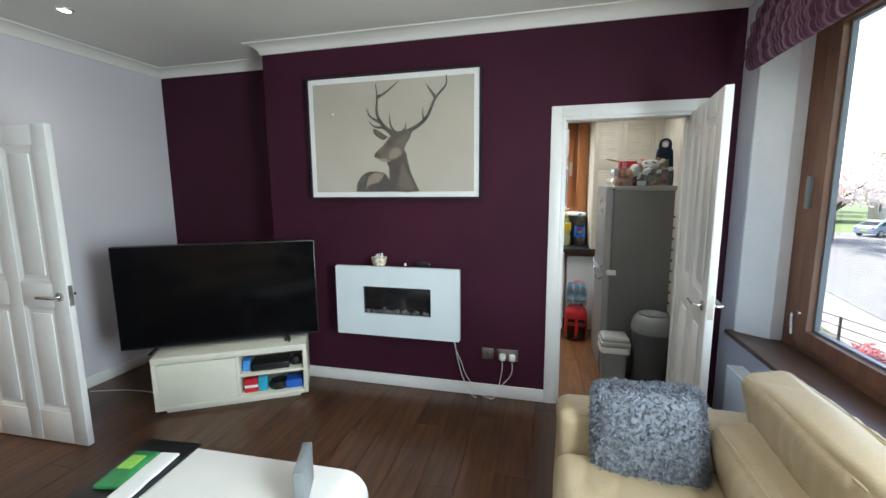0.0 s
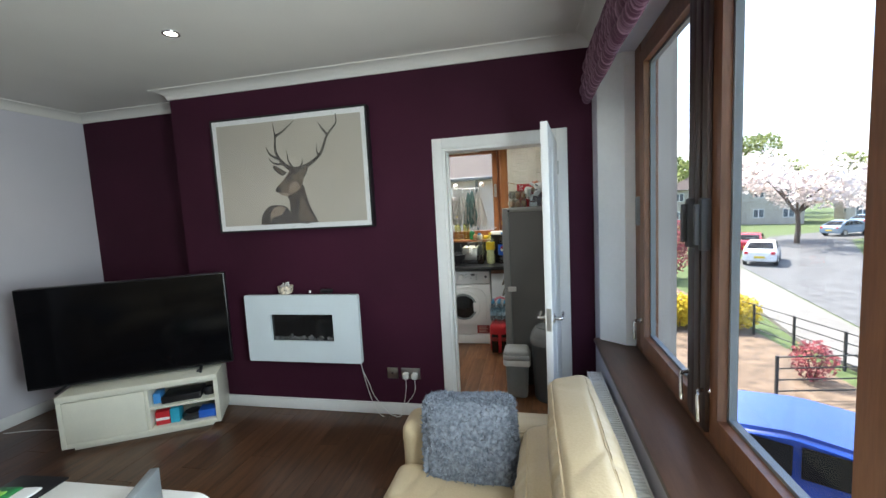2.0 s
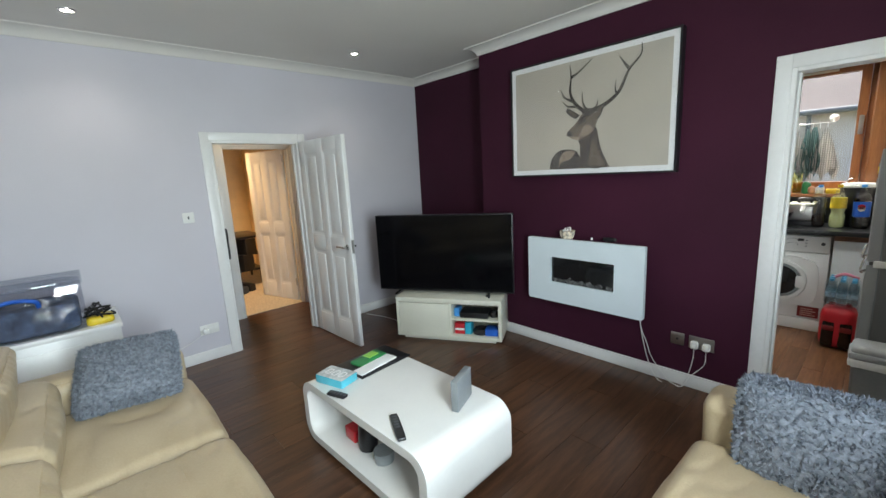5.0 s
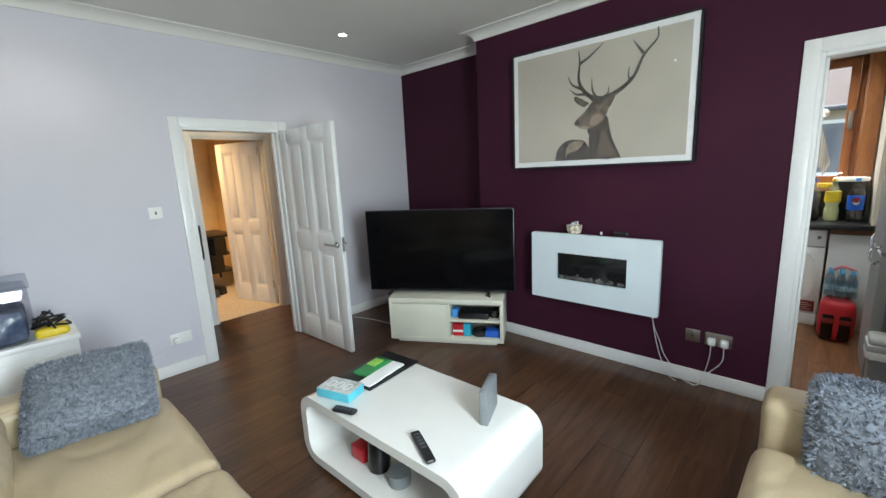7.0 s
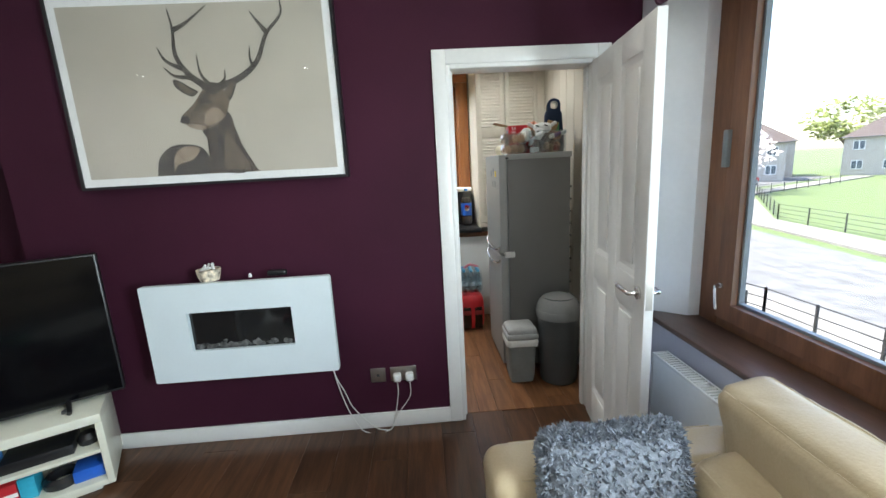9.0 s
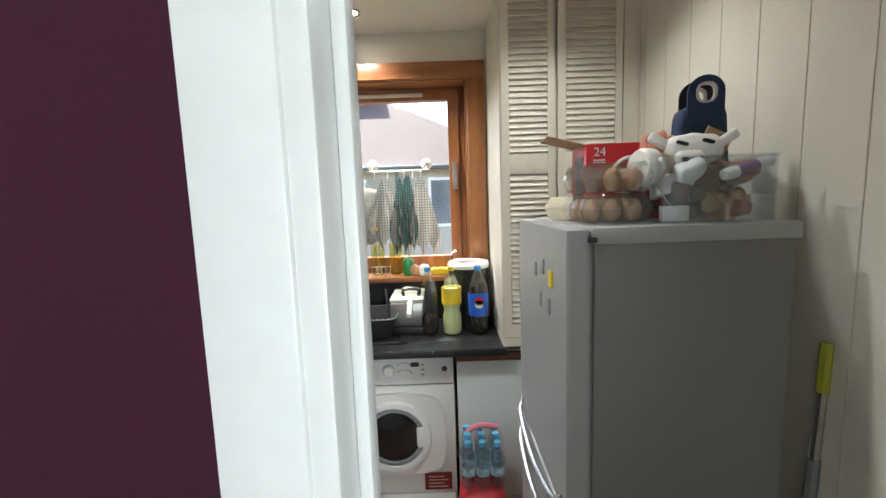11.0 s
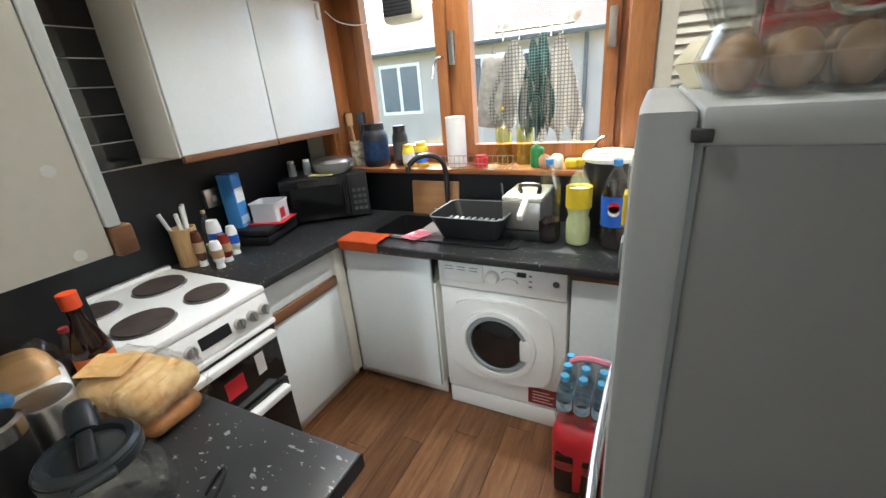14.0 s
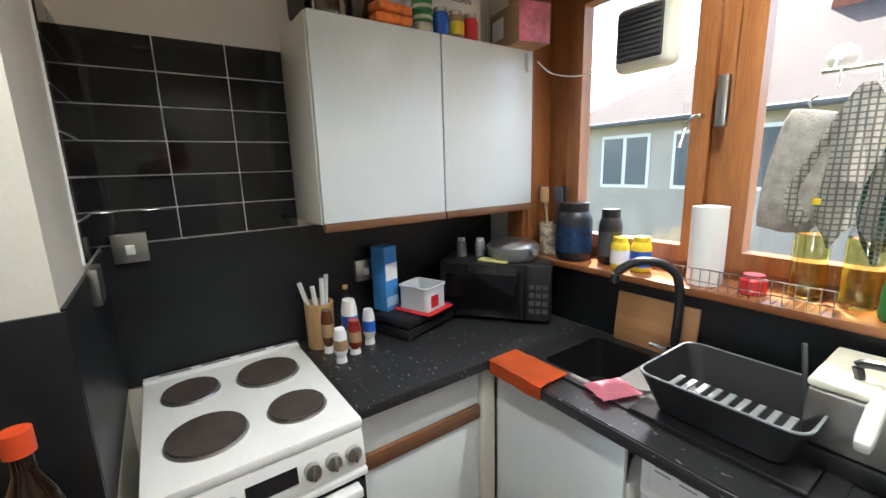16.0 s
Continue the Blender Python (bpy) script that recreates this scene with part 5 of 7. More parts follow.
for k, y in enumerate((-0.205, -0.145, -0.09, 0.10, 0.155, 0.21)):
    kb = part("knob", moved(lathe([(0, 0), (0.022, 0), (0.02, 0.02), (0.0, 0.022)], 20), 0.004, y, 0.83, 0, 82), STEEL, ck, "steel control knob")
    part("grip", moved(box(-0.019, 0.019, -0.004, 0.004, 0.018, 0.03, 0.002), 0.004, y, 0.83, 0, 82), CHROME, kb)
part("clock", moved(box(0.010, 0.0135, -0.055, 0.065, -0.022, 0.022), -0.006, 0, 0.832, 0, -8), BLACKPL, ck)
for z0, z1 in ((0.50, 0.755), (0.06, 0.485)):
    dr = part("oven_door", box(-0.02, 0.004, -0.243, 0.243, z0, z1, 0.004), DARKGLASS, ck)
    part("handle", box(0.004, 0.045, -0.22, 0.22, z1 - 0.045, z1 - 0.015, 0.008), APPLIANCE, dr, "white bar handle")
part("door_ledge", box(-0.02, 0.02, -0.246, 0.246, 0.756, 0.776, 0.005), APPLIANCE, ck)
part("sticker", box(0.0042, 0.0055, -0.02, 0.06, 0.565, 0.64), RED, ck)
part("energy_label", box(0.0042, 0.0055, 0.12, 0.16, 0.58, 0.67), PAPER, ck)

# fridge freezer, its door to the left
fz = thing("fridge_freezer", "silver-grey fridge freezer beside the wall", "fridge", 1.634, 3.40, 0)
part("body", box(0.06, 0.49, 0.0, 0.53, 0.03, 1.535, 0.006), FRIDGESHADED, fz)
part("top_panel", box(0.055, 0.50, -0.004, 0.534, 1.51, 1.547, 0.006), FRIDGE, fz)
for z0, z1 in ((0.05, 0.86), (0.875, 1.545)):
    d = part("door", moved(cushion(0.057, 0.534, z1 - z0, 0.010, (0.006, 0, 0), 8), 0.0275, 0.265, (z0 + z1) / 2), FRIDGE, fz)
    hz = z1 - 0.04 if z1 < 1 else z0 + 0.04
    part("handle", rod(arc([(0.0, 0.02, hz), (-0.018, 0.06, hz - 0.02), (-0.024, 0.25, hz - 0.04), (-0.016, 0.45, hz - 0.02), (0.0, 0.50, hz)], 6), 0.008, 8), CHROME, d)
part("gasket", box(0.053, 0.062, 0.006, 0.524, 0.06, 1.53), GREYPL, fz)
part("hinge_cap", box(0.03, 0.10, -0.012, 0.05, 0.845, 0.885, 0.004), WHITEPL, fz)
part("top_hinge", box(0.048, 0.066, -0.008, 0.03, 1.515, 1.527, 0.002), BLACKPL, fz)
gk = bmesh.new()
for k in range(14):
    box(0.49, 0.51, 0.03, 0.50, 0.2 + k * 0.085, 0.212 + k * 0.085, bm=gk)
part("cooling_coil", gk, BLACKPL, fz)
for k, (y, z) in enumerate(((0.10, 1.42), (0.18, 1.44), (0.26, 1.42), (0.12, 1.35), (0.2, 1.35))):
    mg = thing("fridge_magnet", "small fridge magnet on the silver door", "magnet", 1.631, 3.40 + y, z, group="fridge magnets")
    part("body", box(-0.005, 0.0, -0.015, 0.015, -0.02, 0.02, 0.0015), YELLOW if k == 0 else GREYPL, mg)

# louvred cupboard over the far right corner
lv = thing("louvre_cupboard", "cream louvred bifold cupboard doors above the worktop", "cupboard", 0, 4.43, 0)
part("side", box(1.645, 1.66, 0.0, 0.50, 0.91, KZ - 0.003), LOUVRE, lv)
part("header", box(1.66, RW - 0.014, 0.012, 0.03, 2.50, KZ - 0.003), LOUVRE, lv)
for a, b in ((1.652, 1.89), (1.905, 2.19)):
    d = part("louvre_door", ring(rounded(a, b, 0.96, 2.50, 0.002, 2), rounded(a + 0.035, b - 0.03, 1.02, 2.455, 0.002, 2), -0.012, 0.012), LOUVRE, lv)
    part("mid_rail", box(a + 0.03, b - 0.03, -0.01, 0.01, 1.72, 1.81, 0.002), LOUVRE, d)
    for z0, z1 in ((1.03, 1.72), (1.82, 2.455)):
        n = int((z1 - z0) / 0.026)
        for k in range(n):
            part("slat", moved(box(a + 0.028, b - 0.028, -0.0185, 0.0185, -0.003, 0.003), 0, 0, z0 + (k + 0.5) * (z1 - z0) / n, 62), LOUVRE, d, smooth=False)
part("end_post", box(2.195, RW - 0.014, -0.012, 0.012, 0.96, KZ - 0.003), LOUVRE, lv)
part("back_panel", box(1.66, RW - 0.014, 0.03, 0.036, 0.912, 2.50), LOUVRE, lv)
part("bottom_rail", box(1.652, RW - 0.014, -0.012, 0.03, 0.912, 0.955), LOUVRE, lv)
for k in range(12):
    structure(part("board_joint", box(RW - 0.0135, RW - 0.0118, KN + 0.12 + k * 0.16, KN + 0.123 + k * 0.16, 0.0, KZ), FURBACK, smooth=False), "groove between painted wall boards", "groove")

# on the worktop
bottle("cola_bottle", "half-empty large cola bottle with blue cap", 1.285, 4.665, 0.908, 0.36, 0.05, COLA, 0.34, SKYBLUE)
bottle("lemonade_bottle", "cloudy lemonade bottle with yellow label", 1.408, 4.66, 0.908, 0.36, 0.051, LEMON, 0.72, YELLOW, YELLOW, (0.46, 0.7), waist=0.18)
pb_ = bottle("blue_label_bottle", "full dark cola bottle with blue label", 1.548, 4.655, 0.908, 0.36, 0.052, COLA, 0.80, SKYBLUE, BLUE, (0.28, 0.62), waist=0.0)
for zz, m in ((0.012, RED), (-0.012, PAPER)):
    part("roundel", moved(lathe([(0, 0), (0.022, 0), (0.022, 0.001), (0, 0.001)], 20), 0.0, -0.0535, 0.175 + zz * 0.6, 90), m, pb_)
af = thing("slow_cooker", "black rice cooker with white-rimmed lid", "rice cooker", 1.51, 4.822, 0.908)
part("pot", lathe([(0, 0), (0.095, 0), (0.108, 0.03), (0.111, 0.22), (0.113, 0.33), (0, 0.33)], 36), BLACKPL, af)
part("lid", lathe([(0.075, 0.345), (0.113, 0.33), (0.118, 0.345), (0.11, 0.362), (0.08, 0.36), (0.075, 0.345)], 36), WHITEPL, af)
part("lid_top", lathe([(0, 0.354), (0.078, 0.358), (0.078, 0.346), (0, 0.346)], 30), STEEL, af)
df = thing("deep_fryer", "steel deep fryer with black base and lid handle", "deep fryer", 1.17, 4.76, 0.908)
part("base", box(-0.09, 0.09, -0.13, 0.13, 0, 0.05, 0.008), BLACKPL, df)
part("body", box(-0.088, 0.088, -0.128, 0.128, 0.05, 0.18, 0.012), STEEL, df)
part("lid", box(-0.09, 0.09, -0.12, 0.13, 0.18, 0.20, 0.008), STANDCREAM, df)
part("handle", rod(arc([(-0.02, -0.05, 0.2), (-0.02, -0.05, 0.235), (0.06, -0.05, 0.235), (0.06, -0.05, 0.2)], 5), 0.01), BLACKPL, df)
part("basket_handle", moved(cushion(0.03, 0.12, 0.035, 0.012, n=4), 0.02, -0.17, 0.16, 25), WHITEPL, df)
dr_ = thing("dish_rack", "black plastic dish drainer on its tray", "dish rack", 0.945, 4.66, 0.909)
part("tray", box(-0.19, 0.19, -0.15, 0.15, 0, 0.012, 0.004), BLACKPL, dr_)
tub = bmesh.new()
o1, o2 = rounded(-0.14, 0.14, -0.11, 0.11, 0.03, 5), rounded(-0.18, 0.18, -0.15, 0.15, 0.04, 5)
R = [[tub.verts.new((x * s, y * s, z)) for x, y in o] for o, s, z in ((o1, 1, 0.02), (o2, 1, 0.125), (o2, 0.97, 0.125), (o1, 0.96, 0.03))]
for A, B in zip(R, R[1:]):
    for i in range(len(A)):
        tub.faces.new((A[i], A[(i + 1) % len(A)], B[(i + 1) % len(A)], B[i]))
tub.faces.new(R[3])
tub.faces.new(R[0][::-1])
part("basin", tub, BLACKPL, dr_)
part("rim", moved(ring(o2, [(x * 0.97, y * 0.97) for x, y in o2], -0.128, -0.124), rx=-90), GREYPL, dr_)
for k in range(9):
    part("plate_slot", box(-0.12 + k * 0.03, -0.105 + k * 0.03, -0.13, -0.02, 0.09, 0.096, 0.002), GREYPL, dr_)
sp = thing("spatula", "black utensil standing in the dish rack", "utensil", 1.075, 4.73, 0.94)
part("shaft", rod([(0, 0, 0), (-0.03, 0.02, 0.2)], 0.006), DARKGREYPL, sp)
cb = thing("chopping_board", "wooden chopping board leaning on the splashback", "chopping board", 0.60, 4.915, 0.909, 0, "", -6)
part("board", box(-0.145, 0.145, -0.008, 0.008, 0, 0.19, 0.006), mat("oiled_board", (0.30, 0.145, 0.06), 0.5, vary=0.15, scale=4, stretch=(0.7, 6, 6), second=(0.40, 0.21, 0.095)), cb)


def cloth(name, label, x, y, z, w, l, drop, m, rz=0):
    """A folded cloth over the worktop's edge."""
    th = thing(name, label, "cloth", x, y, z, rz)
    b = bmesh.new()
    rows = []
    for i in range(16):
        s = i / 15 * (l + drop)
        py, pz = (l - s, 0.006) if s < l else (-0.008, 0.006 - (s - l))
        rows.append([b.verts.new((-w / 2 + w * j / 12, py + 0.004 * noise.noise(Vector((j * 0.5, i * 0.4, x))), pz + 0.003 + 0.004 * abs(noise.noise(Vector((j * 0.6, i * 0.5, x + 3)))))) for j in range(13)])
    for A, B in zip(rows, rows[1:]):
        for j in range(12):
            b.faces.new((A[j], A[j + 1], B[j + 1], B[j]))
    bmesh.ops.solidify(b, geom=b.faces[:], thickness=-0.006)
    part("fabric", b, m, th)


cloth("orange_cloth", "bright orange cloth draped over the sink edge", 0.43, 4.406, 0.915, 0.23, 0.12, 0.05, ORANGE)
cloth("pink_cloth", "pink dishcloth lying by the sink", 0.66, 4.50, 0.915, 0.10, 0.12, 0.0, PINK, -20)
mw = thing("microwave", "black microwave oven with glossy door", "microwave", -0.05, 4.78, 0.909, 38)
part("body", box(-0.24, 0.24, -0.13, 0.16, 0.012, 0.26, 0.006), BLACKPL, mw)
part("door", box(-0.238, 0.13, -0.142, -0.131, 0.016, 0.256, 0.004), DARKGLASS, mw)
part("window", box(-0.21, 0.09, -0.1445, -0.1415, 0.05, 0.21), SCREEN, mw)
part("handle", rod([(0.115, -0.165, 0.04), (0.115, -0.165, 0.23)], 0.009), BLACKPL, mw)
part("control_panel", box(0.135, 0.238, -0.140, -0.131, 0.016, 0.256, 0.003), BLACKPL, mw)
for k in range(12):
    part("key", box(0.15 + 0.028 * (k % 3), 0.17 + 0.028 * (k % 3), -0.1425, -0.1395, 0.05 + 0.035 * (k // 3), 0.068 + 0.035 * (k // 3)), DARKGREYPL, mw)
for k in range(4):
    part("foot", lathe([(0, 0), (0.012, 0), (0.012, 0.013), (0, 0.013)], 10), BLACKPL, mw).matrix_local = pose((k % 2) * 0.4 - 0.2, (k // 2) * 0.2 - 0.08, 0)
pn = thing("lidded_pan", "grey lidded casserole pan on the microwave", "pan", 0.02, 4.80, 1.170)
part("pan", lathe([(0, 0), (0.09, 0), (0.11, 0.02), (0.115, 0.06), (0.11, 0.06), (0.1, 0.02), (0, 0.01)], 30), GREYPL, pn)
part("lid", lathe([(0.112, 0.062), (0.10, 0.075), (0.05, 0.088), (0, 0.09), (0, 0.06)], 30), STEEL, pn)
part("grip", rod([(0.11, 0, 0.05), (0.15, -0.02, 0.05)], 0.012), GREYPL, pn)
ycl = thing("yellow_cloth", "folded yellow cloth on the microwave", "cloth", 0.0, 4.72, 1.170, 20)
part("fabric", moved(cushion(0.14, 0.06, 0.008, 0.003, n=4), 0, -0.02, 0.004), mat("pale_yellow_cloth", (0.72, 0.68, 0.28), 0.9), ycl)
for x, y in ((-0.17, 4.66), (-0.11, 4.72)):
    jar("salt_mill", "grey ceramic salt pot on the microwave", "pot", x, y, 1.170, 0.085, 0.022, GREYPL, WHITEPL)
kb_ = thing("knife_holder", "bamboo holder with white-handled knives", "knife holder", -0.21, 3.992, 0.909)
part("cylinder", lathe([(0, 0), (0.052, 0), (0.054, 0.175), (0.047, 0.175), (0.046, 0.02), (0, 0.02)], 28), BAMBOO, kb_)
for k, (dx, dy) in enumerate(((-0.02, -0.02), (0.01, 0.01), (0.02, -0.01), (-0.01, 0.025))):
    part("knife_handle", rod([(dx, dy, 0.10), (dx * 2.2, dy * 2.2 - 0.01, 0.25 + 0.02 * (k % 2))], 0.009), WHITEPL, kb_)
bottle("oil_bottle", "clear oil bottle with brown cap", -0.19, 4.095, 0.909, 0.225, 0.03, LEMON, 0.3, BAMBOO)
for x, y, h, r, m, l in ((-0.055, 4.065, 0.13, 0.03, mat("sauce_red", (0.25, 0.02, 0.01), 0.3), "upside-down red sauce bottle"), (-0.115, 4.075, 0.19, 0.036, WHITEPL, "large white mayonnaise bottle"), (-0.02, 3.998, 0.125, 0.028, PAPER, "small white sauce bottle"), (-0.125, 3.99, 0.165, 0.026, mat("brown_glass", (0.12, 0.04, 0.02), 0.15), "brown glass sauce bottle"), (-0.10, 4.145, 0.14, 0.028, WHITEPL, "white squeezy sauce bottle")):
    th = thing("sauce_bottle", l + " on the worktop", "bottle", x, y, 0.909, group="sauce bottles")
    part("cap", lathe([(0, 0), (r * 0.7, 0), (r * 0.6, h * 0.16), (0, h * 0.16)], 18), WHITEPL, th)
    part("flask", lathe([(0, h * 0.16), (r * 0.6, h * 0.16), (r, h * 0.3), (r, h * 0.8), (r * 0.75, h), (0, h)], 20, 0.8), m, th)
    part("label_band", lathe([(r + 0.001, h * 0.4), (r + 0.001, h * 0.7)], 20, 0.81), BLUE if m is WHITEPL else CARD, th)
tg = thing("toast_grill", "black sandwich grill with chrome handle", "grill", -0.14, 4.375, 0.909, -72)
part("base", box(-0.15, 0.15, -0.1, 0.1, 0.01, 0.05, 0.01), BLACKPL, tg)
part("lid", box(-0.15, 0.15, -0.1, 0.1, 0.052, 0.085, 0.012), BLACKPL, tg)
part("handle", rod([(-0.14, -0.12, 0.06), (0.14, -0.12, 0.06)], 0.009), CHROME, tg)
for k in (-0.13, 0.13):
    part("bracket", rod([(k, -0.09, 0.06), (k, -0.12, 0.06)], 0.008), BLACKPL, tg)
    part("foot", box(k - 0.01, k + 0.01, -0.09, 0.09, 0.0, 0.011), BLACKPL, tg)
bx = carton("whisky_box", "tall light blue bottle carton with white panel", -0.20, 4.275, 0.996, 0.075, 0.075, 0.27, SKYBLUE, 20)
part("panel", box(0.0378, 0.0388, -0.034, 0.034, 0.13, 0.2), PAPER, bx)
part("edge_print", box(0.0378, 0.0388, -0.034, 0.034, 0.02, 0.06), mat("pale_blue_print", (0.35, 0.55, 0.75), 0.5), bx)
tu = thing("food_tub", "white plastic food tub with clear lid", "tub", -0.11, 4.40, 0.996, 20)
part("tub", moved(ring(rounded(-0.075, 0.075, -0.065, 0.065, 0.02, 5), rounded(-0.072, 0.072, -0.062, 0.062, 0.018, 5), -0.10, -0.008), rx=-90), mat("frosted_tub", (0.62, 0.64, 0.68), 0.35, vary=0.03), tu)
part("tub_floor", box(-0.073, 0.073, -0.063, 0.063, 0.006, 0.010), bpy.data.materials["frosted_tub"], tu)
part("tray", box(-0.10, 0.10, -0.085, 0.085, 0.0, 0.006, 0.002), RED, tu, "red lid lying under the tub")
part("rim", moved(ring(rounded(-0.08, 0.08, -0.07, 0.07, 0.022, 5), rounded(-0.072, 0.072, -0.062, 0.062, 0.018, 5), -0.106, -0.099), rx=-90), bpy.data.materials["frosted_tub"], tu)
part("print", box(0.0755, 0.0765, -0.04, 0.01, 0.02, 0.07), RED, tu)
for x, y, z in ((KL + 0.005, 3.45, 1.36), (KL + 0.008, 4.22, 1.16)):
    so = thing("steel_socket", "brushed steel switched socket on the splashback", "socket", x, y, z)
    part("plate", box(0.0, 0.03, -0.045, 0.045, -0.045, 0.045, 0.004), STEEL, so)
    part("rocker", box(0.03, 0.034, -0.012, 0.012, -0.02, 0.01, 0.002), WHITEPL, so)
so = thing("steel_socket", "brushed steel socket on the tiled return", "socket", 0.02, 3.378, 1.32)
part("plate", box(-0.045, 0.045, 0.0, 0.02, -0.045, 0.045, 0.004), STEEL, so)

# on the window sill
uc = thing("utensil_pot", "patterned utensil pot with dark spoons", "utensil pot", 0.06, 5.0, 1.173)
part("pot", lathe([(0, 0), (0.045, 0), (0.05, 0.14), (0.043, 0.14), (0.04, 0.02), (0, 0.02)], 24), mat("stone_pot", (0.5, 0.45, 0.36), 0.6, vary=0.3, scale=30), uc)
for k, (dx, dy, m) in enumerate(((-0.02, 0, DARKGREYPL), (0.02, 0.01, BLACKPL), (0.0, -0.02, BAMBOO), (0.03, -0.015, DARKGREYPL), (-0.03, 0.01, BLACKPL))):
    part("utensil", rod([(dx * 0.5, dy * 0.5, 0.03), (dx * 2, dy * 2, 0.25)], 0.006), m, uc)
    part("utensil_head", moved(cushion(0.045, 0.012, 0.07, 0.006, n=4), dx * 2.2, dy * 2.2, 0.27), m, uc)
for x, y, h, r, b, l, bd, lb in ((0.20, 4.985, 0.24, 0.075, mat("black_tub", (0.012, 0.014, 0.02), 0.4), BLACKPL, mat("tub_print", (0.008, 0.035, 0.10), 0.4, vary=0.3, scale=40), "large black supplement tub with dark blue label"), (0.35, 5.02, 0.22, 0.045, BLACKPL, BLACKPL, DARKGREYPL, "slim black supplement tub"), (0.42, 4.98, 0.12, 0.034, YELLOW, YELLOW, PAPER, "yellow baby-food tub"), (0.50, 4.99, 0.13, 0.036, YELLOW, YELLOW, BLUE, "yellow drum with blue print")):
    jar("tub", lb + " on the sill", "tub", x, y, 1.173, h, r, b, l, bd)
kr = thing("kitchen_roll", "white kitchen roll standing on the sill", "kitchen roll", 0.72, 4.99, 1.173)
part("roll", lathe([(0, 0), (0.05, 0), (0.052, 0.01), (0.052, 0.255), (0.02, 0.26), (0.018, 0.2), (0, 0.2)], 28), PAPER, kr)
for x in (0.97, 1.08):
    bottle("cooking_oil", "clear bottle of yellow sunflower oil", x, 5.03, 1.173, 0.29, 0.042, OIL, 0.75, YELLOW, glass_body=CLEARPL)
rk = thing("wire_rack", "wire sponge rack over the sill edge", "rack", 0.85, 4.90, 1.173)
for k in range(16):
    part("wire", rod(arc([(-0.18 + k * 0.026, 0.06, 0.004), (-0.18 + k * 0.026, -0.005, 0.004), (-0.18 + k * 0.026, -0.01, 0.07)], 2), 0.0015, 5), STEEL, rk)
for z in (0.03, 0.07):
    part("rim_wire", rod([(-0.185, -0.01, z), (0.215, -0.01, z)], 0.002, 5), STEEL, rk)
jar("red_pot", "small red plastic pot on the sill", "pot", 0.86, 4.98, 1.173, 0.06, 0.035, RED, RED)
for k, (x, m, l) in enumerate(((1.20, EGG, "brown onion"), (1.16, GREEN, "green crumpled packet"), (1.25, WHITEPL, "white crumpled bag"), (1.36, YELLOW, "yellow sponge packet"))):
    g = thing("sill_clutter", l + " on the kitchen sill", "packet", x, 4.95 + 0.02 * (k % 2), 1.173)
    part("body", moved(cushion(0.07 + 0.07 * (k == 3), 0.06, 0.07 - 0.03 * (k == 3) + 0.05 * (k == 1), 0.025 if k != 3 else 0.012, n=7, wrinkle=0.008, seed=k), 0, 0, 0.03 + 0.02 * (k == 1) - 0.01 * (k == 3)), m, g)

# rail with towels, stuck to the pane
rr = thing("towel_rail", "suction rail with hooks on the window pane", "rail", 0, 5.08, 0)
part("bar", rod([(0.93, -0.02, 1.80), (1.30, -0.02, 1.80)], 0.006), STEEL, rr)
for x in (0.955, 1.285):
    part("suction_cup", moved(lathe([(0, 0), (0.034, 0), (0.03, 0.012), (0.012, 0.03), (0, 0.03)], 20), x, 0.036, 1.84, 90), WHITEPL, rr)
    part("arm", rod([(x, 0.02, 1.84), (x, -0.02, 1.80)], 0.006), STEEL, rr)
for x in (0.97, 1.05, 1.15, 1.20, 1.25):
    part("hook", rod(arc([(x, -0.02, 1.806), (x, -0.03, 1.79), (x, -0.025, 1.765), (x, -0.035, 1.755)], 3), 0.003, 6), WHITEPL, rr)


def towel(x, zt, w, l, m, label, seed):
    """A cloth hung from one point, spreading in folds."""
    th = thing("tea_towel", label, "towel", x, 5.035, zt, group="tea towels")
    b = bmesh.new()
    rows = []
    for i in range(19):
        s = i / 18
        ww = (0.010 + (w / 2) * s ** 0.85) * (1 - 0.45 * max(0, (s - 0.72) / 0.28) ** 1.4)
        rows.append([b.verts.new((ww * (j / 16 * 2 - 1) + 0.01 * noise.noise(Vector((seed, s * 3, j * 0.1))), -0.012 - 0.018 * s * math.sin(j * 1.15 + seed), -l * s * (1 - 0.18 * abs(math.sin(j * 0.39 + seed)) * s))) for j in range(17)])
    for A, B in zip(rows, rows[1:]):
        for j in range(16):
            b.faces.new((A[j], A[j + 1], B[j + 1], B[j]))
    bmesh.ops.solidify(b, geom=b.faces[:], thickness=0.003)
    part("fabric", b, m, th)


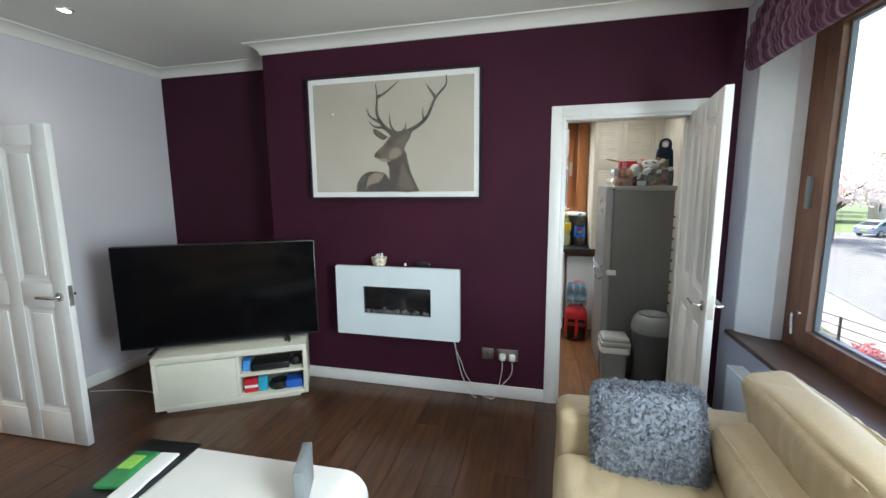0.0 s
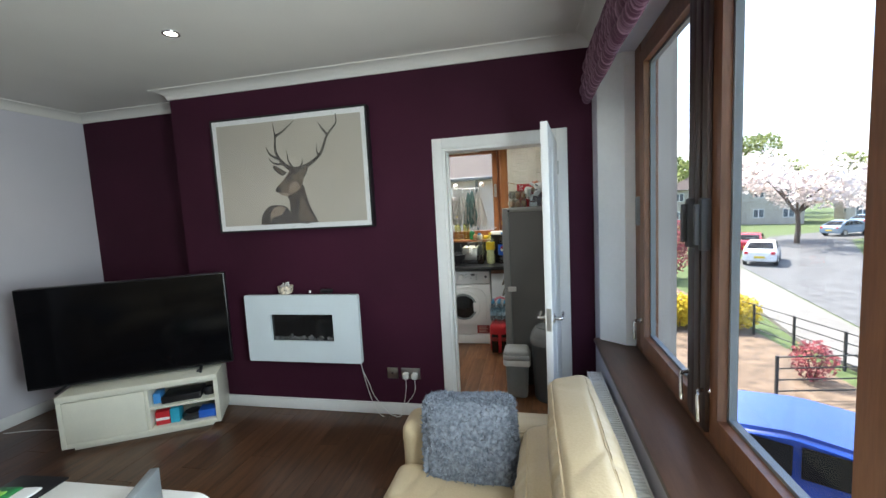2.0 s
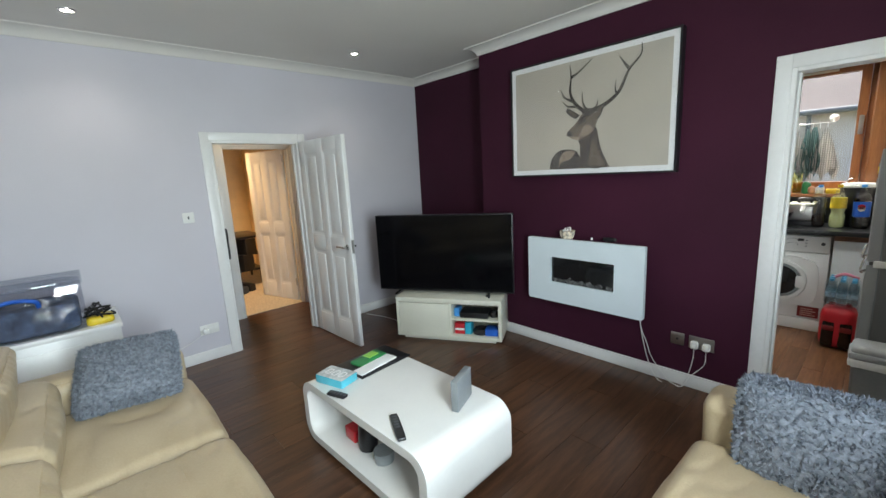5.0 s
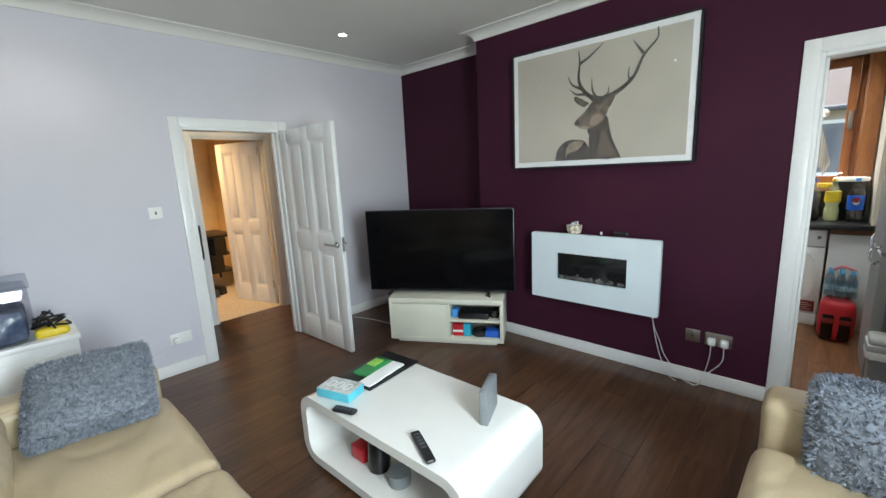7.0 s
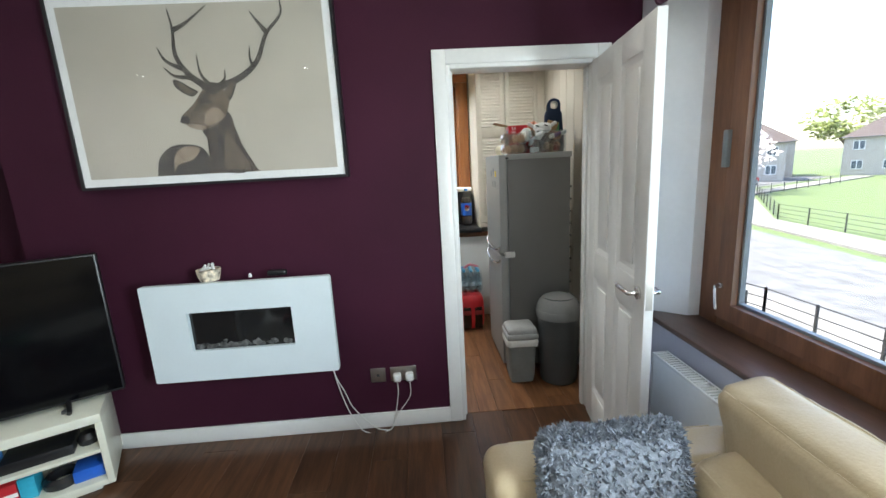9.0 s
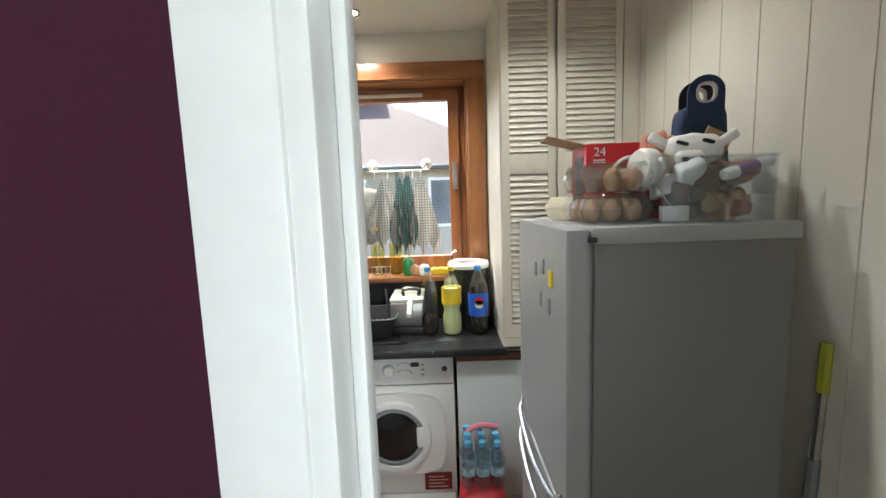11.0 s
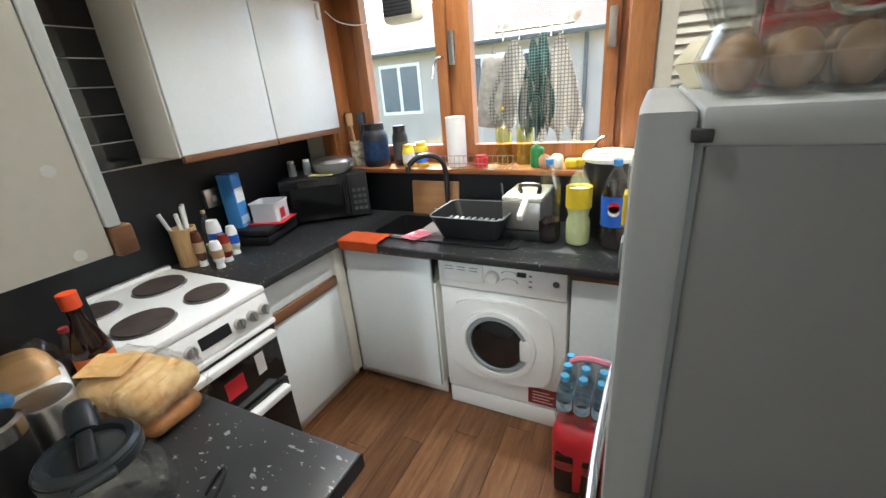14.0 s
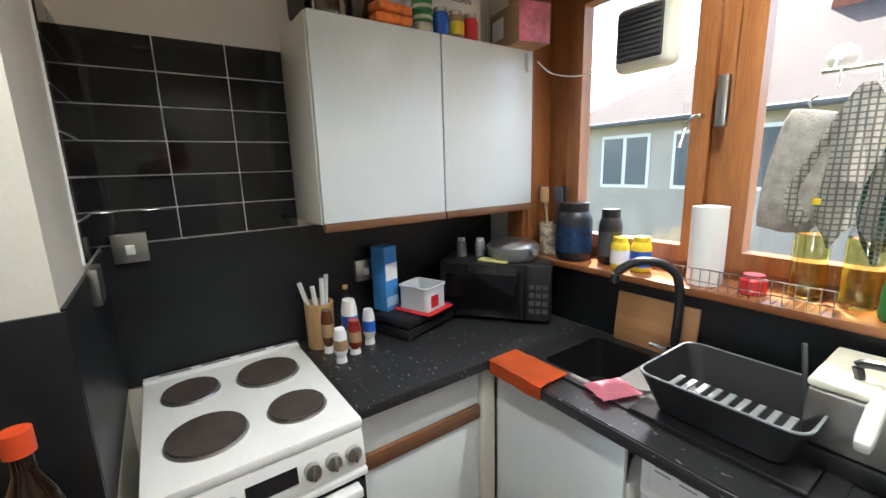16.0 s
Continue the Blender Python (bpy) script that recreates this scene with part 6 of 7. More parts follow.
def checked(name, a, b_, sx=0.016):
    """Woven check in two tones."""
    m = mat(name, a, 0.95, vary=0.1, bump=0.4, fine=200)
    nt = m.node_tree
    bs = nt.nodes["Principled BSDF"]
    tc = nt.nodes.new("ShaderNodeTexCoord")
    mixes = []
    for ax in ("X", "Z"):
        wv = nt.nodes.new("ShaderNodeTexWave")
        wv.bands_direction = ax
        wv.inputs["Scale"].default_value = 0.314 / sx
        wv.inputs["Distortion"].default_value = 0.6
        nt.links.new(tc.outputs["Object"], wv.inputs[0])
        mixes.append(wv)
    mx = nt.nodes.new("ShaderNodeMath")
    mx.operation = "MAXIMUM"
    nt.links.new(mixes[0].outputs["Fac"], mx.inputs[0])
    nt.links.new(mixes[1].outputs["Fac"], mx.inputs[1])
    rp_ = nt.nodes.new("ShaderNodeValToRGB")
    rp_.color_ramp.elements[0].position, rp_.color_ramp.elements[1].position = 0.72, 0.9
    rp_.color_ramp.elements[0].color, rp_.color_ramp.elements[1].color = (*a, 1), (*b_, 1)
    nt.links.new(mx.outputs[0], rp_.inputs[0])
    nt.links.new(rp_.outputs[0], bs.inputs["Base Color"])
    return m


CHG, CHD = checked("grey_check", (0.5, 0.48, 0.44), (0.2, 0.2, 0.185)), checked("green_check", (0.02, 0.075, 0.07), (0.22, 0.30, 0.28), 0.013)
towel(1.03, 1.755, 0.33, 0.44, CHG, "grey checked tea towel hanging on the rail", 1.0)
towel(1.125, 1.755, 0.17, 0.48, CHD, "dark green checked tea towel hanging on the rail", 2.2)
towel(1.168, 1.77, 0.13, 0.46, CHD, "dark green checked tea towel on the rail", 4.0)
towel(1.245, 1.76, 0.28, 0.49, CHG, "pale grey checked tea towel on the rail", 3.1)
om = thing("oven_glove", "quilted grey oven glove hanging on the rail", "oven glove", 0.915, 5.052, 1.50)
part("mitt", moved(cushion(0.13, 0.035, 0.34, 0.016, (0.015, 0.01, 0), 10, 0.006), 0, -0.005, 0.03, 0, 8), CLOTHGREY, om)
part("thumb", moved(cushion(0.05, 0.03, 0.13, 0.014, n=6), 0.075, -0.005, -0.03, 0, 28), CLOTHGREY, om)
part("loop", rod(arc([(0.01, 0, 0.19), (0.0, 0, 0.225), (0.015, 0, 0.24)], 4), 0.004, 6), CLOTHGREY, om)
ht = thing("window_fan", "cream extractor fan with dark grille set in the pane", "extractor fan", 0.42, 5.10, 2.02)
part("casing", moved(cushion(0.23, 0.07, 0.23, 0.03, n=8), 0, -0.02, 0), STANDCREAM, ht)
part("grille", box(-0.095, 0.075, -0.063, -0.055, -0.08, 0.095, 0.006), DARKGREYPL, ht)
for k in range(10):
    part("grille_bar", box(-0.09, 0.07, -0.066, -0.062, -0.075 + k * 0.017, -0.07 + k * 0.017), BLACKPL, ht)
cable("fan_cable", "white cable from the fan to its switch", [(0.33, 5.06, 1.98), (0.22, 5.0, 1.92), (0.1, 4.95, 1.94), (0.03, 4.93, 2.0)], 0.003)
fs = thing("fan_switch", "white pull switch on the pine casing", "switch", -0.02, 4.92, 2.0)
part("body", moved(cushion(0.06, 0.03, 0.075, 0.012, n=4), 0, -0.014, 0), WHITEPL, fs)

# on top of the wall cabinet
LABELRED = mat("dark_red_label", (0.25, 0.02, 0.02), 0.5)
for k, (x, y) in enumerate(((-0.14, 4.00), (-0.06, 4.06), (-0.08, 4.17))):
    mb = bottle("malt_drink_bottle", "dark malt drink bottle with red label", x, y, 2.051, 0.24, 0.041, COLA, 0.8, WHITEPL, LABELRED, (0.3, 0.62), rz=-28)
    words("MALT", 0.024, PAPER, mb, pose(0.0425, 0, 0.12, 90, 0, 90))
sv = thing("foil_bag", "crumpled silver foil bag on the cabinet", "bag", -0.10, 4.30, 2.051)
part("bag", moved(cushion(0.12, 0.16, 0.2, 0.045, n=12, wrinkle=0.03), 0, 0, 0.10), mat("silver_foil", (0.6, 0.6, 0.62), 0.22, metal=0.9, bump=0.6, fine=40), sv)
for k in range(2):
    g = thing("noodle_pack", "flat orange food packet on the cabinet", "packet", -0.05, 4.27, 2.051 + k * 0.035, 8 * k, "orange packets")
    part("packet", moved(cushion(0.10, 0.14, 0.034, 0.012, n=6, wrinkle=0.004), 0, 0, 0.017), mat("orange_pack", (0.7, 0.16, 0.03), 0.35, vary=0.25, scale=20) if k == 0 else bpy.data.materials["orange_pack"], g)
for k in range(4):
    g = thing("fish_tin", "green round tin stacked on the cabinet", "tin", -0.05, 4.41, 2.051 + k * 0.036, group="green tins")
    part("tin", lathe([(0, 0), (0.036, 0), (0.038, 0.003), (0.038, 0.031), (0.036, 0.034), (0, 0.034)], 22), GREEN if k else STEEL, g)
    part("tin_label", lathe([(0.0385, 0.008), (0.0385, 0.02)], 22), mat("tin_print", (0.5, 0.55, 0.4), 0.4) if k == 0 else bpy.data.materials["tin_print"], g)
for k, (y, m) in enumerate(((4.49, BLUE), (4.56, CARD), (4.63, RED))):
    jar("food_can", ("blue", "yellow-labelled", "red")[k] + " food can on the cabinet", "can", -0.05, y, 2.051, 0.10, 0.032, m, STEEL, YELLOW if k == 1 else None)
cf = carton("cereal_box", "large white cereal carton with red lettering", -0.14, 4.60, 2.051, 0.10, 0.24, 0.33, mat("cereal_white", (0.75, 0.74, 0.70), 0.45), 0)
part("yellow_band", box(0.0502, 0.0512, -0.119, 0.119, 0.28, 0.328), YELLOW, cf)
part("red_mark", moved(rod(arc([(0, -0.10, 0.2), (0, -0.06, 0.26), (0, -0.05, 0.21), (0, 0.0, 0.235), (0, 0.03, 0.2), (0, 0.06, 0.25), (0, 0.10, 0.235)], 6), 0.007, 6), 0.0502, 0, 0), RED, cf)
words("CORN", 0.035, BLACKPL, cf, pose(0.0513, 0.02, 0.165, 90, 0, 90))
part("flap", moved(box(-0.04, 0.04, -0.06, 0.06, 0, 0.003), 0, 0.03, 0.332, 35, 20), CARD, cf)
pk = carton("pink_carton", "brown and pink cardboard carton on the cabinet corner", -0.02, 4.87, 2.051, 0.22, 0.15, 0.15, CARD, -12)
part("pink_side", box(0.1102, 0.1112, -0.073, 0.073, 0.002, 0.148), mat("pink_print", (0.62, 0.18, 0.24), 0.5, vary=0.2, scale=9), pk)
part("white_label", box(-0.09, 0.0, -0.0762, -0.0752, 0.04, 0.12), PAPER, pk)

# on top of the fridge
FT = 1.548
EGGSIDE = thin_glass("egg_box_side", (0.90, 0.92, 0.91), 0.20)
EGGCLEAR = thin_glass("egg_box_plastic", (0.95, 0.965, 0.96), 0.13)
for k in range(2):
    eg = thing("egg_box", "clear scalloped plastic box of brown eggs", "egg box", 1.768, 3.535, FT + k * 0.070, 0, "egg boxes")
    for i in range(3):
        for j in range(3):
            cx, cy = -0.047 + 0.047 * i, -0.047 + 0.047 * j
            part("cup", moved(lathe([(0.012, 0.001), (0.017, 0.004), (0.0215, 0.018), (0.0235, 0.033)], 14), cx, cy, 0), EGGCLEAR, eg)
            part("dome", moved(lathe([(0.0235, 0.036), (0.021, 0.052), (0.016, 0.063), (0.010, 0.067), (0, 0.068)], 14), cx, cy, 0), EGGCLEAR, eg)
            if k == 0 or (i, j) in ((1, 0), (2, 0), (2, 1)):
                part("egg", moved(lathe([(0, 0), (0.010, 0.002), (0.0185, 0.014), (0.0205, 0.026), (0.0165, 0.042), (0.008, 0.052), (0, 0.054)], 18), cx, cy, 0.004), EGG, eg)
    for nm, z0, z1, w0, w1 in (("tray", 0.002, 0.034, 0.064, 0.076), ("lid", 0.037, 0.069, 0.076, 0.064)):
        sh = bmesh.new()
        lo, hi = [[sh.verts.new((x * (1 + 0.035 * math.cos(q * 1.57)), y * (1 + 0.035 * math.cos(q * 1.57)), z)) for q, (x, y) in enumerate([(-w + 2 * w * t / 12, -w) for t in range(12)] + [(w, -w + 2 * w * t / 12) for t in range(12)] + [(w - 2 * w * t / 12, w) for t in range(12)] + [(-w, w - 2 * w * t / 12) for t in range(12)])] for w, z in ((w0, z0), (w1, z1))]
        for i in range(48):
            sh.faces.new((lo[i], lo[(i + 1) % 48], hi[(i + 1) % 48], hi[i]))
        part(nm, sh, EGGSIDE, eg, "milky scalloped plastic", smooth=False)
    part("rim", moved(ring(rounded(-0.078, 0.078, -0.078, 0.078, 0.014, 4), rounded(-0.070, 0.070, -0.070, 0.070, 0.012, 4), -0.0365, -0.0335), rx=-90), EGGCLEAR, eg)
cz = carton("cola_carton", "opened red card carton for 24 cans", 1.905, 3.72, FT, 0.26, 0.15, 0.20, RED, 0)
cz.matrix_world = pose(1.895, 3.705, FT, 0, 0, -4)
part("dark_opening", box(-0.1312, -0.130, -0.05, 0.04, 0.05, 0.17), BLACKPL, cz)
part("flap", moved(box(-0.10, 0.0, -0.06, 0.06, 0, 0.003), -0.13, 0, 0.20, 0, 14), CARD, cz, "brown torn card flap")
words("24", 0.032, PAPER, cz, pose(-0.095, -0.0758, 0.178, 90, 0, 0))
for k in range(2):
    part("print_bar", box(-0.112, -0.08, -0.0762, -0.0752, 0.150 + k * 0.006, 0.153 + k * 0.006), PAPER, cz)
for pts in ([(0.0, 0.165), (-0.04, 0.155), (-0.07, 0.115), (-0.06, 0.08), (-0.02, 0.075), (0.01, 0.10)], [(0.05, 0.125), (0.025, 0.115), (0.015, 0.09), (0.035, 0.08), (0.055, 0.10), (0.05, 0.125)], [(0.075, 0.17), (0.085, 0.13), (0.08, 0.09), (0.10, 0.085)]):
    part("swirl", rod(arc([(x, -0.0752, z) for x, z in pts], 6), 0.0055, 6), PAPER, cz, "white flowing swirl")
bt = thing("fridge_basket", "clear plastic basket full of groceries on the fridge", "basket", 1.975, 3.53, FT)
part("wall", moved(ring(rounded(-0.12, 0.13, -0.10, 0.10, 0.012, 3), rounded(-0.117, 0.127, -0.097, 0.097, 0.01, 3), -0.14, -0.001), rx=-90), CLEARPL, bt)
part("lip", moved(ring(rounded(-0.122, 0.132, -0.102, 0.102, 0.013, 3), rounded(-0.116, 0.126, -0.096, 0.096, 0.01, 3), -0.144, -0.138), rx=-90), CLEARPL, bt)
random.seed(4)
FILL = [mat("dark_brown_pack", (0.07, 0.03, 0.02), 0.35, vary=0.4, scale=18), CARD, mat("peach_pack", (0.30, 0.12, 0.07), 0.35, vary=0.35, scale=20), mat("deep_red_pack", (0.28, 0.03, 0.025), 0.3, vary=0.3, scale=25), PAPER, DARKGREYPL]
for k in range(26):
    g = thing("grocery_packet", "crumpled food packet in the fridge-top basket", "packet", 1.978 + random.uniform(-0.075, 0.085), 3.53 + random.uniform(-0.06, 0.06), FT + 0.028 + 0.020 * (k // 5), random.uniform(0, 180), "basket groceries", random.uniform(-25, 25), random.uniform(-25, 25))
    part("packet", cushion(random.uniform(0.05, 0.085), random.uniform(0.022, 0.05), random.uniform(0.028, 0.05), 0.008, n=10, wrinkle=0.014, seed=k * 3), FILL[k % 6], g)
wb_ = carton("white_carton", "small white card carton in the basket", 1.895, 3.46, FT + 0.002, 0.06, 0.02, 0.035, PAPER, 4)
tube = thing("tube", "white rolled tube lying across the basket", "tube", 2.055, 3.46, FT + 0.115, 8, "", 0, 76)
part("roll", lathe([(0, -0.06), (0.012, -0.06), (0.014, -0.05), (0.014, 0.05), (0.012, 0.06), (0, 0.06)], 18), PAPER, tube)
part("band", lathe([(0.0145, -0.03), (0.0145, 0.02)], 18), mat("purple_band", (0.16, 0.05, 0.22), 0.5), tube)
pbg = thing("peach_bag", "crumpled peach plastic bag on the groceries", "bag", 1.93, 3.595, FT + 0.19)
part("bag", cushion(0.075, 0.05, 0.04, 0.014, n=22, wrinkle=0.020, seed=3), mat("peach_film", (0.62, 0.26, 0.17), 0.3, vary=0.25, scale=14), pbg)
cfl = thing("card_flap", "torn brown card standing in the basket", "card", 2.02, 3.585, FT + 0.10, 25, "", 20, 12)
part("card", box(-0.05, 0.05, -0.002, 0.002, 0, 0.12, 0.001), CARD, cfl)
rw = thing("round_tub", "round white plastic tub leaning on the basket", "tub", 1.87, 3.51, FT + 0.125, -78, "", 88, 0)
rw.scale = (0.8, 0.8, 0.8)
part("body", lathe([(0, 0), (0.05, 0), (0.055, 0.01), (0.055, 0.04), (0.048, 0.05), (0, 0.05)], 28), WHITEPL, rw)
cw = thing("toy_cow", "white novelty packet with dark eye patches on the groceries", "packet", 1.965, 3.515, FT + 0.165, -8)
part("body", cushion(0.12, 0.06, 0.06, 0.027, (0, 0, 0.006), n=10, wrinkle=0.004), PAPER, cw)
part("muzzle", moved(cushion(0.06, 0.04, 0.035, 0.016, n=6), -0.02, -0.03, -0.022), PAPER, cw)
for dx, dz in ((-0.035, 0.012), (0.02, 0.014)):
    part("dark_patch", moved(cushion(0.026, 0.012, 0.008, 0.0035, n=4), dx, -0.031, dz, 0, 18), BLACKPL, cw)
for dx in (-0.035, -0.004):
    part("nostril", moved(cushion(0.016, 0.010, 0.012, 0.005, n=4), dx, -0.049, -0.026), BLACKPL, cw)
for sx in (-1, 1):
    part("ear", moved(cushion(0.05, 0.014, 0.024, 0.007, n=5), sx * 0.075, 0, 0.022, 0, -sx * 32), PAPER, cw)
bag = thing("cool_bag", "navy insulated carrier bag on the fridge", "bag", 2.115, 3.74, FT, -12)
NAVY = mat("navy_fabric", (0.018, 0.04, 0.10), 0.85, vary=0.15, bump=0.3)
bb_ = cushion(0.15, 0.09, 0.30, 0.02, n=12, wrinkle=0.004)
for v in bb_.verts:
    v.co.x *= 1.0 - 0.30 * max(0, v.co.z / 0.30 + 0.2)
part("body", moved(bb_, 0, 0, 0.15), NAVY, bag)
for yy, m_ in ((-0.048, mat("grey_webbing", (0.50, 0.52, 0.50), 0.8)), (0.02, BLACKPL)):
    part("handle", moved(ring(rounded(-0.046, 0.046, 0, 0.135, 0.045), rounded(-0.022, 0.022, 0.065, 0.112, 0.018), yy, yy + 0.008), 0, 0, 0.245), NAVY if yy < 0 else m_, bag)
    part("binding", moved(ring(rounded(-0.026, 0.026, 0.061, 0.116, 0.022), rounded(-0.020, 0.020, 0.067, 0.110, 0.016), yy - 0.003, yy + 0.011), 0, 0, 0.245), bpy.data.materials["grey_webbing"], bag)
gn = carton("crayon_box", "green and white snack carton with orange top", 2.085, 3.665, FT + 0.10, 0.075, 0.06, 0.11, GREEN, 25)
part("white_side", box(-0.0382, -0.0376, -0.028, 0.028, 0.002, 0.098), PAPER, gn)
part("top", box(-0.036, 0.036, -0.029, 0.029, 0.1002, 0.101), mat("orange_top", (0.7, 0.25, 0.04), 0.5), gn)
spc = carton("spare_carton", "brown carton standing under the snack box", 2.085, 3.665, FT, 0.08, 0.065, 0.099, CARD, 10)
et = thing("cream_tub", "cream takeaway carton on the fridge", "carton", 1.735, 3.72, FT)
part("base", lathe([(0, 0), (0.045, 0), (0.062, 0.03), (0.062, 0.035), (0, 0.035)], 4), mat("cream_foam", (0.72, 0.66, 0.5), 0.7), et)
part("lid", lathe([(0.064, 0.036), (0.064, 0.04), (0.045, 0.065), (0, 0.065), (0, 0.036)], 4), bpy.data.materials["cream_foam"], et)

# on the kitchen floor
pkr = thing("cola_pack", "red shrink-wrapped pack of cola bottles", "drinks pack", 1.515, 4.27, 0.004)
part("wrap", moved(cushion(0.20, 0.20, 0.33, 0.05, (0.01, 0.01, 0.0), 10, 0.006), 0, 0, 0.167), RED, pkr)
for k in (-0.05, 0.05):
    part("bottle_side", moved(cushion(0.075, 0.03, 0.20, 0.014, n=6), k, -0.10, 0.12), COLA, pkr)
    part("bottle_label", moved(cushion(0.07, 0.034, 0.05, 0.012, n=5), k, -0.101, 0.17), LABELRED, pkr)
    part("cap", moved(lathe([(0, 0), (0.018, 0), (0.018, 0.02), (0, 0.02)], 14), k, 0, 0.335), RED, pkr)
WATERBAND = mat("pale_blue_band", (0.42, 0.62, 0.78), 0.4, vary=0.2, scale=30)
wp = thing("water_pack", "shrink-wrapped pack of small water bottles", "drinks pack", 1.515, 4.27, 0.36)
for i in range(3):
    for j in range(3):
        bb = part("bottle", moved(lathe([(0, 0), (0.027, 0), (0.031, 0.02), (0.028, 0.07), (0.031, 0.12), (0.024, 0.16), (0.012, 0.185), (0.012, 0.19)], 16), (i - 1) * 0.064, (j - 1) * 0.064, 0), BLUEPL, wp)
        part("cap", moved(lathe([(0, 0.188), (0.015, 0.188), (0.015, 0.208), (0, 0.208)], 14), (i - 1) * 0.064, (j - 1) * 0.064, 0), mat("cyan_cap", (0.1, 0.42, 0.7), 0.4) if not bpy.data.materials.get("cyan_cap") else bpy.data.materials["cyan_cap"], bb)
        part("bottle_band", moved(lathe([(0.0295, 0.06), (0.0295, 0.10)], 16), (i - 1) * 0.064, (j - 1) * 0.064, 0), WATERBAND, bb)
part("wrap", moved(cushion(0.2, 0.2, 0.19, 0.03, n=7, wrinkle=0.006), 0, 0, 0.097), thin_glass("shrink_wrap", (0.93, 0.95, 0.97), 0.07), wp)
part("pink_carrier", rod(arc([(-0.06, 0.05, 0.19), (0.0, 0.03, 0.23), (0.08, 0.06, 0.2)], 5), 0.012, 6), PINK, wp)


def bin_(name, label, x, y, sx, sy, h, m, lidm, rz=0, dome=0.0):
    th = thing(name, label, "bin", x, y, 0.004, rz)
    b = cushion(sx, sy, h, 0.03, n=6)
    for v in b.verts:
        s = 0.86 + 0.14 * (v.co.z / h + 0.5)
        v.co.x, v.co.y = v.co.x * s, v.co.y * s
    part("bucket", moved(b, 0, 0, h / 2), m, th)
    part("lid_rim", moved(cushion(sx + 0.03, sy + 0.03, 0.05, 0.02, n=5), 0, 0, h + 0.01), lidm, th)
    part("lid", moved(cushion(sx + 0.01, sy + 0.01, 0.06 + dome, 0.028, (0, 0, dome), 8), 0, 0, h + 0.04), lidm, th)
    return th


BINLID = mat("glossy_bin_grey", (0.20, 0.21, 0.215), 0.22, vary=0.04)
bin_("small_bin", "small grey plastic kitchen bin with lid and liner", 1.725, 3.26, 0.19, 0.18, 0.335, GREYPL, mat("light_grey_lid", (0.36, 0.37, 0.37), 0.45))
random.seed(12)
lin = bmesh.new()
rings_ = []
for zz, oo in ((0.335, 0.0), (0.325, 0.008), (0.305, 0.013), (0.285, 0.009)):
    rings_.append([lin.verts.new((1.725 + x * (1 + oo * 9) + random.uniform(-0.003, 0.003), 3.26 + y * (1 + oo * 9), zz + random.uniform(-0.012, 0.004) * (zz < 0.3))) for x, y in rounded(-0.098, 0.098, -0.092, 0.092, 0.03, 6)])
for A, B in zip(rings_, rings_[1:]):
    for i in range(len(A)):
        lin.faces.new((A[i], A[(i + 1) % len(A)], B[(i + 1) % len(A)], B[i]))
liner = part("liner", lin, WHITEPL, bpy.data.objects["small_bin"], "white bin liner over the rim")
liner.matrix_parent_inverse = bpy.data.objects["small_bin"].matrix_world.inverted()
db = thing("dome_bin", "tall dark round bin with a glossy grey domed lid", "bin", 1.985, 3.235, 0.004)
part("bucket", lathe([(0, 0), (0.118, 0), (0.125, 0.02), (0.138, 0.44), (0.14, 0.47), (0, 0.47)], 36), DARKGREYPL, db)
part("collar", lathe([(0.14, 0.455), (0.15, 0.46), (0.152, 0.50), (0.146, 0.515), (0.13, 0.515)], 36), BINLID, db, "grey plastic lid collar")
part("lid", lathe([(0.146, 0.512), (0.14, 0.545), (0.12, 0.578), (0.085, 0.602), (0.04, 0.613), (0, 0.615)], 36), BINLID, db, "glossy grey domed lid")
part("flap", lathe([(0.10, 0.5945), (0.103, 0.5955), (0.103, 0.590)], 30), DARKGREYPL, db)
mp_ = thing("mop", "mop with lime grip leaning on the wall", "mop", 2.24, 3.46, 0.004)
part("pole", rod([(-0.03, 0.0, 0.02), (0.02, 0.0, 1.14)], 0.011), STEEL, mp_)
part("grip", rod([(0.0195, 0, 1.13), (0.0225, 0, 1.25)], 0.014), mat("lime_plastic", (0.42, 0.45, 0.04), 0.5), mp_)
part("collar", rod([(0.008, 0, 0.86), (0.012, 0, 0.96)], 0.014), GREYPL, mp_)
part("head", moved(cushion(0.06, 0.2, 0.03, 0.012, n=4), -0.03, 0, 0.016), GREYPL, mp_)

# on the bread counter
lf = thing("bread_loaf", "golden loaf in a clear wrapper", "bread", 0.632, 3.315, 0.909, 6)
loaf = bmesh.new()
merged(loaf, cushion(0.235, 0.155, 0.06, 0.028, (0, 0, 0.012), 26))
for v in loaf.verts:
    p = v.co
    p.z += 0.010 * abs(math.sin(p.x * 75 + 2.0 * noise.noise(p * 18))) * (p.z > 0) + 0.006 * noise.noise(p * 26)
part("loaf", moved(loaf, 0, 0, 0.080, 4), BREAD, lf)
part("under_loaf", moved(cushion(0.21, 0.135, 0.052, 0.026, (0, 0, 0.0), 16, 0.006, 2), 0.012, -0.008, 0.027), mat("dark_crust", (0.42, 0.17, 0.05), 0.6, vary=0.2, scale=14), lf)
wrap = cushion(0.265, 0.18, 0.125, 0.045, (0, 0, 0.012), 34)
for v in wrap.verts:
    p = v.co
    f = abs(noise.noise(Vector((p.x * 16, p.y * 22, p.z * 16)))) + 0.6 * abs(noise.noise(Vector((p.x * 40, p.y * 34, p.z * 40))))
    p += p.normalized() * (0.012 - 0.026 * f)
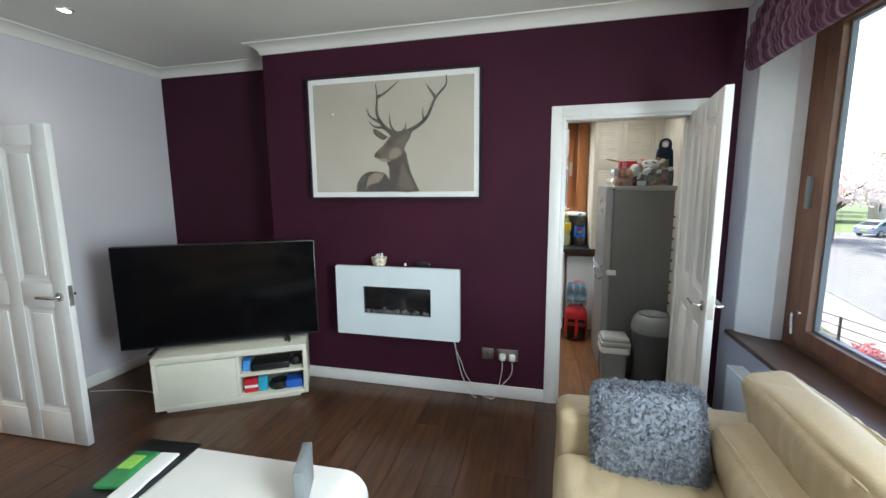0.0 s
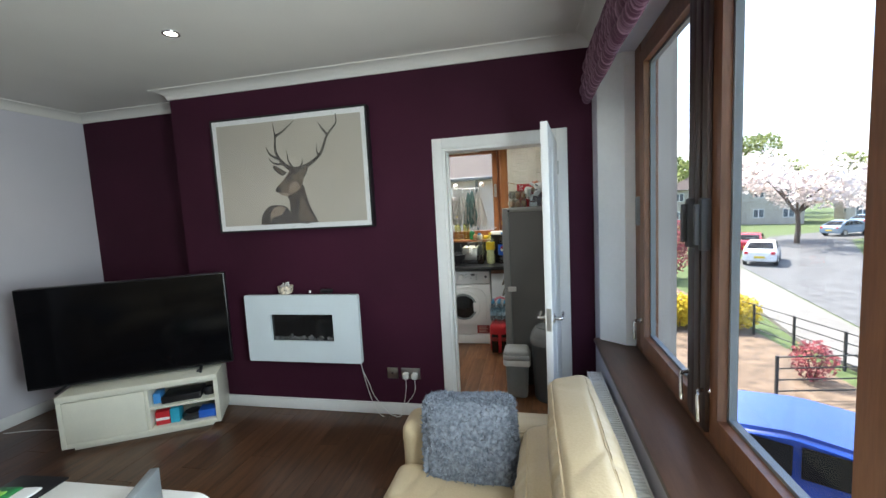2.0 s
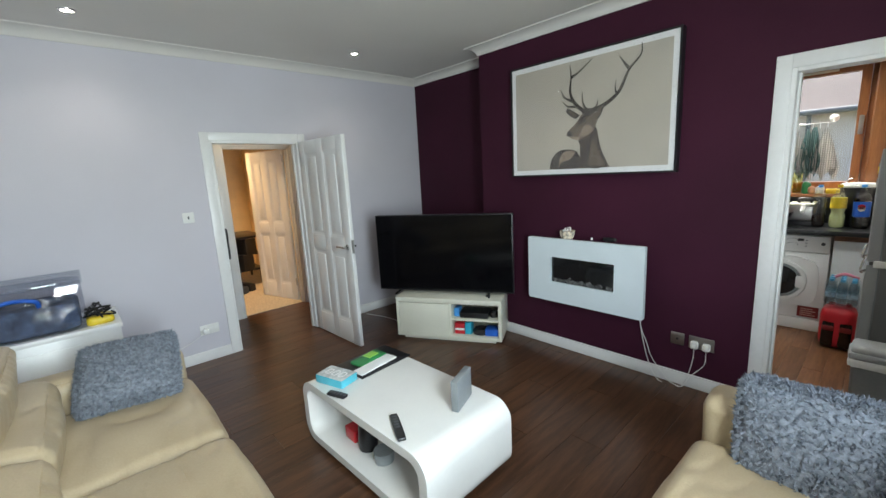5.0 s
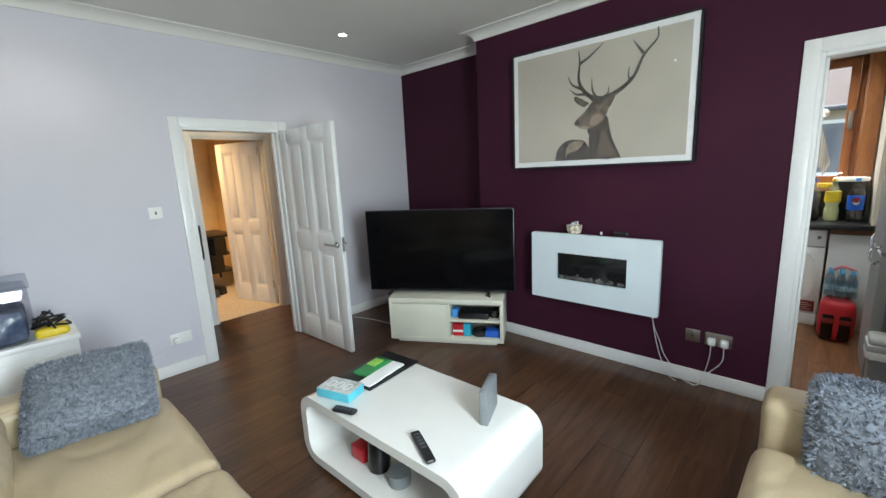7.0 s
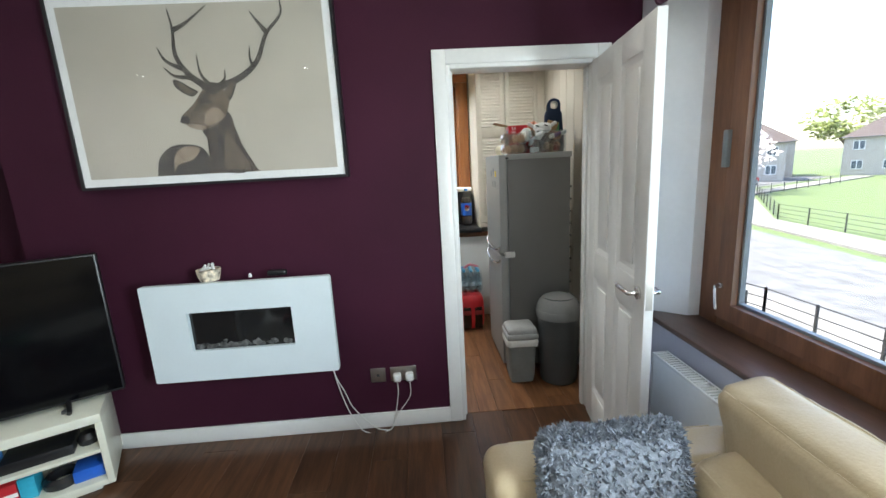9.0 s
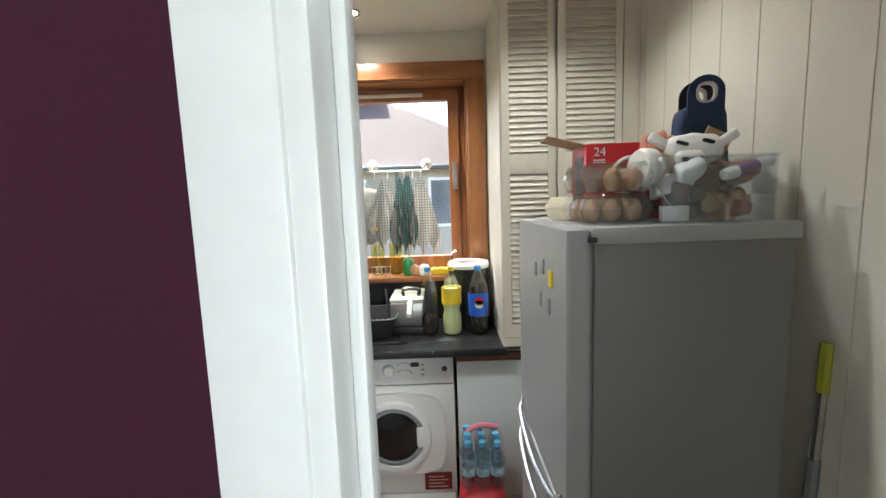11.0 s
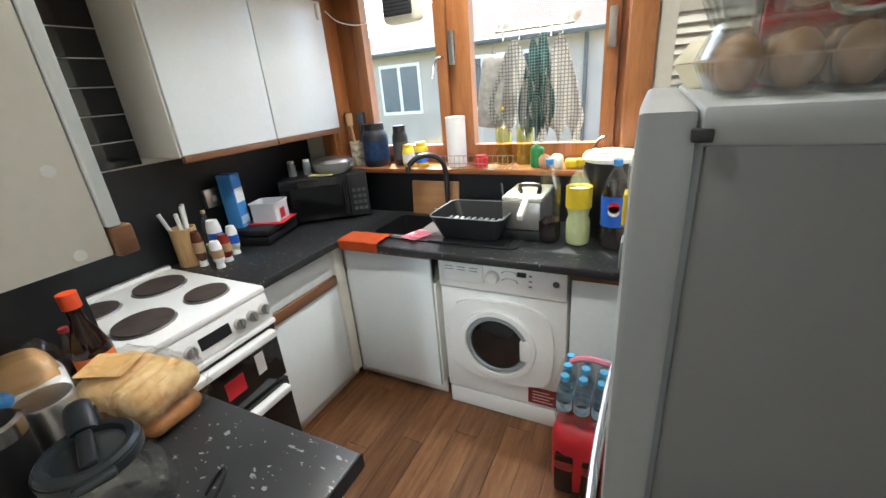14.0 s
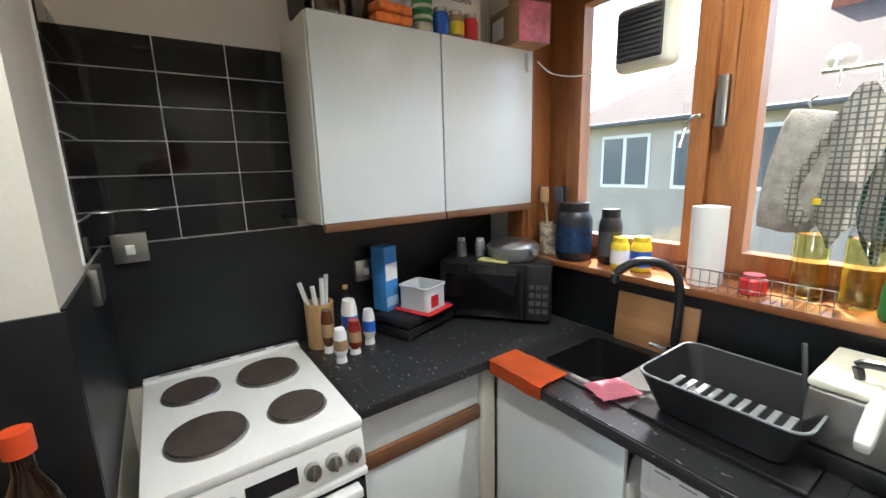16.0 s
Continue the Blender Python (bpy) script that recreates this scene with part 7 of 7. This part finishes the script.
part("wrapper", moved(wrap, 0, 0, 0.070), thin_glass("bread_wrap", (0.97, 0.97, 0.96), 0.13), lf, "clear crinkled wrapper")
part("paper_label", moved(box(-0.055, 0.055, -0.04, 0.04, 0, 0.002), -0.05, -0.015, 0.139, 4, 3, 20), mat("kraft_label", (0.66, 0.40, 0.16), 0.7), lf)
bu = thing("bun_bag", "bagged buns with blue and white print", "bread", 0.462, 3.185, 1.0, -15)
part("bun", moved(cushion(0.16, 0.12, 0.10, 0.045, (0, 0, 0.015), 9, 0.006), 0, 0, 0.05), mat("bun_crust", (0.62, 0.36, 0.15), 0.6), bu)
part("bag_print", moved(cushion(0.17, 0.13, 0.065, 0.025, n=8, wrinkle=0.004), 0.022, 0.004, 0.03), PAPER, bu)
part("bag_film", moved(cushion(0.185, 0.14, 0.125, 0.04, (0, 0, 0.01), 20, 0.014, 8), 0, 0, 0.058), thin_glass("bun_film", (0.97, 0.98, 0.98), 0.12), bu)
for q, mm in enumerate((ORANGE, YELLOW, GREEN, BLUE)):
    part("print_dot", moved(lathe([(0, 0), (0.006, 0), (0.006, 0.001), (0, 0.001)], 12), 0.1065 - 0.0008 * q, -0.03 + q * 0.014, 0.022, 0, 90), mm, bu)
part("bag_band", moved(cushion(0.09, 0.06, 0.075, 0.02, n=8, wrinkle=0.003), 0.055, -0.045, 0.042), SKYBLUE, bu)
bs_ = carton("bun_stand", "low carton under the bag of buns", 0.462, 3.185, 0.909, 0.13, 0.10, 0.09, CARD, -15)
sy = thing("soy_bottle", "dark soy sauce bottle with orange label", "bottle", 0.475, 3.312, 0.909)
part("flask", lathe([(0, 0), (0.038, 0), (0.04, 0.01), (0.04, 0.15), (0.03, 0.19), (0.015, 0.23), (0.015, 0.27), (0, 0.27)], 24), COLA, sy)
part("cap", lathe([(0, 0.262), (0.02, 0.262), (0.02, 0.30), (0, 0.30)], 18), mat("orange_cap", (0.75, 0.08, 0.02), 0.4), sy)
part("label_band", lathe([(0.041, 0.03), (0.041, 0.14)], 24), mat("orange_label", (0.75, 0.18, 0.03), 0.5), sy)
bottle("brown_sauce_bottle", "small dark brown sauce bottle", 0.405, 3.30, 0.909, 0.2, 0.03, COLA, 0.7, LABELRED, None)
cy = thing("steel_canister", "brushed steel canister on the counter", "canister", 0.60, 3.17, 0.909)
part("body", lathe([(0, 0), (0.05, 0), (0.05, 0.15), (0.047, 0.155), (0, 0.155)], 28), STEEL, cy)
tr = thing("travel_mug", "black travel mug with steel rim", "mug", 0.668, 3.078, 0.909)
part("body", lathe([(0, 0), (0.038, 0), (0.045, 0.18), (0, 0.18)], 26), BLACKPL, tr)
part("rim", lathe([(0.0455, 0.16), (0.0475, 0.19), (0.04, 0.195), (0.0, 0.19)], 26), CHROME, tr)
ke = thing("glass_jug", "glass coffee jug with dark grey lid and handle", "coffee jug", 0.88, 3.128, 0.909, -20)
ke.scale = (1.12, 1.12, 1.12)
JUGLID = mat("slate_plastic", (0.028, 0.036, 0.042), 0.28, vary=0.08)
part("glass_bowl", lathe([(0, 0.003), (0.058, 0.003), (0.076, 0.014), (0.086, 0.04), (0.086, 0.065), (0.078, 0.10), (0.062, 0.132), (0.058, 0.142)], 40), JUG, ke)
part("glass_base", lathe([(0, 0.006), (0.056, 0.006), (0.073, 0.017), (0.083, 0.04)], 40), JUG, ke)
part("collar", lathe([(0.060, 0.132), (0.064, 0.134), (0.065, 0.150), (0.060, 0.152)], 36), JUGLID, ke)
lid = part("lid", lathe([(0.0, 0.152), (0.044, 0.150), (0.048, 0.158), (0.058, 0.160), (0.063, 0.154), (0.063, 0.148), (0.0, 0.146)], 36), JUGLID, ke, "dark grey recessed lid")
part("lid_bar", moved(cushion(0.085, 0.022, 0.014, 0.006, n=6), 0, 0, 0.157), JUGLID, lid)
part("spout", moved(cushion(0.03, 0.05, 0.014, 0.006, n=5), 0.062, 0, 0.146, 0, -12), JUGLID, ke)
hb = rod(arc([(-0.045, 0, 0.156), (-0.085, 0, 0.172), (-0.118, 0, 0.158), (-0.132, 0, 0.11), (-0.126, 0, 0.06), (-0.118, 0, 0.035)], 8), 0.013, 12)
for v in hb.verts:
    v.co.y *= 1.45
part("handle", hb, JUGLID, ke, "dark grey strap handle")
part("band", lathe([(0.0865, 0.050), (0.0875, 0.054), (0.0865, 0.058)], 36), JUG, ke)
for q in range(5):
    part("scale_mark", moved(box(-0.008, 0.008, -0.001, 0.0, 0, 0.0015), 0.0, -0.0795 + 0.003 * (q - 2) ** 2 * 0.3 - 0.004 * (4 - q) * 0.4, 0.06 + q * 0.011), WHITEPL, ke)
cable("jug_cable", "black appliance cable curling on the counter", [(0.97, 3.22, 0.913), (0.985, 3.25, 0.945), (1.01, 3.245, 0.962), (1.03, 3.20, 0.945), (1.035, 3.13, 0.915), (1.03, 3.05, 0.913)], 0.004, BLACKPL)


# ---- outside ----
GZ = -2.9
GRASS = mat("lawn", (0.055, 0.085, 0.022), 0.95, vary=0.25, scale=3, bump=0.4, fine=40, second=(0.085, 0.12, 0.035))
SOIL = mat("gravel_soil", (0.15, 0.105, 0.07), 0.95, vary=0.25, scale=4, bump=0.4, fine=40)
ASPHALT = mat("grey_asphalt", (0.10, 0.10, 0.10), 0.9, vary=0.15, scale=2, bump=0.2)
PAVE = mat("concrete_pavement", (0.17, 0.16, 0.145), 0.9, vary=0.1, scale=2)
RENDER = mat("grey_render", (0.42, 0.37, 0.32), 0.9, vary=0.06, scale=1.5, bump=0.2)
SLATE = mat("roof_slate", (0.05, 0.036, 0.032), 0.85, vary=0.3, scale=5, bump=0.4, stretch=(1, 1, 4), second=(0.085, 0.062, 0.055))
IRON = mat("black_iron", (0.02, 0.02, 0.02), 0.6)
structure(part("ground", box(-600, 600, -600, 700, GZ - 0.3, GZ), GRASS, smooth=False), "green grassy ground", "ground")


def strip(name, pts, w, z0, z1, m, label, cat):
    """A flat band along a line on the ground."""
    b = bmesh.new()
    P = [Vector((x, y, 0)) for x, y in pts]
    rows = []
    for i, p in enumerate(P):
        d = (P[min(i + 1, len(P) - 1)] - P[max(i - 1, 0)]).normalized()
        n = Vector((-d.y, d.x, 0)) * w / 2
        rows.append([b.verts.new((p + s * n) + Vector((0, 0, z))) for s, z in ((1, z0), (1, z1), (-1, z1), (-1, z0))])
    for A, B in zip(rows, rows[1:]):
        for i in range(4):
            b.faces.new((A[i], A[(i + 1) % 4], B[(i + 1) % 4], B[i]))
    b.faces.new(rows[0])
    b.faces.new(rows[-1][::-1])
    return structure(part(name, b, m, smooth=False), label, cat)


strip("garden", [(5.8, -10), (5.6, 22)], 6.4, GZ, GZ + 0.02, SOIL, "bare gravelly front garden", "garden")
strip("drive", [(5.3, -4), (5.5, 7.5)], 2.6, GZ + 0.02, GZ + 0.03, PAVE, "concrete parking drive", "drive")
strip("pavement", [(11.8, -12), (10.4, 13), (13.5, 30), (20, 44)], 2.0, GZ, GZ + 0.12, PAVE, "concrete pavement by the road", "pavement")
strip("road", [(16.0, -14), (14.6, 12), (17.5, 28), (27, 44), (60, 60)], 6.2, GZ, GZ + 0.015, ASPHALT, "grey asphalt road", "road")
strip("pavement_far", [(20.6, -14), (19.2, 11), (22.0, 25), (33, 40), (62, 54)], 2.0, GZ, GZ + 0.12, PAVE, "pavement across the road", "pavement")


def fence(name, pts, h, label, step=1.3):
    th = thing(name, label, "fence")
    P = [Vector((x, y, GZ)) for x, y in pts]
    for a, b in zip(P, P[1:]):
        n = max(1, int((b - a).length / step))
        for i in range(n + 1):
            q = a.lerp(b, i / n)
            part("post", box(q.x - 0.025, q.x + 0.025, q.y - 0.025, q.y + 0.025, GZ, GZ + h), IRON, th, smooth=False)
        for z in (0.25, 0.5, 0.75, 1.0):
            part("rail", rod([a + Vector((0, 0, h * z - 0.03)), b + Vector((0, 0, h * z - 0.03))], 0.016, 5), IRON, th)


fence("garden_fence", [(9.9, -6), (9.6, 10), (8.0, 17)], 1.0, "black iron rail fence round the garden")
fence("path_fence", [(6.9, 9.6), (9.0, 9.9)], 1.0, "black iron rail fence across the garden")
fence("green_fence", [(20.8, 10), (23.5, 25), (34, 39), (50, 46)], 1.0, "iron rail fence along the green", 2.2)


def foliage(b, c, r, n, size, seed, flat_=1.0):
    random.seed(seed)
    for _ in range(n):
        d = Vector((random.gauss(0, 1), random.gauss(0, 1), random.gauss(0, 1))).normalized() * r * random.uniform(0.35, 1.05) ** 0.6
        d.z *= flat_
        p = Vector(c) + d
        u = Vector((random.gauss(0, 1), random.gauss(0, 1), random.gauss(0, 1))).normalized() * size * random.uniform(0.6, 1.3)
        w = u.orthogonal().normalized() * size * 0.6
        b.faces.new([b.verts.new(p + u), b.verts.new(p + w), b.verts.new(p - u), b.verts.new(p - w)])


def tree(name, label, x, y, h, r, leaf, seed, n=2600, size=0.16):
    th = thing(name, label, "tree", x, y, GZ)
    bark = bpy.data.materials.get("bark") or mat("bark", (0.09, 0.06, 0.045), 0.9, vary=0.2, bump=0.4)
    part("trunk", rod(arc([(0, 0, -0.05), (0.08, 0, h * 0.2), (0.0, 0.1, h * 0.4)], 5), 0.22, 10, 0.6), bark, th)
    random.seed(seed)
    crown = bmesh.new()
    for k in range(9):
        a = k * 2.4 + random.random()
        e = Vector((math.cos(a) * r * random.uniform(0.45, 0.8), math.sin(a) * r * random.uniform(0.45, 0.8), h * random.uniform(0.5, 0.88)))
        part("limb", rod(arc([(0, 0.1, h * 0.33), tuple(e * 0.5 + Vector((0, 0, h * 0.22))), tuple(e)], 4), 0.1, 6, 0.2), bark, th)
        foliage(crown, e, r * random.uniform(0.35, 0.5), n // 9, size, seed * 31 + k, 0.75)
    part("crown", crown, leaf, th, smooth=False)


BLOSSOM = mat("white_blossom", (0.72, 0.62, 0.58), 0.9, vary=0.1, scale=3)
LEAFY = mat("spring_leaf", (0.12, 0.16, 0.03), 0.9, vary=0.3, scale=2, second=(0.2, 0.22, 0.05))
REDLEAF = mat("red_leaf", (0.30, 0.06, 0.07), 0.9, vary=0.3, scale=2)
GOLD = mat("golden_leaf", (0.55, 0.40, 0.02), 0.9, vary=0.2, scale=2)
tree("cherry_tree", "white blossoming cherry tree beyond the road", 23.8, 39.7, 7.5, 5.5, BLOSSOM, 3, 4200, 0.2)
tree("cherry_tree", "white blossoming cherry tree by the green", 34, 44, 7.0, 4.5, BLOSSOM, 8, 2600, 0.2)
for k, (x, y) in enumerate(((14, 62), (26, 78), (40, 84), (60, 84), (76, 70), (92, 60), (50, 96), (20, 92))):
    tree("green_tree", "leafy green tree behind the houses", x, y, 11 + k % 3 * 2, 6, LEAFY, 20 + k, 1500, 0.4)


def shrub(name, label, x, y, r, h, m, seed, n=900, size=0.06):
    th = thing(name, label, "shrub", x, y, GZ)
    b = bmesh.new()
    foliage(b, (0, 0, h * 0.55), r, n, size, seed, h / r * 0.5)
    part("foliage", b, m, th, smooth=False)
    for k in range(4):
        part("stem", rod([(0, 0, -0.02), (r * 0.4 * math.cos(k * 1.6), r * 0.4 * math.sin(k * 1.6), h * 0.5)], 0.02, 5), bpy.data.materials["bark"], th)


for k in range(5):
    shrub("golden_hedge", "clump of golden-yellow hedge in the garden", 6.3 + k * 0.55, 15.2 - k * 0.1, 0.62, 1.1, GOLD, 50 + k, 1200)
shrub("green_hedge", "rounded green shrub in the garden", 5.6, 17, 1.4, 2.6, LEAFY, 61, 2200, 0.09)
shrub("red_shrub", "small red-leaved shrub in the garden", 8.2, 10.7, 0.45, 0.95, REDLEAF, 62, 700, 0.045)
shrub("red_bush", "tall red-leaved bush beyond the hedge", 9.0, 24, 1.3, 3.4, REDLEAF, 63, 1500, 0.11)


def car(name, label, x, y, rz, paint):
    th = thing(name, label, "car", x, y, GZ + 0.02, rz)
    prof = [(-2.05, 0.30), (-2.08, 0.62), (-1.95, 0.86), (-1.2, 0.95), (-0.55, 1.40), (0.2, 1.47), (0.95, 1.38), (1.65, 0.98), (2.0, 0.9), (2.06, 0.5), (2.02, 0.28)]
    b = prism(prof, -0.82, 0.82)
    for v in b.verts:
        if v.co.z > 1.0:
            v.co.y *= 0.80
    bmesh.ops.bevel(b, geom=b.edges[:], offset=0.07, segments=3, affect="EDGES")
    part("body", b, paint, th)
    for s in (-1, 1):
        for x0, x1, x2, x3 in ((-1.0, -0.55, 0.12, 0.12), (0.2, 0.2, 0.85, 1.3)):
            gb_ = bmesh.new()
            gb_.faces.new([gb_.verts.new(p) for p in ((x0, s * 0.795, 1.0), (x1, s * 0.70, 1.34), (x2, s * 0.70, 1.36), (x3, s * 0.795, 1.0))])
            bmesh.ops.solidify(gb_, geom=gb_.faces[:], thickness=0.03)
            part("side_window", gb_, DARKGLASS, th)
        for wx in (-1.3, 1.3):
            wl = part("wheel", moved(lathe([(0, -0.1), (0.3, -0.1), (0.32, -0.06), (0.32, 0.06), (0.3, 0.1), (0, 0.1)], 24), wx, s * 0.76, 0.31, 90), BLACKPL, th)
            part("rim", moved(lathe([(0, 0.1), (0.2, 0.11), (0.21, 0.09), (0, 0.09)], 20), wx, s * 0.765, 0.31, -90 * s), STEEL, wl)
        part("headlight", moved(cushion(0.1, 0.28, 0.14, 0.04, n=4), -2.02, s * 0.6, 0.72), CLEARPL, th)
        part("tail_light", moved(cushion(0.08, 0.22, 0.18, 0.04, n=4), 2.0, s * 0.64, 0.8), RED, th)
    for xa, za, xb, zb in ((-1.16, 1.0, -0.6, 1.38), (1.6, 1.03, 1.02, 1.36)):
        gb_ = bmesh.new()
        gb_.faces.new([gb_.verts.new(p) for p in ((xa, -0.66, za), (xa, 0.66, za), (xb, 0.56, zb), (xb, -0.56, zb))])
        bmesh.ops.solidify(gb_, geom=gb_.faces[:], thickness=0.05)
        part("screen", gb_, DARKGLASS, th)
    part("number_plate", box(2.05, 2.075, -0.26, 0.26, 0.5, 0.61), YELLOW, th)


BLUECAR, WHITECAR = mat("blue_car_paint", (0.012, 0.045, 0.24), 0.25, coat=0.3), mat("white_car_paint", (0.75, 0.75, 0.75), 0.25, coat=0.6)
SILVERBLUE, REDCAR = mat("silver_blue_car_paint", (0.20, 0.28, 0.38), 0.25, coat=0.6), mat("red_car_paint", (0.45, 0.02, 0.03), 0.25, coat=0.6)
car("blue_car", "blue hatchback parked below the window", 5.45, 5.95, 150, BLUECAR)
car("white_car", "white hatchback parked on the road", 16.3, 29.5, 240, WHITECAR)
car("blue_saloon", "silver-blue car parked by the green", 31.0, 45.6, 205, SILVERBLUE)
car("dark_red_car", "dark red car parked beyond the white one", 18.2, 35.0, 240, REDCAR)
car("red_car", "red car parked before the far houses", 42.5, 51, 210, REDCAR)
car("silver_car", "silver-blue car before the far houses", 38.5, 54, 210, SILVERBLUE)


def house(name, label, x, y, rz, L, D, h, roof, wallm=RENDER, near=False, xs=None, up=1.75):
    """A two-storey hipped house; its front is at y = 0, facing -y."""
    th = thing(name, label, "house", x, y, GZ, rz)
    part("wall", box(-L / 2, L / 2, 0, D, 0, h), wallm, th, smooth=False)
    rb_ = bmesh.new()
    e = 0.35
    A = [rb_.verts.new(p) for p in ((-L / 2 - e, -e, h), (L / 2 + e, -e, h), (L / 2 + e, D + e, h), (-L / 2 - e, D + e, h))]
    B = [rb_.verts.new(p) for p in ((-L / 2 + D / 2, D / 2, h + roof), (L / 2 - D / 2, D / 2, h + roof))]
    for f in ((A[0], A[1], B[1], B[0]), (A[1], A[2], B[1]), (A[2], A[3], B[0], B[1]), (A[3], A[0], B[0]), (A[3], A[2], A[1], A[0])):
        rb_.faces.new(f)
    rf = part("roof", rb_, SLATE, th, smooth=False)
    part("chimney", box(-0.5, 0.5, D / 2 - 0.4, D / 2 + 0.4, h + roof * 0.6, h + roof + 1.2), bpy.data.materials.get("chimney_brick") or mat("chimney_brick", (0.30, 0.10, 0.06), 0.9, vary=0.2), rf)
    part("gutter", rod([(-L / 2 - e, -e - 0.05, h - 0.02), (L / 2 + e, -e - 0.05, h - 0.02)], 0.06, 8), DARKGREYPL, rf)
    n = max(2, int(L / 3))
    for cx in xs or [-L / 2 + L * (i + 0.5) / n for i in range(n)]:
        for z in (0.9, h - up):
            w = part("window", box(cx - 0.62, cx + 0.62, -0.03, 0.02, z, z + 1.25), WHITEPL, th, smooth=False)
            for s in (-1, 1):
                part("pane", box(cx + s * 0.3 - 0.25, cx + s * 0.3 + 0.25, -0.045, -0.032, z + 0.08, z + 1.17), mat("house_glass", (0.10, 0.12, 0.14), 0.1) if not bpy.data.materials.get("house_glass") else bpy.data.materials["house_glass"], w, smooth=False)
    if near:
        part("downpipe", rod([(1.6, -0.07, 0), (1.6, -0.07, h)], 0.045, 8), DARKGREYPL, th)
    return th


house("neighbour_house", "grey rendered house with slate roof behind", -1.35, 13.0, 0, 9.6, 8, 5.35, 2.6, near=True, xs=(-3.1, -1.35, 0.2, 3.0), up=1.5)
house("far_house", "pale house behind the kitchen", 5.5, 32.0, 0, 7.0, 7, 5.3, 2.6, mat("tan_render", (0.42, 0.26, 0.18), 0.9))
for k, (x, y, r) in enumerate(((30, 66, -25), (52, 66, -38), (68, 52, -50), (82, 36, -60), (12, 74, -10))):
    house("terrace_house", "pale rendered house with a slate roof", x, y, r, 16, 8, 5.4, 3.0, RENDER)
house("corner_house", "brown-roofed house beyond the cherry tree", 46, 58, -35, 12, 8, 5.2, 3.2, RENDER)
# the outer face of this building
structure(part("outer_wall", box(RW + 0.342, RW + 0.36, -6, W0 - 0.05, GZ, 3.4), RENDER, smooth=False), "grey rendered outer wall", "wall")
structure(part("outer_wall", box(RW + 0.342, RW + 0.48, W1 + 0.10, W1 + 0.9, GZ, 2.75), RENDER, smooth=False), "grey rendered pier beside the window", "wall")
structure(part("roof_slab", box(-6.4, RW + 0.5, -6, KF + 0.35, 2.72, 2.95), SLATE, smooth=False), "roof over the flat", "roof")
structure(part("understorey", box(-6.2, RW + 0.3, NY - 0.1, KF + 0.29, GZ, -0.05), RENDER, smooth=False), "storey below the flat", "wall")


# ---- floor planks and tiles ----
structure(part("floor", box(-3.27, RW, NY, KF, -0.04, -0.006), SUBFLOOR, smooth=False), "dark wooden plank floor", "floor")
floor_ob = bpy.data.objects["floor"]


def planks(x0, x1, y0, y1, w, l, material, skip=None):
    me = None
    shapes = {}
    col = 0
    x = x0
    while x < x1 - 0.01:
        ww = min(w, x1 - x)
        y = y0 - (col * 0.43 % 1) * l
        while y < y1 - 0.01:
            a, b = max(y, y0), min(y + l, y1)
            if b - a > 0.03 and not (skip and skip(x + ww / 2, (a + b) / 2)):
                key = (round(ww, 3), round(b - a, 3))
                if key not in shapes:
                    bm = box(0.0006, ww - 0.0006, 0.0006, b - a - 0.0006, -0.008, 0.0, 0.0012, seg=1)
                    tmp = bpy.data.meshes.new("plank")
                    bm.to_mesh(tmp)
                    bm.free()
                    tmp.materials.append(material)
                    shapes[key] = tmp
                ob = new("plank", shapes[key])
                ob.parent = floor_ob
                ob.location = (x, a, 0)
            y += l
        x += w
        col += 1


planks(LW, RW, NY, PY + 0.06, 0.19, 1.25, FLOORWOOD)
planks(LW, BX, PY + 0.06, AY, 0.19, 1.25, FLOORWOOD)
planks(-3.27, LW, 0.4, 2.6, 0.19, 1.25, FLOORWOOD)
planks(-0.0, RW, PY + 0.06, 4.62, 0.115, 0.9, KFLOORWOOD)

tile_me = {}


def tile(w, h, parent, m):
    key = (round(w, 3), round(h, 3))
    if key not in tile_me:
        bm = box(0, 0.006, 0.0, w, 0.0, h, 0.0022, seg=2)
        tile_me[key] = bpy.data.meshes.new("tile")
        bm.to_mesh(tile_me[key])
        bm.free()
        tile_me[key].materials.append(TILE)
    ob = new("tile", tile_me[key])
    ob.parent = parent
    ob.matrix_local = m


beds = [o for o in scene.objects if o.name.startswith("tile_bed")]
for r in range(6):
    z = 1.374 + r * 0.1035
    for c in range(3):
        y0 = 3.391 + c * 0.199 if c else 3.376
        tile((3.5865 if c == 0 else min(y0 + 0.195, 3.966)) - y0, 0.0995, beds[0], pose(KL + 0.0035, y0, z, 0, 0, random.uniform(-0.5, 0.5)))
    for c in range(2):
        x0 = KL + 0.012 + c * 0.155
        tile(0.15, 0.0995, beds[1], pose(x0 + 0.15, 3.3735, z, 0, 0, 90))
